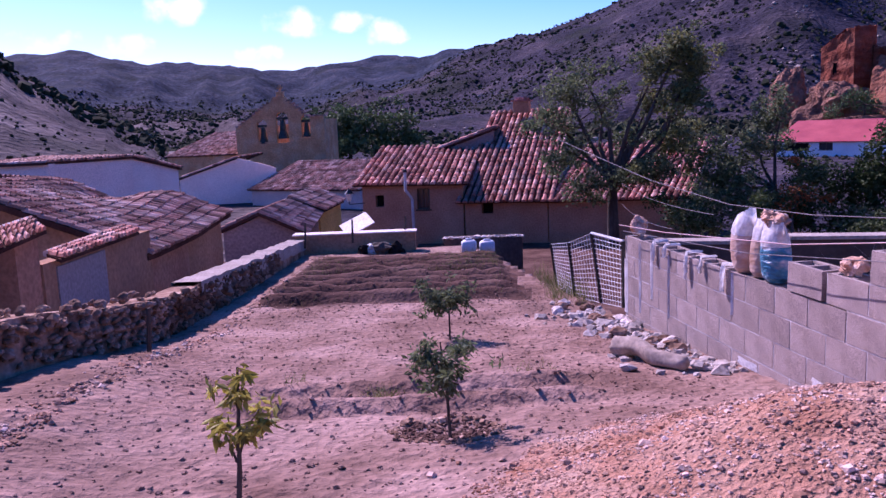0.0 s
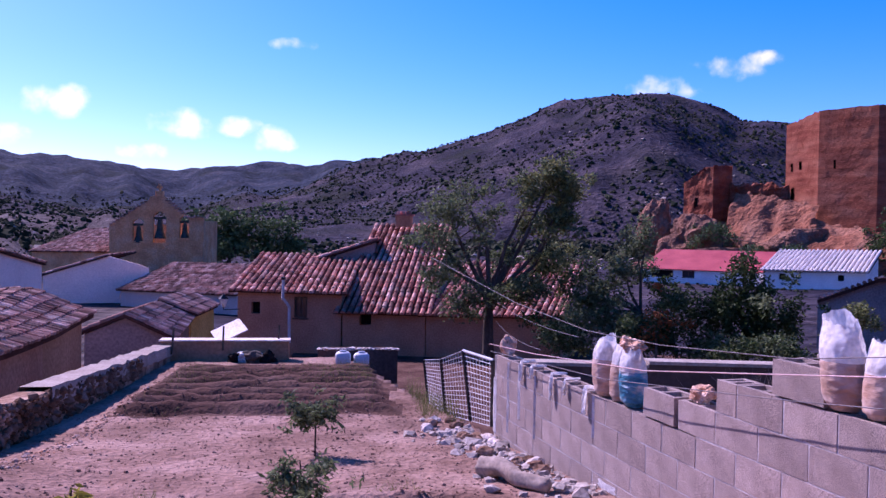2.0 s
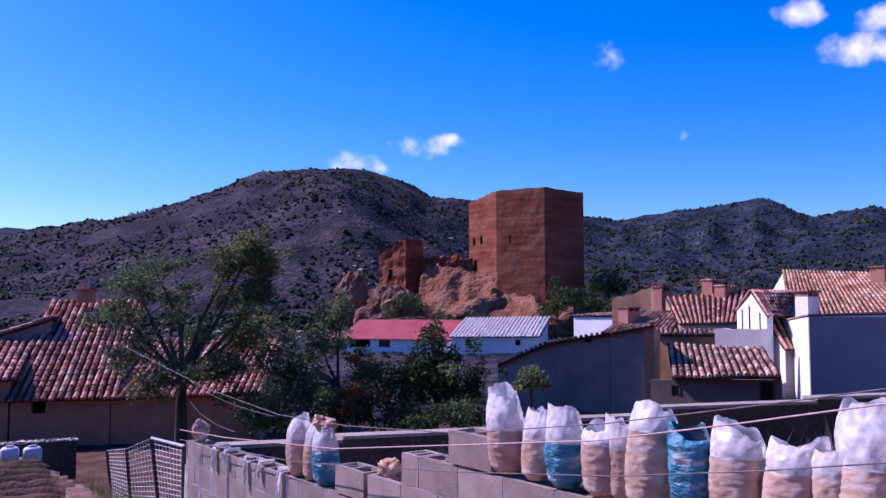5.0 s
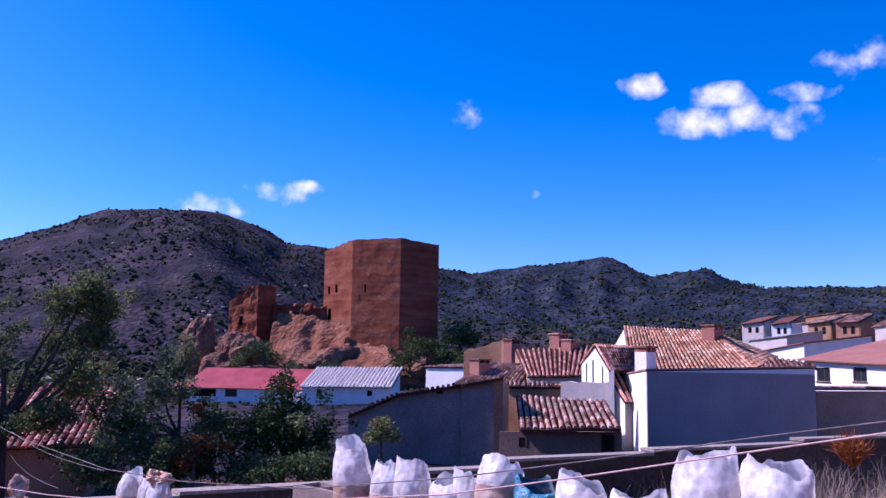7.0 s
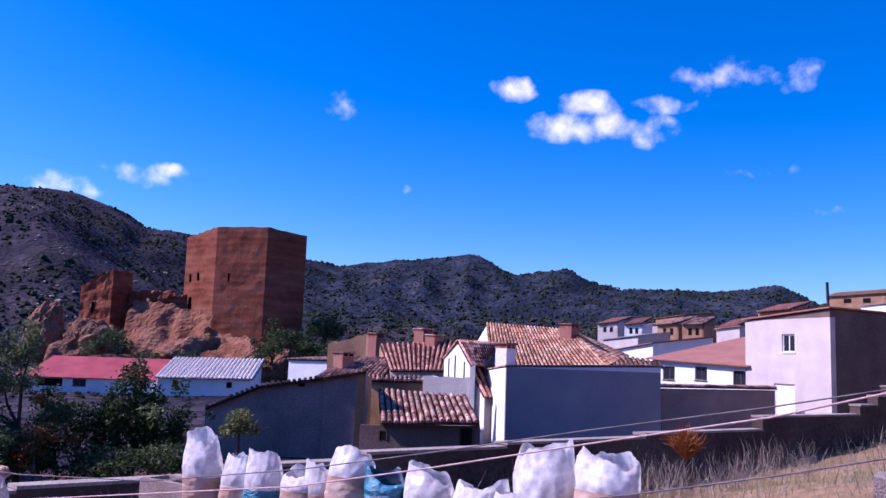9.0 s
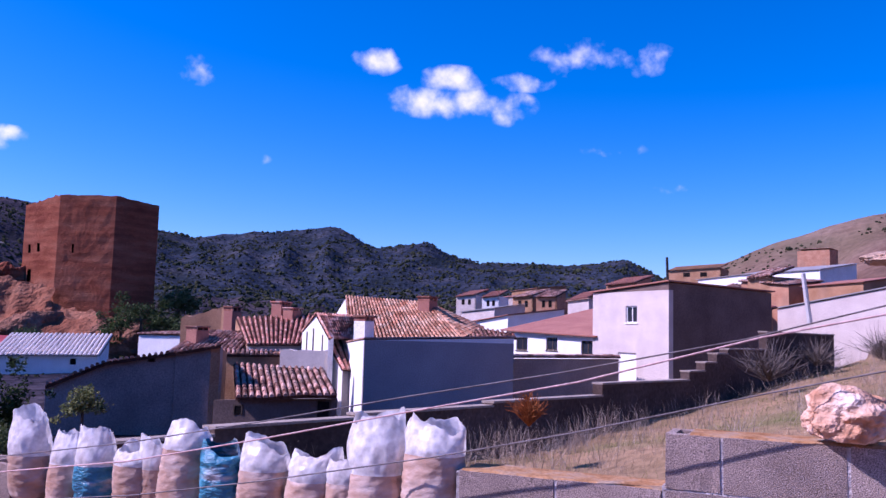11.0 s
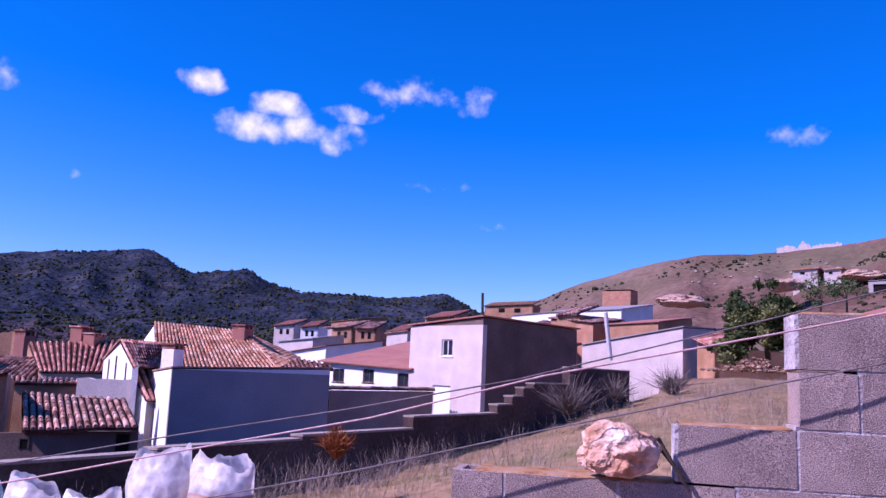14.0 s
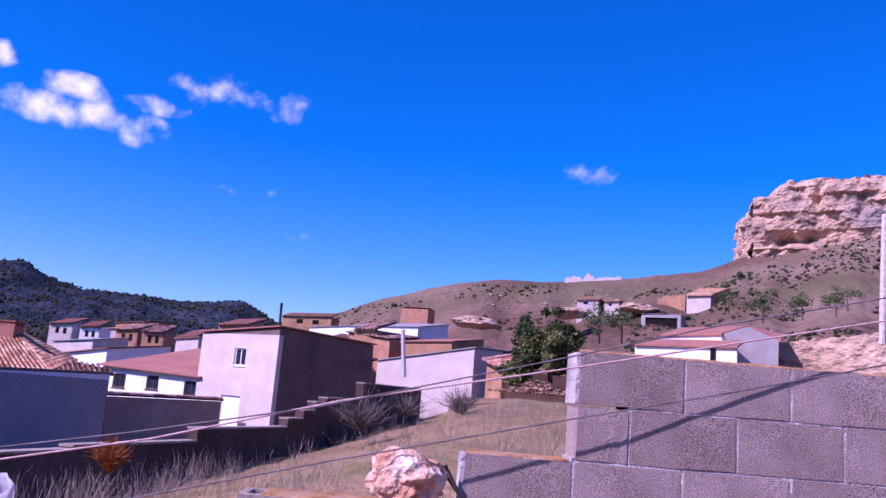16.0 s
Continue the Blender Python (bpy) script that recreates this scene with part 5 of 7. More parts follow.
castle_keep = tower("castle_keep", "ruined castle keep of red rammed earth on a crag", KEEP, KT, -1.03, 0.09, {0: 0.5, 1: 0.1, 2: 0.12},
                    {0: [(1.6, 7.4, 2.6, 9.0), (1.3, 11.0, 2.0, 12.4), (3.3, 11.2, 4.0, 12.6), (1.4, 3.6, 2.3, 4.8), (4.2, 4.4, 4.9, 5.6)], 1: [(2.0, 11.2, 2.4, 12.4)], 2: [(3.6, -2.6, 4.4, 0.8)]})
TURRET = [(51.75, 119.06), (53.81, 113.74), (57.91, 116.21), (57.41, 124.2)]
castle_turret = tower("castle_turret", "broken castle turret of red rammed earth", TURRET, [10.29, 12.55, 12.8, 13.17], 2.12, 0.3, {0: 0.6, 1: 0.2}, {0: [(2.2, 6.4, 2.9, 7.8)]})
def rubble_slope(corners, seed, relief, mat, parent, n=46):
    """Broken ground between four points: bottom left, bottom right, top right, top left."""
    a, b, c, d = [Vector(p) for p in corners]
    out = (b - a).cross(d - a).normalized()
    verts, faces = [], []
    for i in range(n + 1):
        for j in range(n + 1):
            u, v = i / n, j / n
            p = a.lerp(b, u).lerp(d.lerp(c, u), v)
            k = relief * noise.fractal(p * 0.16 + Vector((seed, 0, 0)), 0.9, 2.1, 6) + relief * 0.6 * noise.noise(Vector((u * 7, v * 2, seed)))
            if v == 1:
                p.z += 0.9 * noise.noise(Vector((u * 9, seed, 0)))
            verts.append(p + out * k)
    m = n + 1
    for i in range(n):
        for j in range(n):
            faces.append((i * m + j, (i + 1) * m + j, (i + 1) * m + j + 1, i * m + j + 1))
    return raw("rubble_slope", verts, faces, mat, parent)


curtain = thing("castle_curtain_wall", "broken castle curtain wall of rubble and red earth", "castle")
bm = bmesh.new()
rough_face(bm, (57.23, 115.43), (63.2, 109.99), 0.83, 9.99, 9.86, 0.7, 31.0, nu=40, nz=26, ragged=1.3)
g = bmesh.ops.extrude_face_region(bm, geom=bm.faces[:])
bmesh.ops.translate(bm, vec=(0.5, 1.6, 0), verts=[e for e in g["geom"] if isinstance(e, bmesh.types.BMVert)])
part("wall", bm, BRICKRED, curtain)
rubble_slope([(51.67, 107.07, -0.68), (57.78, 94.67, -0.27), (62.60, 101.57, 6.89), (56.58, 112.45, 8.70)], 2.0, 1.0, SCREE, curtain)
rubble_slope([(54.80, 95.27, -0.30), (61.90, 85.96, 0.02), (64.81, 91.50, 2.85), (60.02, 102.64, 5.61)], 7.0, 0.8, SCREE, curtain)


def crag(label, place, size, seed, mat=CRAG, name="rock_outcrop", cuts=6, terraces=0.0):
    bm = bmesh.new()
    bmesh.ops.create_icosphere(bm, subdivisions=cuts, radius=1.0)
    off = Vector((seed * 3.1, seed * 1.7, seed))
    for v in bm.verts:
        d = v.co.copy()
        k = 1 + 0.3 * noise.fractal(d * 1.2 + off, 1.1, 2.1, 7) - 0.16 * abs(noise.noise(d * 2.6 + off))
        v.co = Vector((d.x * size[0], d.y * size[1], d.z * size[2])) * k
        if terraces:
            f = math.sin(v.co.z * terraces) * 0.04
            v.co.x *= 1 + f
            v.co.y *= 1 + f
    ob = part(name, bm, mat, smooth=False)
    ob.location = place
    return tagged(ob, label, "rock")


crag("brown crag below the castle turret", (51.63, 112.55, 0.46), (6.0, 5, 5.2), 1)
crag("rocky slope under the castle keep", (60.59, 99.92, -0.63), (6.5, 5, 4.2), 3)
crag("dark rounded boulder beside the castle", (47.35, 118.73, 2.98), (2.6, 3, 4.6), 4)
crag("shaded rock foot of the castle keep", (65.78, 91.73, -1.26), (8.5, 5, 3.6), 5)
crag("scrubby rock shelf under the castle", (53.45, 105.02, -2.24), (14, 5, 3.0), 6)
# cliff over the dry hill


def cliff_face(a, b, base, top_a, top_b, seed, parent, rounded=0.0):
    """A banded rock wall with ledges and clefts."""
    a, b = Vector((*a, 0)), Vector((*b, 0))
    out = Vector((b.y - a.y, a.x - b.x, 0)).normalized()
    nu, nz = 120, 60
    verts, faces = [], []
    for i in range(nu + 1):
        u = i / nu
        p = a.lerp(b, u)
        top = top_a + (top_b - top_a) * u + 1.2 * noise.noise(Vector((u * 6, seed, 0))) + 0.9 * noise.noise(Vector((u * 25, seed, 0))) - 5.5 * (1 - smooth(0.0, 0.22, u)) * rounded
        for j in range(nz + 1):
            f = j / nz
            z = base + (top - base) * f
            step = math.floor((z + 1.5 * noise.noise(Vector((u * 3, seed, 2)))) / 2.6)
            bed = 2.4 * noise.noise(Vector((u * 3.0, step * 7.7, seed))) + 1.3 * noise.noise(Vector((u * 16, step * 3.1, seed))) + 1.1 * noise.fractal(Vector((u * 14, z * 0.3, seed)), 0.8, 2.1, 4)
            cleft = -2.2 * max(0.0, noise.noise(Vector((u * 14, z * 0.12, seed + 5))) - 0.12) * 2
            lip = 1.0 * math.sin(f * math.pi) - 5.0 * rounded * math.exp(-(((u - 0.18) / 0.12) ** 2) - ((f - 0.34) / 0.06) ** 2)
            k = bed + cleft + lip - 2.5 * max(0.0, f - 0.93) * 14 * 0.5
            verts.append((p.x + out.x * k, p.y + out.y * k, z))
    m = nz + 1
    for i in range(nu):
        for j in range(nz):
            faces.append((i * m + j, (i + 1) * m + j, (i + 1) * m + j + 1, i * m + j + 1))
    back = len(verts)
    for i in range(nu + 1):
        p = verts[i * m + nz]
        verts.append((p[0] - out.x * 30, p[1] - out.y * 30, p[2] + 1))
    for i in range(nu):
        faces.append((i * m + nz, (i + 1) * m + nz, back + i + 1, back + i))
    return raw("rock_face", verts, faces, CLIFF, parent)


cliff = thing("cliff", "banded tawny limestone cliff over the hillside", "cliff")
EDGE, FAR_END = (249.85, -57.06), (226.69, -106.31)
cliff_face(EDGE, FAR_END, 45.93, 73.4, 72.12, 3.0, cliff, 1.0)
cliff_face((EDGE[0] + 25, EDGE[1] - 2), EDGE, 45.93, 66.0, 67.9, 8.0, cliff)
crag("tawny corner of the cliff", (255.5, -62.0, 54.0), (5.0, 5.0, 10.0), 31, CLIFF, "rock_corner", 5)
post = bmesh.new()
tube(post, (13.31, -5.36, 3.59), (13.29, -5.41, 5.57), 0.05, 0.045, 8)
tagged(part("pole", post, PINKISH), "pale pinkish pole standing past the wall", "pole")
for k, (px, w) in enumerate([((170.14, -3.83, 21.07),) + (6,), ((184.29, -18.59, 24.51),) + (8,), ((149.52, 13.53, 15.87),) + (7,)]):
    crag("low pale rock ledge on the slope", px, (w * 0.6, w * 0.6, 1.2), 20 + k, CLIFF, "rock_ledge", 5)


# ---- church ----
def church_gable():
    base = (-18.86, 73.58, -1.77)
    right = (-11.05, 73.14, -2.05)
    length = math.hypot(right[0] - base[0], right[1] - base[1])
    m = Matrix.LocRotScale((base[0], base[1], base[2]), Euler((0, 0, math.atan2(right[1] - base[1], right[0] - base[0]))), None)
    t = thing("church_bell_gable", "sandstone church bell gable with three arched openings", "church", m)
    s = length / 155.0                       # metres for each unit of the outline below
    outline = [(0, 86), (28, 104), (62, 128), (70, 137), (88, 136), (118, 108), (128, 101), (155, 102)]
    arches = [(47, 19, 60, 98), (82, 22, 58, 110), (123.5, 17, 66, 104)]
    nu, nz = 78, 70
    du, dz = 155.0 / nu, 140.0 / nz

    def there(i, j):
        u, z = (i + 0.5) * du, (j + 0.5) * dz
        if not 0 <= i < nu or j < 0 or z > np.interp(u, [p[0] for p in outline], [p[1] for p in outline]):
            return False
        for cu, w, z0, z1 in arches:
            r = w / 2
            if abs(u - cu) < r and z0 < z < z1 - r:
                return False
            if math.hypot(u - cu, z - (z1 - r)) < r and z > z0:
                return False
        return True
    verts, faces, ids = [], [], {}

    def vid(i, j, back):
        if (i, j, back) not in ids:
            ids[i, j, back] = len(verts)
            n = 0.03 * noise.noise(Vector((i * 0.4, j * 0.4, 0)))
            verts.append((i * du * s, (0.55 if back else n), (j * dz - 5) * s))
        return ids[i, j, back]
    for i in range(nu):
        for j in range(nz):
            if there(i, j):
                faces.append((vid(i, j, 0), vid(i + 1, j, 0), vid(i + 1, j + 1, 0), vid(i, j + 1, 0)))
                faces.append((vid(i, j, 1), vid(i, j + 1, 1), vid(i + 1, j + 1, 1), vid(i + 1, j, 1)))
                for di, dj, p, q in ((-1, 0, (0, 0), (0, 1)), (1, 0, (1, 1), (1, 0)), (0, -1, (1, 0), (0, 0)), (0, 1, (0, 1), (1, 1))):
                    if not there(i + di, j + dj):
                        faces.append((vid(i + p[0], j + p[1], 0), vid(i + q[0], j + q[1], 0), vid(i + q[0], j + q[1], 1), vid(i + p[0], j + p[1], 1)))
    raw("wall", verts, faces, CHURCHSTONE, t)
    for cu, w, z0, z1 in arches:
        bm = bmesh.new()
        top = (z1 - 12 - 5) * s
        prof = [(0.0, 1.0), (0.25, 0.97), (0.32, 0.7), (0.38, 0.4), (0.6, 0.08), (0.62, 0.0)]
        rings = [[bm.verts.new((cu * s + r * w * 0.72 * s * math.cos(a * math.pi / 5), 0.28 + r * w * 0.72 * s * math.sin(a * math.pi / 5), top - 1.5 * w * s * (1 - h))) for a in range(10)] for r, h in prof]
        for a, b in zip(rings, rings[1:]):
            for i in range(10):
                bm.faces.new((a[i], b[i], b[(i + 1) % 10], a[(i + 1) % 10]))
        box(bm, (cu - w / 2) * s, 0.2, top, (cu + w / 2) * s, 0.36, top + 0.2)
        part("bell", bm, COPPERY, t, "dark bronze bell")
        bm = bmesh.new()
        box(bm, (cu - w / 2 - 2) * s, -0.08, (z0 - 7) * s, (cu + w / 2 + 2) * s, 0.05, (z0 - 5) * s)
        part("ledge", bm, CHURCHSTONE, t)
    bm = bmesh.new()
    box(bm, 74 * s, 0.2, 128 * s, 86 * s, 0.75, 140 * s, 0.03)
    box(bm, 78.5 * s, 0.4, 140 * s, 81.5 * s, 0.6, 152 * s)
    box(bm, 76 * s, 0.4, 146 * s, 84 * s, 0.6, 148.5 * s)
    part("finial", bm, CHURCHSTONE, t)
    bm = bmesh.new()
    for (u0, z0), (u1, z1) in (((0, 86), (62, 128)), ((92, 131), (128, 101)), ((128, 101), (155, 102))):
        n = max(3, int((u1 - u0) / 5))
        for i in range(n):
            u, z = u0 + (u1 - u0) * (i + 0.5) / n, z0 + (z1 - z0) * (i + 0.5) / n
            box(bm, (u - 2.6) * s, -0.12, (z - 5.6) * s, (u + 2.6) * s, 1.0, (z - 3.4) * s)
    part("coping", bm, OLDTILE, t)
    raw("side_wall", [(155 * s, 0.55, -5 * s), (155 * s, 0.55, 92 * s), (155 * s, 6, 92 * s), (155 * s, 6, -5 * s), (0, 0.55, -5 * s), (0, 0.55, 80 * s), (0, 6, 80 * s), (0, 6, -5 * s)],
        [(0, 3, 2, 1), (4, 5, 6, 7), (3, 7, 6, 2)], CHURCHSTONE, t)


church_gable()


# ---- plants ----
def leaves(name, centres, count, size, mat, parent, seed, narrow=0.5, droop=0.0):
    """Leaf blades, each bent along its middle, in clumps round the centres (x, y, z, rx, ry, rz)."""
    rng = random.Random(seed)
    verts, faces = [], []
    centres = list(centres)
    for c in list(centres):
        for _ in range(4):
            k = rng.uniform(0.3, 0.6)
            centres.append((c[0] + rng.gauss(0, 0.7) * c[3], c[1] + rng.gauss(0, 0.7) * c[4], c[2] + rng.gauss(0, 0.7) * c[5], c[3] * k, c[4] * k, c[5] * k))
    weights = [(c[3] * c[4] * c[5]) ** 0.8 for c in centres]
    for _ in range(count):
        c = rng.choices(centres, weights)[0]
        while True:
            p = Vector((rng.uniform(-1, 1), rng.uniform(-1, 1), rng.uniform(-1, 1)))
            if 0.15 < p.length < 1:
                break
        p = p * (0.55 + 0.45 * rng.random())
        o = Vector((c[0] + p.x * c[3], c[1] + p.y * c[4], c[2] + p.z * c[5]))
        if noise.noise(o * (2.6 / max(c[3], 0.2)) + Vector((seed, 0, 0))) < -0.05:
            continue
        d = Vector((rng.gauss(0, 1), rng.gauss(0, 1), rng.gauss(0, 0.7) - droop)).normalized()
        w = d.cross(Vector((rng.gauss(0, 1), rng.gauss(0, 1), rng.gauss(0, 1)))).normalized()
        n = d.cross(w)
        l = size * rng.uniform(0.6, 1.35)
        k = len(verts)
        verts += [o, o + d * l * 0.5 + w * l * narrow * 0.5, o + d * l * 0.5 - w * l * narrow * 0.5 + n * l * 0.08, o + d * l]
        faces += [(k, k + 1, k + 3), (k, k + 3, k + 2)]
    return raw(name, verts, faces, mat, parent)


def limbs(bm, start, ends, r0, rng, twigs=3):
    start = Vector(start)
    for e in ends:
        e = Vector(e)
        mid = start.lerp(e, 0.45) + Vector((rng.uniform(-1, 1), rng.uniform(-1, 1), rng.uniform(-0.2, 0.6))) * (e - start).length * 0.12
        tube(bm, start, mid, r0 * 0.6, r0 * 0.4, 6, False)
        tube(bm, mid, e, r0 * 0.4, r0 * 0.1, 6, False)
        for _ in range(twigs):
            f = rng.uniform(0.2, 0.95)
            a = mid.lerp(e, f)
            tube(bm, a, a + Vector((rng.uniform(-1, 1), rng.uniform(-1, 1), rng.uniform(-0.3, 0.9))) * (e - start).length * 0.25, r0 * 0.16, r0 * 0.04, 5, False)


def tree(name, label, base, fork, clumps, trunk_r, count, leaf, mat, seed, second=None, category="tree"):
    rng = random.Random(seed)
    t = thing(name, label, category, Matrix.Translation(base))
    b = Vector(base)
    f = Vector(fork) - b
    bm = bmesh.new()
    mid = f * 0.5 + Vector((rng.uniform(-0.1, 0.1), rng.uniform(-0.1, 0.1), 0)) * f.length * 0.3
    tube(bm, (0, 0, -0.6), mid, trunk_r * 1.25, trunk_r, 9, False)
    tube(bm, mid, f, trunk_r, trunk_r * 0.8, 9, False)
    local = [(c[0] - b.x, c[1] - b.y, c[2] - b.z, *c[3:]) for c in clumps]
    limbs(bm, f, [c[:3] for c in local], trunk_r, rng)
    part("trunk", bm, BARK, t, smooth=True)
    split = int(len(local) * 0.5) if second else len(local)
    leaves("crown", local, count, leaf, mat, t, seed)
    if second:
        leaves("crown", local[split:], count // 2, leaf, second, t, seed + 1, 0.55)
    return t



tree("walnut_tree", "broad half-bare tree with dark limbs before the farmhouse", (5.02, 26.01, -1.33), (5.03, 26.01, 0.0),
     [(3.55, 25.74, 2.91, 0.975, 0.975, 0.78), (4.22, 26.66, 3.44, 0.715, 0.715, 0.585), (3.28, 25.78, 1.99, 0.91, 0.91, 0.715), (3.69, 25.72, 1.03, 1.04, 1.04, 0.78), (4.18, 25.65, -0.02, 1.04, 1.04, 0.715), (4.89, 26.54, 2.54, 0.65, 0.65, 0.65),
      (5.73, 26.38, 1.46, 0.65, 0.65, 0.52), (6.01, 25.29, 0.45, 0.78, 0.78, 0.65), (6.9, 26.1, 1.24, 0.78, 0.78, 0.65),
      (7.06, 26.06, 4.14, 0.78, 0.78, 0.65), (6.49, 26.2, 3.58, 0.78, 0.78, 0.65), (7.45, 25.95, 3.52, 0.65, 0.65, 0.65), (7.22, 26.01, 2.69, 0.78, 0.78, 0.65), (6.24, 26.26, 2.48, 0.52, 0.52, 0.52)], 0.16, 27000, 0.115, LEAF, 3, LEAFY)
tree("elder_tree", "leafy dark green tree beyond the field wall", (9.7, 25.0, -1.29), (9.66, 25.01, -0.22),
     [(9.51, 25.07, 1.93, 0.585, 0.585, 0.65), (9.84, 24.95, 2.2, 0.39, 0.39, 0.52), (9.18, 25.19, 1.12, 0.715, 0.715, 0.65), (8.68, 25.36, 0.32, 0.91, 0.91, 0.78), (8.01, 25.58, 0.51, 0.78, 0.78, 0.78), (7.85, 25.62, -0.37, 0.91, 0.91, 0.91), (8.46, 24.38, -0.63, 1.04, 1.04, 0.91)], 0.09, 15000, 0.12, LEAF, 5)
tree("fig_tree", "dense round dark green tree beyond the field wall", (12.04, 22.87, -1.53), (12.04, 22.87, -0.84),
     [(11.96, 22.91, 1.06, 0.715, 0.715, 0.78), (11.64, 23.06, 0.37, 0.78, 0.78, 0.78), (12.35, 22.7, 0.37, 0.78, 0.78, 0.78), (11.25, 23.25, -0.32, 0.91, 0.91, 0.91), (12.04, 22.87, -0.5, 1.04, 1.04, 0.91), (12.81, 22.45, -0.33, 0.78, 0.78, 0.78), (13.19, 22.24, 0.11, 0.455, 0.455, 0.52)], 0.1, 20000, 0.12, DARKLEAF, 7)
tree("bramble_thicket", "tangled green thicket beyond the field wall", (9.92, 22.76, -1.54), (9.91, 22.76, -1.13),
     [(10.35, 24.74, 0.49, 0.65, 0.65, 0.585), (10.3, 23.68, -0.32, 1.04, 1.04, 0.78), (9.3, 23.01, -0.71, 1.04, 1.04, 0.78), (10.37, 22.56, -0.97, 1.04, 1.04, 0.65), (11.83, 20.71, -0.85, 0.91, 0.91, 0.585), (8.68, 23.24, -0.95, 0.91, 0.91, 0.65), (10.69, 21.3, -1.01, 0.91, 0.91, 0.52), (6.82, 23.84, -0.82, 1.04, 1.04, 0.65)], 0.05, 20000, 0.11, DARKLEAF, 9, LEAF, "bush")
tree("rusty_bush", "reddish autumn bush among the thicket", (9.01, 22.05, -1.23), (9.19, 22.52, -0.65), [(9.41, 22.43, -0.17, 0.52, 0.52, 0.39), (8.96, 22.6, -0.73, 0.455, 0.455, 0.39)], 0.03, 1500, 0.1, RUSTY, 10, None, "bush")
tree("yellow_bush", "yellowing bush behind the low wing", (9.96, 34.38, -0.05), (9.96, 34.38, 0.3), [(9.95, 34.39, 0.77, 0.88, 0.88, 0.66), (9.51, 34.51, 0.54, 0.66, 0.66, 0.55)], 0.05, 2500, 0.15, LEAFY, 12, None, "bush")
tree("byre_bush", "bright green bush against the byre wall", (18.47, 27.18, -1.21), (18.48, 27.18, -0.89), [(18.48, 27.18, -0.45, 0.605, 0.605, 0.495), (18.2, 27.36, -0.82, 0.55, 0.55, 0.385), (18.84, 26.94, -0.77, 0.55, 0.55, 0.385)], 0.05, 2500, 0.14, LEAFY, 13, None, "bush")
tree("castle_tree", "round green tree at the foot of the keep", (74.28, 91.55, 2.52), (74.29, 91.53, 4.08), [(74.31, 91.52, 5.65, 2.64, 2.64, 1.98), (73.28, 92.35, 4.72, 1.76, 1.76, 1.54), (75.67, 90.4, 5.01, 1.76, 1.76, 1.43)], 0.25, 3000, 0.45, FARLEAF, 14)
tree("lane_tree", "bushy green tree above the lane", (48.18, -0.53, 4.15), (48.17, -0.14, 5.4),
     [(48.15, 1.04, 6.28, 0.77, 0.77, 0.66), (48.15, 1.13, 5.14, 0.77, 0.77, 0.77), (47.17, -0.87, 6.33, 0.99, 0.99, 0.77), (47.17, -0.16, 5.18, 0.88, 0.88, 0.77), (47.17, -1.52, 5.9, 0.66, 0.66, 0.55), (47.17, 0.5, 5.6, 0.99, 0.99, 0.88), (46.68, -0.76, 5.5, 1.1, 1.1, 0.99), (47.14, 1.34, 4.12, 0.88, 0.88, 0.66), (47.17, -1.27, 4.79, 0.88, 0.88, 0.66)], 0.12, 42000, 0.2, DARKLEAF, 15, LEAFY)
tree("keep_shrubs", "dark shrubs in the shade at the foot of the keep", (63.56, 84.75, 2.04), (63.54, 84.76, 2.88), [(*(61.82, 86.01, 2.69), 2.2, 2.2, 1.6), (*(64.12, 85.58, 3.60), 2.4, 2.4, 1.8), (*(65.57, 84.48, 2.79), 2.2, 2.2, 1.6), (*(66.99, 83.36, 2.41), 2.0, 2.0, 1.4), (*(60.13, 85.99, 1.60), 2.0, 2.0, 1.2)], 0.12, 9000, 0.32, DARKLEAF, 41, None, "bush")
tree("slope_shrubs", "dull green shrubs on the rocks under the turret", (51.23, 105.06, 1.49), (51.19, 105.08, 2.24), [(*(50.57, 106.48, 3.13), 2.0, 2.0, 1.6), (*(51.86, 104.75, 2.11), 1.8, 1.8, 1.2), (*(53.19, 100.71, 0.70), 2.2, 2.2, 1.0), (*(55.17, 93.89, 0.88), 1.8, 1.8, 1.0), (*(48.32, 107.52, 1.40), 1.6, 1.6, 1.4)], 0.1, 5000, 0.3, FARLEAF, 42, None, "bush")
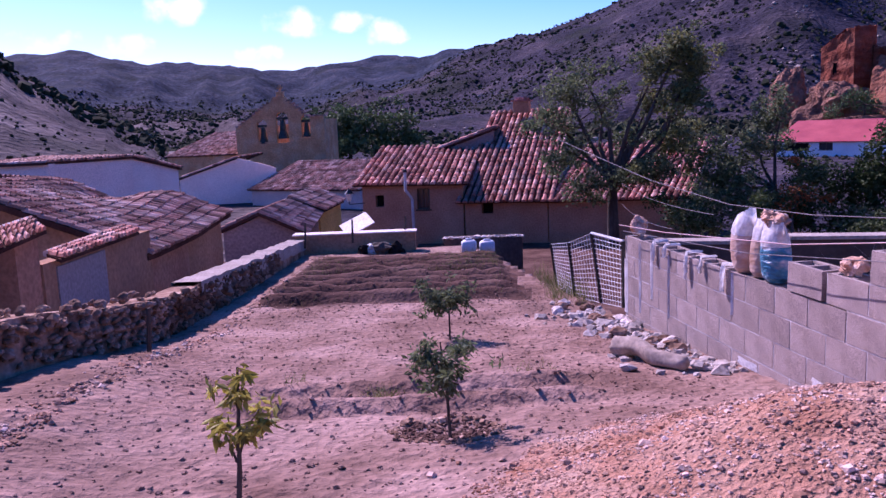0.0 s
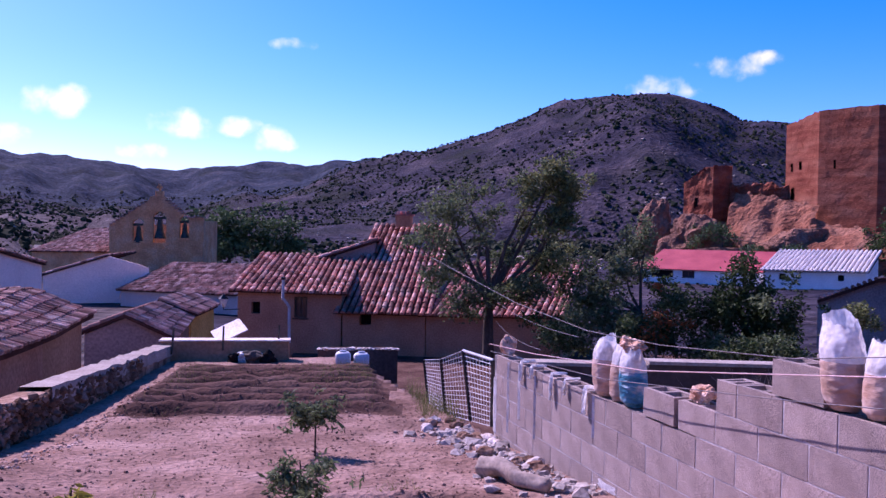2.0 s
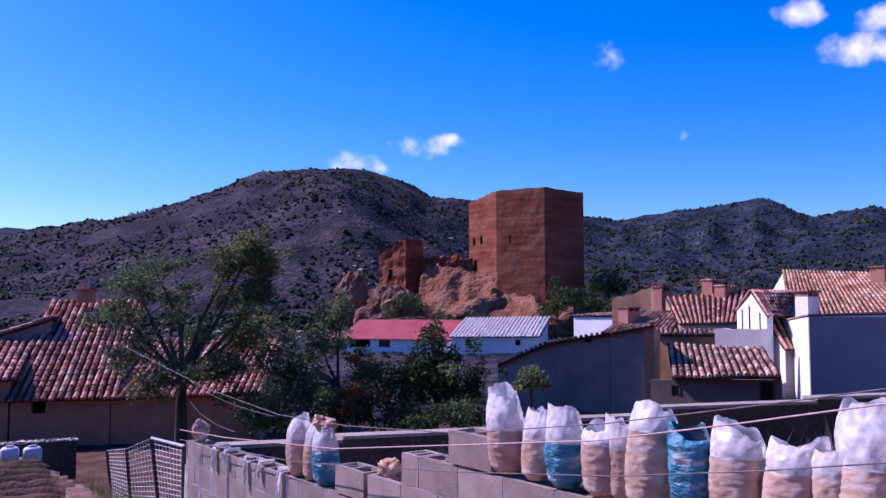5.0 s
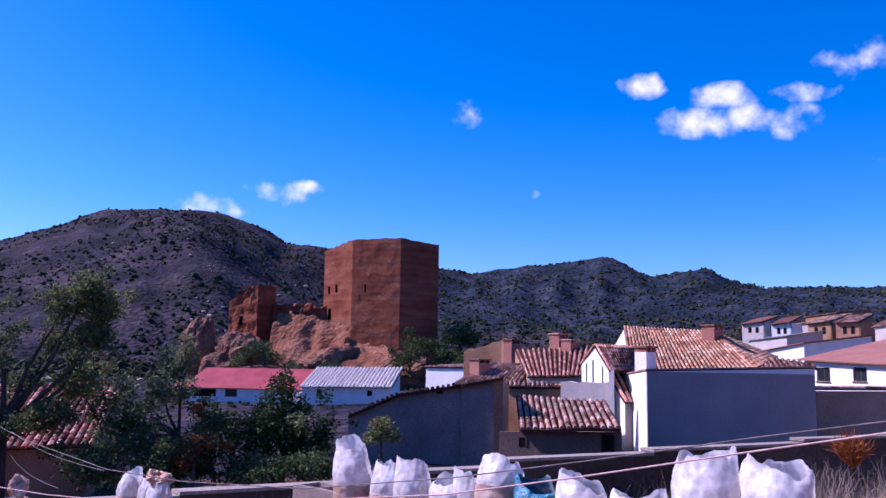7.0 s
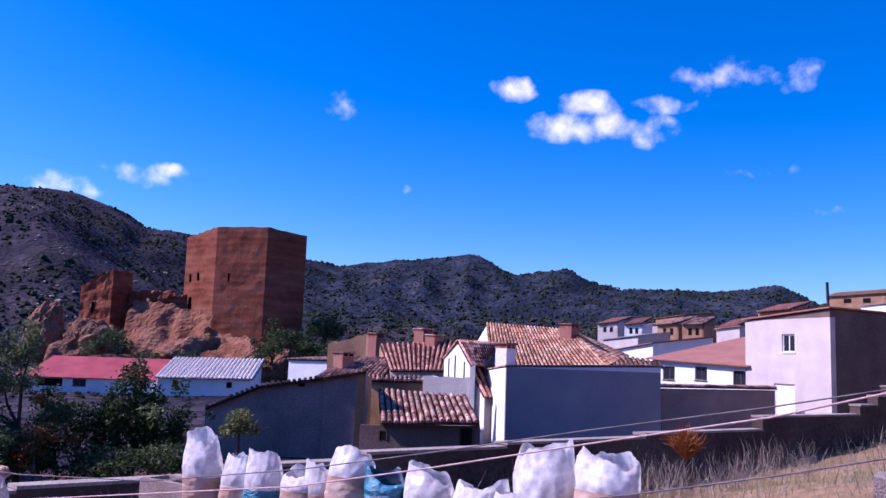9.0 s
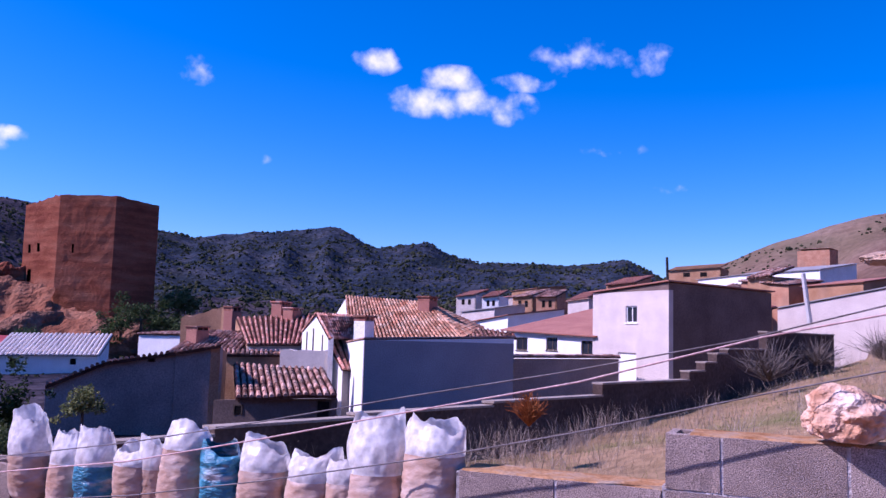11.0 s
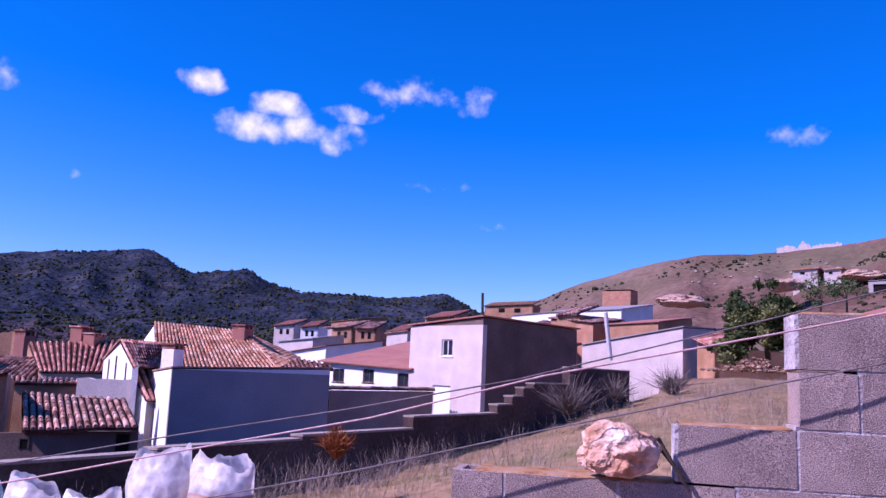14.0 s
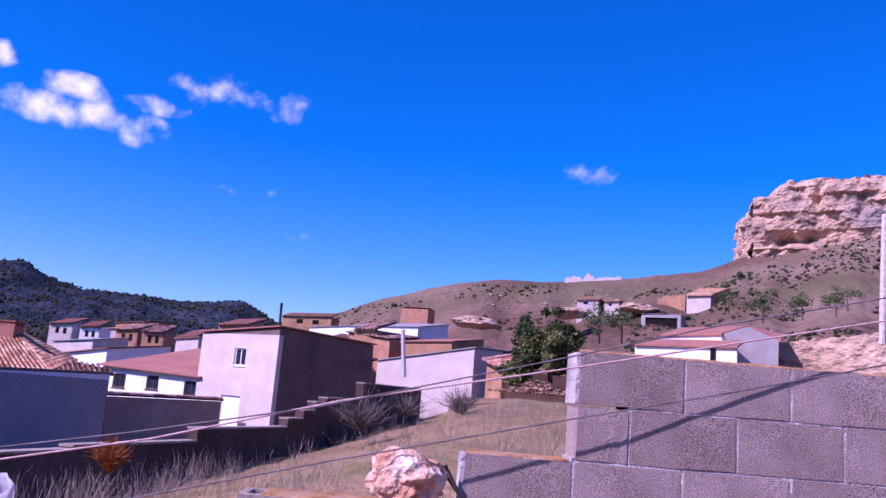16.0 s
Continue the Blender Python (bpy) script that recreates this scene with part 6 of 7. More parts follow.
for k, (b, f, cs) in enumerate([((-13.57, 111.15, -2.84), (-13.51, 111.15, -1.72), [(-14.18, 111.07, 2.03, 2.42, 2.42, 2.2), (-12.67, 111.25, 2.71, 2.2, 2.2, 2.2), (-13.4, 111.17, 0.14, 3.08, 3.08, 2.2), (-12.2, 111.3, 0.46, 2.2, 2.2, 2.2)]), ((-10.22, 111.51, -2.99), (-10.16, 111.51, -1.86), [(-10.86, 111.44, 1.89, 2.42, 2.42, 2.2), (-9.33, 111.58, 2.57, 2.2, 2.2, 2.2), (-10.06, 111.52, 0.0, 3.08, 3.08, 2.2), (-8.85, 111.62, 0.32, 2.2, 2.2, 2.2)]), ((-6.84, 111.76, -3.13), (-6.79, 111.77, -2.01), [(-7.51, 111.72, 1.76, 2.42, 2.42, 2.2), (-5.98, 111.82, 2.44, 2.2, 2.2, 2.2), (-6.7, 111.77, -0.14, 3.08, 3.08, 2.2), (-5.48, 111.84, 0.18, 2.2, 2.2, 2.2)]), ((-15.41, 110.9, -2.75), (-15.35, 110.91, -1.63), [(-16.01, 110.82, 2.1, 2.42, 2.42, 2.2), (-14.5, 111.03, 2.78, 2.2, 2.2, 2.2), (-15.24, 110.93, 0.22, 3.08, 3.08, 2.2), (-14.04, 111.09, 0.54, 2.2, 2.2, 2.2)])]):
    tree("poplar", "rounded pale green riverside poplar", b, f, cs, 0.3, 3500, 0.5, FARLEAF, 30 + k, None)
for k, b in enumerate([(95.04, -5.64, 10.14), (97.86, -8.34, 10.56), (125.28, -35.87, 18.0), (133.53, -43.14, 19.81), (142.54, -47.77, 22.05), (107.16, -26.09, 15.04), (147.23, -30.07, 20.88)]):
    tree("almond_tree", "sparse grey-green almond tree on the slope", b, (b[0], b[1], b[2] + 1.2), [(b[0], b[1], b[2] + 2.4, 1.9, 1.9, 1.3), (b[0] + 1, b[1] + 1, b[2] + 1.8, 1.4, 1.4, 1.0)], 0.1, 1600, 0.27, FARLEAF, 50 + k)


def sapling(name, label, base, top, clumps, count, leaf, mat, seed, droop=0.4):
    t = thing(name, label, "sapling", Matrix.Translation(base))
    bm = bmesh.new()
    b, e = Vector(base), Vector(top)
    tube(bm, (0, 0, -0.05), (e - b) * 0.5 + Vector((0.008, 0, 0)), 0.011, 0.009, 7)
    tube(bm, (e - b) * 0.5 + Vector((0.008, 0, 0)), e - b, 0.009, 0.004, 7)
    rng = random.Random(seed)
    for c in clumps:
        p = Vector(c[:3]) - b
        a = (e - b) * min(0.85, max(0.3, p.z / max(0.01, (e - b).z) - 0.15))
        tube(bm, a, p, 0.005, 0.002, 5)
    part("stem", bm, BARK, t)
    leaves("foliage", [(c[0] - b.x, c[1] - b.y, c[2] - b.z, *c[3:]) for c in clumps], count, leaf, mat, t, seed, 0.34, droop)
    return t


sapling("peach_sapling", "young peach tree with drooping yellow-green leaves", (-0.72, 2.61, 0.62), (-0.67, 2.63, 1.33),
        [(-0.68, 2.63, 1.3, 0.055, 0.055, 0.055), (-0.67, 2.63, 1.23, 0.05, 0.05, 0.055), (-0.68, 2.63, 1.15, 0.077, 0.077, 0.055), (-0.61, 2.64, 1.18, 0.077, 0.077, 0.039), (-0.72, 2.61, 1.11, 0.044, 0.044, 0.044), (-0.65, 2.63, 1.11, 0.044, 0.044, 0.044)], 620, 0.05, PEACHLEAF, 61, 0.9)
sapling("orchard_sapling", "small leafy fruit sapling in an earth basin", (-0.01, 4.76, 0.25), (-0.05, 4.76, 0.82),
        [(-0.08, 4.76, 0.7, 0.187, 0.187, 0.132), (-0.16, 4.75, 0.76, 0.11, 0.11, 0.088), (0.01, 4.76, 0.65, 0.132, 0.132, 0.11), (-0.06, 4.76, 0.56, 0.11, 0.11, 0.088)], 1900, 0.05, LEAF, 62)
sapling("fruit_sapling", "small leafy fruit sapling in bare soil", (-0.03, 7.98, -0.05), (-0.04, 7.98, 0.5),
        [(-0.08, 7.98, 0.36, 0.242, 0.242, 0.154), (-0.18, 7.97, 0.45, 0.154, 0.154, 0.11), (0.06, 7.98, 0.38, 0.154, 0.154, 0.132)], 1700, 0.065, LEAF, 63)


# ---- things on the block wall ----
def bag(s, z, h, w, mat, top_mat, seed, full=0.62, lean=0.0, name="plastic_sack", label="", y0=-0.08):
    """A plastic sack, full up to a part of its height; above that its thin walls stand up and fall flat towards the open mouth."""
    t = thing(name, label or "white plastic sack filled with spoil, mouth open", "sack", WALL_M @ Matrix.Translation((s, y0, z)), "sacks on the block wall")
    off = Vector((seed * 5.3, seed * 2.1, 0))
    sides, rows = 56, 64
    full = min(0.72, full)
    cut = int(rows * full)
    tilt = lean + 0.16 * noise.noise(Vector((seed * 1.7, 2, 0)))
    pts = []
    for j in range(rows + 1):
        f = j / rows
        up = max(0.0, (f - full) / (1 - full))
        belly = 0.8 + 0.2 * math.sin(min(1.0, f / full) * math.pi * 0.62 + 0.25) if f < full else 0.945 + 0.1 * math.sin(up * 2.2) - 0.1 * up * up
        foot = 0.72 + 0.28 * smooth(0.0, 0.09, f)
        ring = []
        for i in range(sides):
            a = 2 * math.pi * i / sides
            d = Vector((math.cos(a), math.sin(a), 0))
            around = Vector((d.x * 1.3, d.y * 1.3, 0))
            if f < full:
                wave = noise.noise(around * 1.6 + Vector((0, 0, f * h * 26)) + off)
                fold = -0.085 * abs(wave) ** 0.7 - 0.035 * abs(noise.noise(around * 3 + Vector((0, 0, f * h * 62)) + off)) + 0.07 * noise.noise(around + Vector((0, 0, f * h * 5)) + off)
            else:
                fold = 0.07 * noise.noise(around + Vector((0, 0, f * h * 5)) + off) - 0.16 * up * abs(noise.noise(d * 2.4 + Vector((0, 0, f * h * 4)) + off)) - 0.1 * abs(noise.noise(around * 2.4 + Vector((0, 0, f * h * 11)) + off)) - 0.05 * abs(noise.noise(around * 5 + Vector((0, 0, f * h * 27)) + off))
            flat = 0.88 - 0.42 * smooth(0.0, 1.0, up)
            r = w / 2 * belly * foot * (1.06 + fold)
            zz = f * h
            if up > 0:
                zz += up * up * h * (0.16 * noise.noise(Vector((d.x * 0.45, d.y * 0.45, 9)) + off) + 0.06 * noise.noise(d * 1.4 + off) + 0.025 * noise.noise(d * 4 + off) - 0.07)
            ring.append((d.x * r * 1.06 + tilt * f * f * h, d.y * r * flat + 0.07 * math.sin(seed * 2.3) * f * h, zz))
        pts.append(ring)
    for nm, r0, r1, m in (("sack_body", 0, cut, mat), ("sack_mouth", cut, rows, top_mat)):
        verts = [p for ring in pts[r0:r1 + 1] for p in ring]
        faces = [(j * sides + i, j * sides + (i + 1) % sides, (j + 1) * sides + (i + 1) % sides, (j + 1) * sides + i) for j in range(r1 - r0) for i in range(sides)]
        if r0 == 0:
            faces.append(tuple(range(sides))[::-1])
        raw(nm, verts, faces, m, t, smooth=True)
    # what fills it
    ring = pts[cut]
    k = len(ring)
    mid = sum((Vector(p) for p in ring), Vector()) / k
    verts = [tuple(mid.lerp(Vector(p), 0.96) - Vector((0, 0, 0.01))) for p in ring] + [(mid.x, mid.y, mid.z + 0.03)]
    raw("spoil", verts, [(i, (i + 1) % k, k) for i in range(k)], MOUND, t, smooth=True)
    return t


W, P, BL = BAGWHITE, BAGFULL, BAGBLUE
bag(3.93, 1.27, 0.50, 0.23, P, W, 1, 0.5)
bag(3.70, 1.27, 0.40, 0.18, P, W, 2, 0.55)
bag(3.47, 1.27, 0.43, 0.21, BL, W, 3, 0.55, label="white and blue plastic sack of spoil")
bag(3.20, 1.27, 0.36, 0.22, P, W, 4, 0.75)
bag(3.08, 1.27, 0.42, 0.15, P, W, 15, 0.6)
bag(2.92, 1.27, 0.50, 0.23, P, W, 5, 0.72)
bag(2.66, 1.27, 0.42, 0.20, BL, BL, 6, 0.75, label="blue printed plastic sack of spoil")
bag(2.44, 1.27, 0.45, 0.23, P, W, 7, 0.68)
bag(2.18, 1.27, 0.46, 0.24, P, W, 8, 0.62)
bag(1.99, 1.27, 0.42, 0.16, P, W, 9, 0.7)
bag(1.86, 1.27, 0.62, 0.25, P, W, 10, 0.55)
bag(1.57, 1.27, 0.62, 0.25, P, W, 11, 0.82, label="white plastic sack of spoil, stick in its mouth")
bag(6.50, 0.855, 0.50, 0.22, P, W, 12, 0.6)
bag(6.27, 0.855, 0.48, 0.18, P, W, 13, 0.6)
bag(6.05, 0.855, 0.45, 0.22, BL, W, 14, 0.6, label="blue and white plastic sack under a stone")

stone_rng = random.Random(77)


def stone(place, size, mat, label, name="stone", cuts=3, seed=0, m=None, rough=0.25):
    ob = part(name, lump(random.Random(seed), size, rough, cuts), mat)
    ob.matrix_world = (m or Matrix()) @ Matrix.Translation(place)
    return tagged(ob, label, "stone")


rock = stone((-0.02, -0.02, 1.98), (0.29, 0.24, 0.2), ROOT, "rough pink and white rock on the wall top", "rock", 5, 6, WALL_M, 0.15)
for v in rock.data.vertices:
    v.co.z = max(v.co.z * (1.0 + 1.5 * v.co.x), -0.085 + 0.1 * v.co.x)
stone((5.2, -0.1, 1.11), (0.2, 0.14, 0.13), ROOT, "tawny stone on the wall top", "rock", 4, 8, WALL_M)
stone((6.08, -0.06, 1.31), (0.22, 0.16, 0.12), ROOT, "tawny stone on the blue sack", "rock", 4, 9, WALL_M)
stone((8.72, -0.1, 0.95), (0.16, 0.16, 0.2), ROOT, "upright stone on the wall's end", "rock", 4, 10, WALL_M)
for s, z, me in ((5.36, 0.856, BLOCKS[0]), (3.98, 1.475 - 0.205, BLOCKS[1])):
    ob = new("concrete_block", me)
    ob.matrix_world = WALL_M @ Matrix.Translation((s, 0.01, z + 0.002))
    tagged(ob, "loose grey hollow concrete block on the wall", "block")
for k, (s, l, drop) in enumerate([(8.05, 0.07, 0.17), (7.78, 0.05, 0.1), (7.33, 0.06, 0.22), (7.05, 0.04, 0.12), (6.66, 0.09, 0.2)]):
    bm = bmesh.new()
    bmesh.ops.create_grid(bm, x_segments=10, y_segments=12, size=0.5)
    for v in bm.verts:
        u, q = v.co.x, v.co.y + 0.5
        fold = 0.025 * math.sin(u * 17 + k) + 0.03 * noise.noise(Vector((u * 4, q * 4, k)))
        width = l * (1 - 0.45 * q)
        v.co = Vector((u * width, 0.012 + 0.02 + fold * 0.5, 0.01 - q * drop)) if q > 0.25 else Vector((u * width, -0.12 + q * 0.56, 0.03 + fold * 0.4))
    ob = part("plastic_rag", bm, BAGWHITE, smooth=True)
    ob.matrix_world = WALL_M @ Matrix.Translation((s, 0, 0.86))
    tagged(ob, "torn scrap of white plastic over the wall's edge", "rag")
# mortar that ran down the wall
for k, (s, z0, z1, w) in enumerate([(8.45, 0.1, 0.82, 0.03), (7.75, 0.2, 0.8, 0.02), (6.55, 0.5, 0.84, 0.025), (8.15, 0.3, 0.84, 0.04), (8.83, 0.02, 0.6, 0.06), (6.3, 0.08, 0.2, 0.16), (5.3, 0.22, 0.32, 0.2)]):
    bm = bmesh.new()
    prev = None
    for i in range(14):
        f = i / 13
        hw = w * (0.5 + 0.5 * noise.noise(Vector((k, f * 4, 0))) + 0.3)
        ring = [bm.verts.new((s - hw, 0.0005, z0 + (z1 - z0) * f)), bm.verts.new((s, 0.012, z0 + (z1 - z0) * f)), bm.verts.new((s + hw, 0.0005, z0 + (z1 - z0) * f))]
        if prev:
            bm.faces.new((prev[0], prev[1], ring[1], ring[0])), bm.faces.new((prev[1], prev[2], ring[2], ring[1]))
        prev = ring
    part("mortar_run", bm, SPILL, block_wall, "white mortar run")


# ---- lines strung over the wall ----
def line(name, label, pts, r, mat, m=None):
    cu = bpy.data.curves.new(name, "CURVE")
    cu.dimensions, cu.bevel_depth, cu.bevel_resolution = "3D", r, 1
    sp = cu.splines.new("POLY")
    sp.points.add(len(pts) - 1)
    for p, q in zip(sp.points, pts):
        p.co = (*q, 1)
    cu.materials.append(mat)
    ob = new(name, cu)
    if m is not None:
        ob.matrix_world = m
    return tagged(ob, label, "cable")


def sag(a, b, drop, n=24):
    a, b = Vector(a), Vector(b)
    return [tuple(a.lerp(b, i / n) - Vector((0, 0, drop * 4 * (i / n) * (1 - i / n)))) for i in range(n + 1)]


def along(profile, y0):
    return [(s, y0, z) for s, z in profile]


def nearer(profile, k):
    """The same line hung nearer to the garden, k of the way from the viewpoint to the wall."""
    return [(0.1 + (s - 0.1) * k, 3.15 - 3.0 * k, 2.2 + (z - 2.2) * k) for s, z in profile]


line("clothes_line", "thin grey line strung above the wall", nearer([(-2.6, 3.02), (-1.16, 2.66), (-0.55, 2.48), (0.3, 2.24), (0.94, 2.1), (1.61, 1.97), (2.28, 1.83), (3.04, 1.68), (4.16, 1.5), (5.43, 1.4), (6.5, 1.37), (8.0, 1.46), (11.0, 1.8)], 0.74), 0.0024, WIRE, WALL_M)
line("clothes_line", "thin grey line strung above the wall", nearer([(-2.6, 2.78), (-1.17, 2.41), (-0.56, 2.26), (0.23, 2.06), (0.9, 1.88), (1.44, 1.75), (2.25, 1.58), (3.0, 1.44), (4.16, 1.28), (6.2, 1.04), (8.7, 0.9)], 0.74), 0.0024, WIRE, WALL_M)
line("clothes_line", "faded pink line strung above the wall", [(-2.6, 0.03, 2.9), (-2.0, 0.045, 2.76), (-1.3, 0.08, 2.596), (-0.55, 0.135, 2.42), (0.25, 0.165, 2.24), (0.88, 0.17, 2.06), (1.61, 0.17, 1.9),
                                                                       (2.27, 0.17, 1.75), (3.02, 0.17, 1.59), (4.16, 0.17, 1.42), (5.5, 0.16, 1.22), (7.5, 0.14, 1.05), (8.7, 0.12, 0.98)], 0.004, PINKLINE, WALL_M)
line("clothes_line", "slack grey line tied to the tree", sag((4.4, 21.55, 0.36), (2.88, 9.05, 0.99), 0.1), 0.004, WIRE)
line("clothes_line", "slack grey line tied to the tree", sag((4.4, 21.55, -0.16), (2.47, 9.17, 0.83), 0.1), 0.0035, WIRE)
bm = bmesh.new()
tube(bm, (-0.15, 0.02, 2.04), (-0.26, 0.03, 1.86), 0.008, 0.006, 6)
tube(bm, (-0.16, 0.0, 2.0), (-0.24, 0.02, 1.9), 0.006, 0.005, 6)
stick = part("stick", bm, DARKWOOD)
stick.matrix_world = WALL_M
tagged(stick, "dark stick leaning on the rock and wall", "stick")



# ---- stones, clods and pebbles ----
def scatter(name, label, spots, sizes, mat, seed, category="stones", flat=0.6):
    """Many small rough stones in one mesh."""
    rng = random.Random(seed)
    base = [Vector(p) for p in ((1, 0, 0), (-1, 0, 0), (0, 1, 0), (0, -1, 0), (0, 0, 1), (0, 0, -1), (.6, .6, .5), (-.6, -.6, .5), (.6, -.6, .4), (-.6, .6, .4))]
    shape = bmesh.new()
    for p in base:
        shape.verts.new(p)
    bmesh.ops.convex_hull(shape, input=shape.verts)
    shape.verts.ensure_lookup_table()
    shape.verts.index_update()
    sv = [v.co.copy() for v in shape.verts]
    sf = [tuple(v.index for v in f.verts) for f in shape.faces]
    shape.free()
    verts, faces = [], []
    for x, y, z in spots:
        r = rng.uniform(*sizes) * (0.6 + 0.8 * rng.random() ** 3)
        q = Euler((rng.uniform(0, 6), rng.uniform(0, 6), rng.uniform(0, 6))).to_matrix()
        k = len(verts)
        for v in sv:
            w = q @ (v * rng.uniform(0.75, 1.15))
            verts.append((x + w.x * r, y + w.y * r, z + w.z * r * flat + r * 0.2))
        faces += [tuple(i + k for i in f) for f in sf]
    return tagged(raw(name, verts, faces, mat), label, category, kind="stuff")


spot_rng = random.Random(21)
spots = []
while len(spots) < 15000:
    x, y = spot_rng.uniform(-0.2, 2.75), spot_rng.uniform(1.5, 4.75)
    if x < block_wall_x(y) - 0.05 and ((x - 1.75) / 1.75) ** 2 + ((y - 2.9) / 1.8) ** 2 < 1.05:
        spots.append((x, y, height(x, y)))
scatter("pebbles", "tawny pebbles strewn over the bank of spoil", spots, (0.004, 0.014), PEBBLE, 1)
spots = []
while len(spots) < 1300:
    x, y = spot_rng.uniform(-0.3, 2.75), spot_rng.uniform(1.5, 4.4)
    if x < block_wall_x(y) - 0.05 and spot_rng.random() < 0.15 + 0.85 * smooth(3.6, 2.2, y) * smooth(0.6, 1.8, x):
        spots.append((x, y, height(x, y)))
scatter("broken_stones", "pale broken stones over the foot of the bank", spots, (0.01, 0.026), PEBBLE, 6)
spots = []
for _ in range(7500):
    x, y = spot_rng.uniform(-2.9, 1.9), spot_rng.uniform(2.6, 10.5) if spot_rng.random() < 0.7 else spot_rng.uniform(10, 16.5)
    if x < block_wall_x(y) - 0.2:
        spots.append((x, y, height(x, y)))
scatter("clods", "dry soil clods strewn over the garden", spots, (0.005, 0.02), SOIL, 2, "soil")
spots = []
for _ in range(420):
    s, o = spot_rng.uniform(6.2, 9.6), abs(spot_rng.gauss(0, 0.28)) + 0.04
    p = WALL_M @ Vector((s, o, 0))
    spots.append((p.x, p.y, height(p.x, p.y)))
scatter("rubble", "pale rubble heaped along the foot of the wall", spots, (0.02, 0.085), PALE_STONE, 3)
spots = []
for _ in range(160):
    a = spot_rng.uniform(0, 6.283)
    r = spot_rng.uniform(0.26, 0.34)
    x, y = -0.02 + r * math.cos(a) * 1.1, 4.78 + r * math.sin(a)
    spots.append((x, y, height(x, y)))
scatter("basin_stones", "ring of stones and earth round the sapling", spots, (0.014, 0.032), STONE, 4)
spots = []
for _ in range(420):
    a, r = spot_rng.uniform(0, 6.283), 0.27 * spot_rng.random() ** 0.5
    x, y = -0.02 + r * math.cos(a) * 1.1, 4.78 + r * math.sin(a)
    spots.append((x, y, height(x, y)))
scatter("basin_soil", "dark dug clods in the basin round the sapling", spots, (0.012, 0.026), TILLED, 14, "soil")
spots = []
for i in range(60):
    x = -0.2 + 1.74 * i / 59
    spots.append((x, 18.45 + 0.05 * math.sin(i * 2.1), -0.47))
scatter("wall_top_tiles", "broken tiles along the low rubble wall", spots, (0.035, 0.07), PALE_STONE, 15, "tiles")
spots = []
for i in range(760):
    f = spot_rng.random()
    y = 4.2 + 12.3 * f * f
    x = float(np.interp(y, [5.0, 7.4, 9, 11.5, 16], [-2.55, -2.6, -2.55, -2.6, -2.62])) + spot_rng.gauss(0, 0.07)
    spots.append((x, y, height(x, y)))
scatter("edging_stones", "line of small stones edging the garden path", spots, (0.012, 0.032), PEBBLE, 5)
for k in range(30):
    p = WALL_M @ Vector((stone_rng.uniform(7.0, 10.4), 0.08 + abs(stone_rng.gauss(0, 0.2)), 0))
    r = stone_rng.uniform(0.06, 0.15)
    stone((p.x, p.y, height(p.x, p.y) + r * 0.2), (r * 1.2, r, r * 0.8), PALE_STONE if k % 2 else STONE, "rough field stone at the foot of the wall", "stone", 2, 100 + k)
bm = bmesh.new()
prev = None
for i in range(33):
    f = i / 32
    c = Vector((1.40, 7.0, 0.13)).lerp(Vector((1.80, 6.24, 0.2)), f) + Vector((0.03 * math.sin(f * 7), 0, 0.025 * math.sin(f * 5)))
    ring = []
    for a in range(18):
        an = a * math.pi / 9
        r = (0.095 - 0.04 * f) * (1 + 0.35 * noise.noise(Vector((f * 4, 1.5 * math.cos(an), 1.5 * math.sin(an)))) - 0.25 * abs(noise.noise(Vector((f * 2, 4 * math.cos(an), 4 * math.sin(an))))))
        r *= 0.55 if i in (0, 32) else 1.0
        ring.append(bm.verts.new(c + Vector((r * math.cos(an) * 0.88, r * math.cos(an) * 0.46, r * math.sin(an)))))
    if prev:
        for a in range(18):
            bm.faces.new((prev[a], prev[(a + 1) % 18], ring[(a + 1) % 18], ring[a]))
    else:
        bm.faces.new(ring)
    prev = ring
bm.faces.new(prev)
tagged(part("log", bm, TWIG, smooth=True), "split grey log lying by the wall", "log")

# ---- gate and fence by the wall's end ----
fence = thing("wire_fence", "leaning wire-mesh fence on dark iron posts", "fence")
POSTS = [((1.89, 9.0, -0.0), (1.89, 9.0, 0.74)), ((1.77, 9.73, -0.1), (1.67, 9.75, 0.74)), ((1.58, 10.57, -0.2), (1.51, 10.58, 0.51)), ((1.46, 11.49, -0.23), (1.39, 11.5, 0.36))]
for a, b in POSTS:
    bm = bmesh.new()
    tube(bm, a, b, 0.022, 0.022, 6)
    part("post", bm, IRON, fence)
for (a0, b0), (a1, b1) in zip(POSTS, POSTS[1:]):
    a0, b0, a1, b1 = Vector(a0), Vector(b0), Vector(a1), Vector(b1)
    bm = bmesh.new()
    for i in range(15):
        f = i / 14
        tube(bm, a0.lerp(b0, f), a1.lerp(b1, f), 0.0045, 0.0045, 3, False)
    for i in range(1, 9):
        f = i / 9
        tube(bm, a0.lerp(a1, f), b0.lerp(b1, f), 0.0035, 0.0035, 3, False)
    part("mesh_panel", bm, PIPE, fence)
bm = bmesh.new()
tube(bm, POSTS[0][1], POSTS[1][1], 0.018, 0.018, 6)
part("top_rail", bm, PIPE, fence, "pale metal rail")

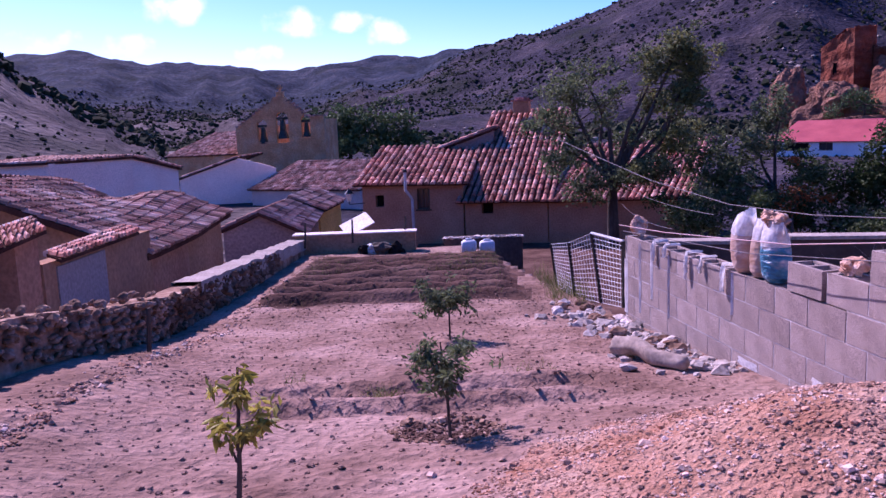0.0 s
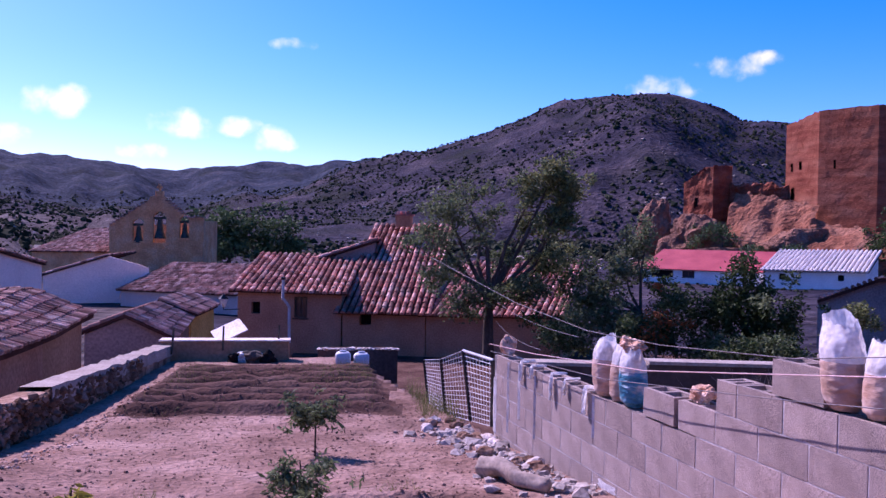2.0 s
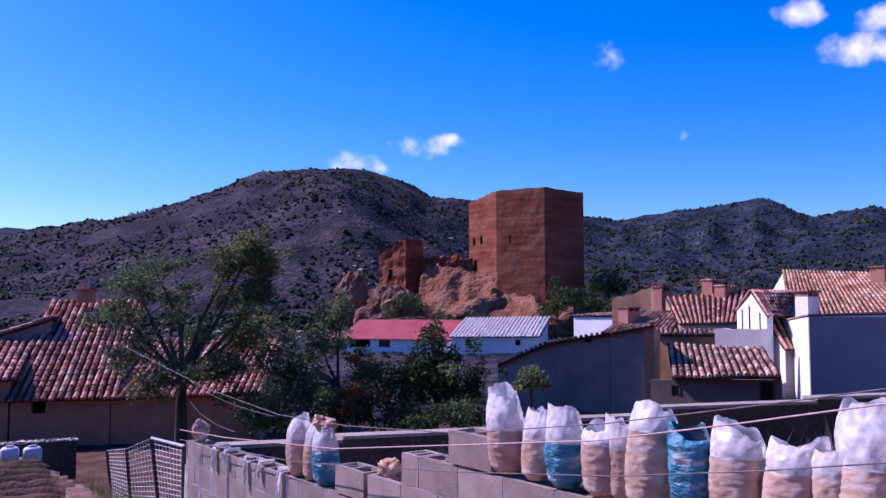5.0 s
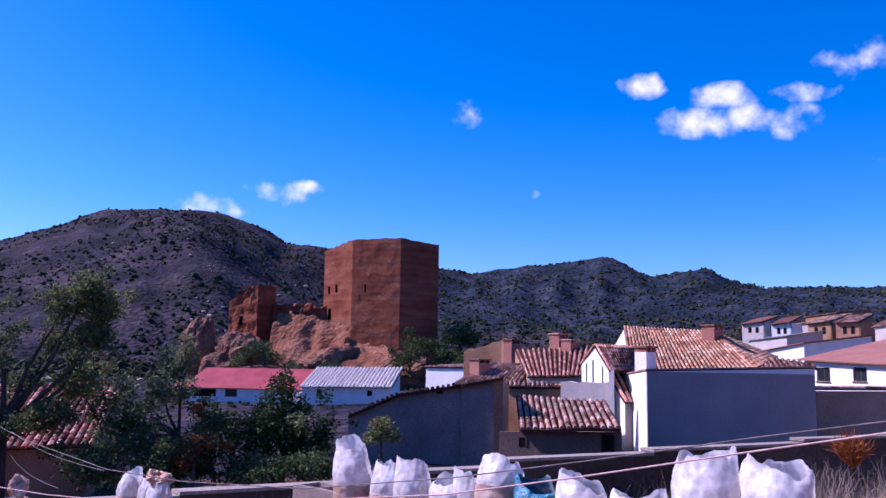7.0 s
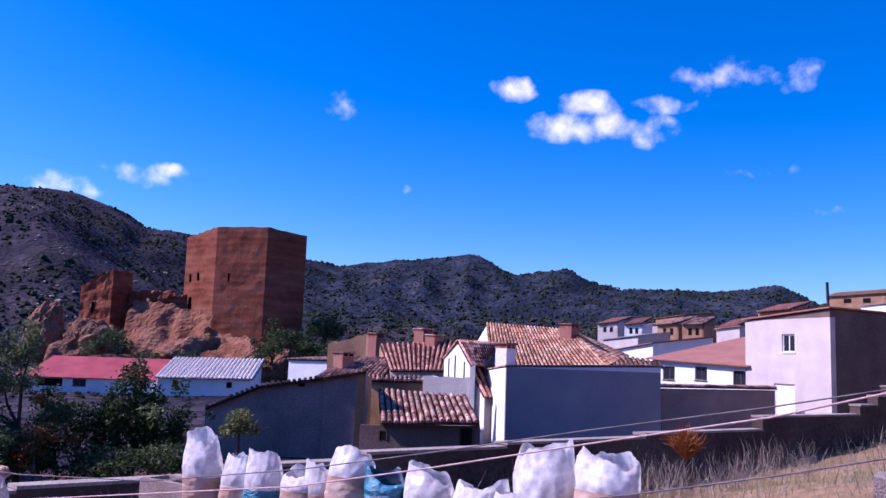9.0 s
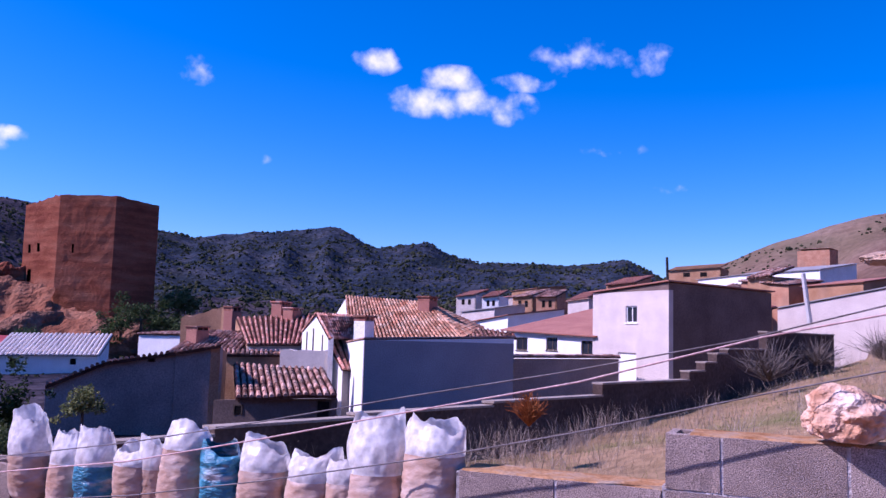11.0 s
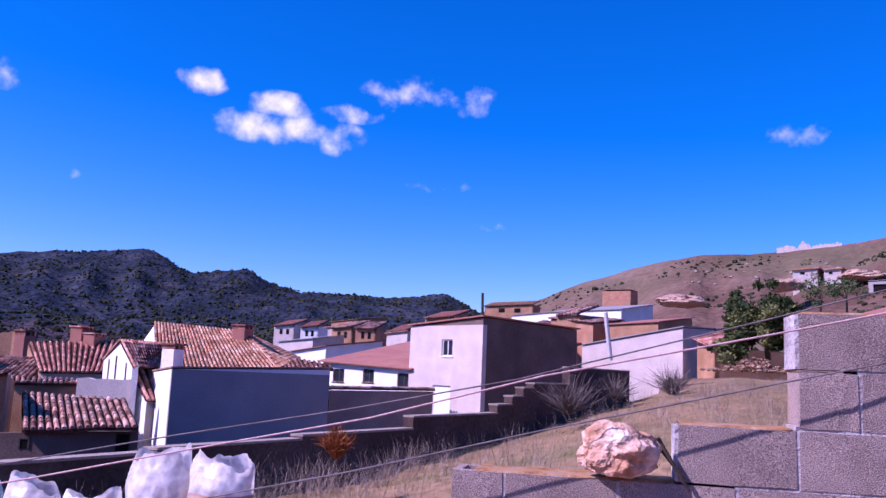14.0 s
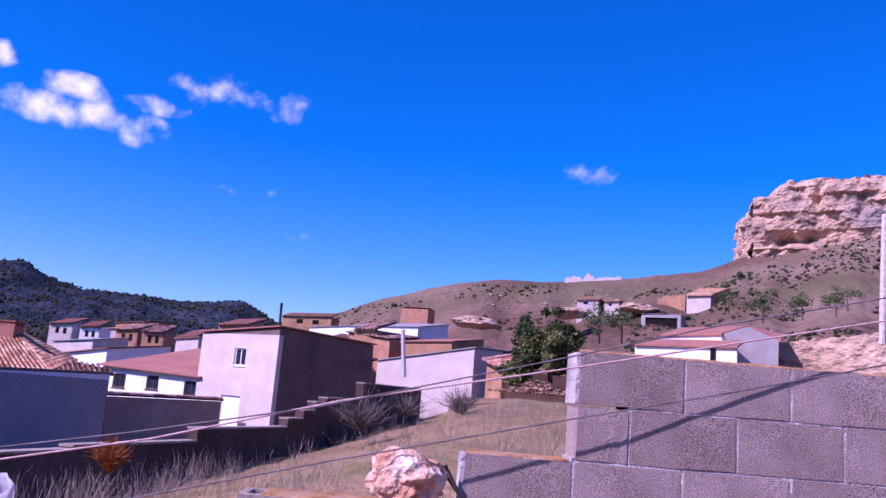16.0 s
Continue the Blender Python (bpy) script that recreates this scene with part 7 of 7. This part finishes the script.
# ---- far end of the garden ----
for x in (0.34, 0.7):
    t = thing("water_drum", "white plastic water drum lying by the garden end", "drum", Matrix.Translation((x - 0.02, 16.35, height(x, 16.35))), "drums at the garden end")
    bm = bmesh.new()
    box(bm, -0.15, -0.12, 0, 0.15, 0.12, 0.25, 0.045)
    part("drum_body", bm, TANK, t, smooth=True)
    bm = bmesh.new()
    box(bm, -0.07, -0.03, 0.25, 0.07, 0.03, 0.285, 0.01)
    part("handle", bm, TANK, t)
bm = bmesh.new()
box(bm, -0.21, 18.4, -1.4, 1.55, 18.8, -0.47)
end_wall = part("wall_rubble_end", bm, DARKMUD)
tagged(end_wall, "low rubble wall with tiles along its top", "wall", kind="structure")
for k in range(5):
    r = 0.2 + 0.05 * (k % 3)
    p = (-1.8 + 0.16 * k, 16.85 + 0.05 * (k % 2), -0.42)
    stone(p, (r * 1.4, r * 1.2, r), [DARKNESS, BAGWHITE, DARKWOOD, BAGBLUE, DARKNESS][k], "crumpled sack in a heap by the low wall", "sack", 3, 40 + k)
slab_ob = new("sheet", bpy.data.meshes.new("sheet"))
bm = bmesh.new()
box(bm, -0.4, -0.36, 0, 0.4, 0.36, 0.03, 0.006)
bm.to_mesh(slab_ob.data)
bm.free()
slab_ob.data.materials.append(PALESHEET)
slab_ob.matrix_world = Matrix.Translation((-2.53, 21.82, -0.48)) @ Euler((radians(20), radians(-24), 0.3)).to_matrix().to_4x4()
tagged(slab_ob, "pale roofing sheet laid over a lean-to", "sheet")
for px in (((-1.0, 17.35, -0.31), (-0.98, 17.35, 0.19)), ((-3.06, 16.99, -0.36), (-3.02, 17.0, 0.17)), ((-2.78, 7.35, 0.09), (-2.75, 7.36, 0.54)), ((-2.07, 17.04, -0.29), (-2.06, 17.05, 0.2))):
    bm = bmesh.new()
    tube(bm, px[0], px[1], 0.022, 0.02, 7)
    tagged(part("garden_post", bm, BARK), "thin weathered post stuck in the ground", "post")

# ---- fittings of the farmhouse ----
lamp = thing("street_lamp", "black wall lantern on an iron bracket", "lamp", Matrix.Translation((-4.06, 32.52, -0.93)))
bm = bmesh.new()
tube(bm, (0, 0, 0), (0.6, 0.1, 0.02), 0.02, 0.02, 6)
tube(bm, (0, 0, -0.0), (0, 0, 0.12), 0.02, 0.02, 6)
part("bracket", bm, IRON, lamp)
bm = bmesh.new()
tube(bm, (0, 0, 0.12), (0, 0, 0.42), 0.08, 0.16, 6)
part("lantern_glass", bm, BAGWHITE, lamp, "pale lantern glass")
bm = bmesh.new()
tube(bm, (0, 0, 0.42), (0, 0, 0.58), 0.19, 0.04, 6)
tube(bm, (0, 0, 0.58), (0, 0, 0.66), 0.02, 0.01, 6)
part("cap", bm, IRON, lamp)
flue = thing("flue_pipe", "grey metal flue pipe on the farmhouse wall", "pipe")
bm = bmesh.new()
for a, b in (((-1.79, 31.92, 0.28), (-1.8, 31.92, -0.42)), ((-1.8, 31.92, -0.42), (-1.57, 32.14, -0.77)), ((-1.57, 32.14, -0.77), (-1.55, 32.14, -2.16))):
    tube(bm, a, b, 0.055, 0.055, 8)
part("pipe_run", bm, PIPE, flue)
bm = bmesh.new()
tube(bm, (-1.79, 31.92, 0.38), (-1.79, 31.92, 0.28), 0.09, 0.09, 8)
part("cowl", bm, IRON, flue)
mast = thing("chimney_mast", "thin dark metal flue on the two-storey house", "pipe")
bm = bmesh.new()
tube(bm, (43.82, 14.14, 5.14), (43.81, 14.17, 6.59), 0.07, 0.07, 8)
part("pipe_run", bm, IRON, mast)
bm = bmesh.new()
tube(bm, (49.43, 8.06, 3.25), (49.38, 8.38, 6.04), 0.14, 0.12, 8)
tagged(part("utility_pole", bm, PIPE), "short grey concrete pole beside the pale shed", "pole")


# ---- grass and weeds ----
def blades(name, label, spots, tall, mat, seed, spread=0.35):
    rng = random.Random(seed)
    verts, faces = [], []
    for x, y, z in spots:
        h = rng.uniform(*tall)
        d = Vector((rng.gauss(0, spread), rng.gauss(0, spread), 1)).normalized()
        w = Vector((rng.gauss(0, 1), rng.gauss(0, 1), 0)).normalized() * max(0.002, h * 0.005)
        bend = Vector((rng.gauss(0, 0.3), rng.gauss(0, 0.3), -0.1)) * h
        k = len(verts)
        o = Vector((x, y, z))
        verts += [o - w, o + w, o + d * h * 0.6 + w * 0.7, o + d * h * 0.6 - w * 0.7, o + d * h + bend * 0.4]
        faces += [(k, k + 1, k + 2, k + 3), (k + 3, k + 2, k + 4)]
    return tagged(raw(name, verts, faces, mat), label, "grass", kind="stuff")


dry, green, weeds = [], [], []
while len(dry) < 16000:
    x = 3.8 + 24 * spot_rng.random() ** 1.4
    y = spot_rng.uniform(-3, 8)
    if block_wall_x(y) + 0.35 < x and y < 8.6 - 0.2 * x + (0 if x < 22 else 2):
        p = (x, y, height(x, y) - 0.02)
        patch = noise.noise(Vector((x * 0.5, y * 0.5, 2)))
        if patch > -0.08:
            green.append(p)
        else:
            dry.append(p)
        if spot_rng.random() < 0.004:
            for _ in range(26):
                weeds.append((x + spot_rng.gauss(0, 0.12), y + spot_rng.gauss(0, 0.12), p[2]))
for _ in range(55):
    x = spot_rng.uniform(4.0, 15.0)
    y = 8.6 - 0.2 * x - abs(spot_rng.gauss(0, 0.5))
    if x > block_wall_x(y) + 0.4:
        for _ in range(30):
            weeds.append((x + spot_rng.gauss(0, 0.14), y + spot_rng.gauss(0, 0.14), height(x, y) - 0.02))
blades("dry_grass", "bleached dry grass over the field", dry, (0.05, 0.2), DRYGRASS, 1)
blades("green_grass", "dull green grass over the field", green, (0.04, 0.13), GREENGRASS, 2)
blades("dry_weeds", "tall bleached dry weeds in the field", weeds, (0.25, 0.75), TWIG, 3, 0.45)
sprouts = []
for _ in range(5200):
    y = 10.9 + 0.68 * spot_rng.randrange(8) + spot_rng.gauss(0, 0.06)
    x = spot_rng.uniform(-2.5, 0.8)
    if y > 13.4 or spot_rng.random() < 0.12:
        sprouts.append((x, y, height(x, y)))
for _ in range(260):
    x, y = spot_rng.choice([(-1.2, 6.1), (-0.55, 5.8), (0.55, 6.3), (0.75, 6.4), (-0.45, 5.6), (1.3, 10.5), (1.5, 11)])
    x, y = x + spot_rng.gauss(0, 0.06), y + spot_rng.gauss(0, 0.06)
    sprouts.append((x, y, height(x, y)))
blades("seedling_rows", "rows of small green seedlings in the furrows", sprouts, (0.05, 0.16), GREENGRASS, 4, 0.6)
fence_weeds = []
for _ in range(900):
    f = spot_rng.random()
    x, y = 1.25 + 0.5 * spot_rng.random(), 9.8 + 3.4 * f
    fence_weeds.append((x, y, height(x, y)))
blades("fence_weeds", "green weeds grown through the wire fence", fence_weeds, (0.1, 0.45), GREENGRASS, 5, 0.4)

# rusty dead plant by the back wall, grey bushes uphill
for k, (p, r, mat, lab) in enumerate([((9.82, 4.6, 1.25), 0.3, RUSTY, "rust-brown dead plant by the back wall"), ((18.77, 3.62, 1.85), 0.75, GREYTWIG, "grey leafless bush beside the steps"),
                                      ((26.09, 2.17, 2.25), 0.7, GREYTWIG, "low grey scrub on the field"), ((23.89, 3.5, 1.99), 0.6, GREYTWIG, "low grey scrub on the field")]):
    t = thing("dead_bush", lab, "bush", Matrix.Translation((p[0], p[1], p[2] - r * 0.6)))
    bm = bmesh.new()
    rng = random.Random(k)
    for _ in range(130):
        lie = 0.22 if k == 0 else 0.6
        d = Vector((rng.gauss(0, lie), rng.gauss(0, lie), rng.uniform(0.4, 1.2))).normalized() * r * rng.uniform(0.7, 1.6)
        m1 = d * 0.5 + Vector((rng.gauss(0, 0.1), rng.gauss(0, 0.1), 0)) * r
        tube(bm, (0, 0, 0), m1, 0.008 * (1 + r), 0.005 * (1 + r), 3, False)
        tube(bm, m1, d, 0.005 * (1 + r), 0.002, 3, False)
        tube(bm, m1, m1 + Vector((rng.gauss(0, 0.4), rng.gauss(0, 0.4), rng.uniform(0, 0.5))) * r, 0.004 * (1 + r), 0.002, 3, False)
    part("brushwood", bm, mat, t)

# ---- scrub over the hills ----
scrub = []
while len(scrub) < 36000:
    az, r = spot_rng.uniform(-32, 74), spot_rng.uniform(150, 640)
    a = radians(az)
    x, y = r * math.sin(a), r * math.cos(a)
    if noise.noise(Vector((x * 0.012, y * 0.012, 3))) > (-0.6 if az > 33 else -0.2):
        scrub.append((x, y, height(x, y)))
scatter("hill_scrub", "dark juniper scrub dotted over the hillsides", scrub, (0.35, 1.25), SCRUB, 9, "scrub", 0.9)
scrub = []
for _ in range(5200):
    az, r = spot_rng.uniform(-32, 60), spot_rng.uniform(80, 185)
    x, y = r * math.sin(radians(az)), r * math.cos(radians(az))
    if az > -14 or spot_rng.random() < 0.5:
        scrub.append((x, y, height(x, y)))
scatter("low_scrub", "small grey-green tufts on the lower slopes", scrub, (0.12, 0.42), SCRUB, 19, "scrub", 0.9)
scrub = []
while len(scrub) < 2600:
    az, r = 66 + 46 * spot_rng.random() ** 0.6, spot_rng.uniform(60, 255)
    a = radians(az)
    x, y = r * math.sin(a), r * math.cos(a)
    if noise.noise(Vector((x * 0.03, y * 0.03, 8))) > (0.1 if az < 95 else -0.12):
        scrub.append((x, y, height(x, y)))
scatter("slope_scrub", "low olive scrub on the dry slope", scrub, (0.25, 0.8), SCRUB, 10, "scrub", 0.8)
heap = []
hx, hy, hz = (44.18, -0.01, 3.1)
for _ in range(260):
    dx, dy = spot_rng.gauss(0, 0.9), spot_rng.gauss(0, 0.9)
    heap.append((hx + dx, hy + dy, hz - 0.25 + max(0.0, 0.75 - 0.4 * math.hypot(dx, dy)) * spot_rng.random()))
scatter("stone_heap", "heap of tawny stones and broken tiles by the lane", heap, (0.08, 0.2), STONE, 12, "stones")
rocks = []
while len(rocks) < 650:
    az, r = spot_rng.uniform(-28, 112), spot_rng.uniform(120, 420)
    a = radians(az)
    x, y = r * math.sin(a), r * math.cos(a)
    if noise.noise(Vector((x * 0.02, y * 0.02, 5))) > 0.2:
        rocks.append((x, y, height(x, y)))
scatter("hill_rocks", "pale limestone ledges and rocks on the slopes", rocks, (0.3, 1.1), MORTAR, 11, "rocks", 0.5)

rest = []
for _ in range(520):
    y = spot_rng.uniform(8.4, 14.5)
    rest.append((left_x(y) - 0.04, y, left_base(y) + 0.1 + (left_top(y) - left_base(y) - 0.16) * spot_rng.random()))
wall_rest = scatter("wall_stones", "", rest, (0.05, 0.085), STONE, 13, "", 0.75)
wall_rest.parent = left_wall
# ---- pieces of the walls ----
for s, zb, me in places:
    ob = new("block", me)
    ob.parent = block_wall
    ob.location = (s, 0, zb)
STONES = []
for i in range(8):
    me = bpy.data.meshes.new("stone")
    b = lump(random.Random(300 + i), (0.165, 0.12, 0.09), 0.2, 1)
    b.to_mesh(me)
    b.free()
    me.materials.append(STONE)
    STONES.append(me)
y = 4.4
count = 0
while y < 8.6 and count < 420:
    x, b, t = left_x(y), left_base(y) + 0.1, left_top(y)
    n = max(3, round((t - b) / 0.08))
    for j in range(n + 1):
        ob = new("stone", STONES[stone_rng.randrange(8)])
        ob.parent = left_wall
        z = b + (t - b) * j / n
        ob.location = (x + (stone_rng.uniform(-0.03, 0.02) if j < n else -0.17 + stone_rng.uniform(-0.1, 0.1)), y + stone_rng.uniform(-0.09, 0.09), z + stone_rng.uniform(-0.03, 0.03))
        ob.rotation_euler = (stone_rng.uniform(-0.4, 0.4), stone_rng.uniform(-0.4, 0.4), 1.57 + stone_rng.uniform(-0.4, 0.4))
        k = stone_rng.uniform(0.45, 0.95)
        ob.scale = (k, k, k * stone_rng.uniform(0.8, 1.1))
        count += 1
    y += 0.095
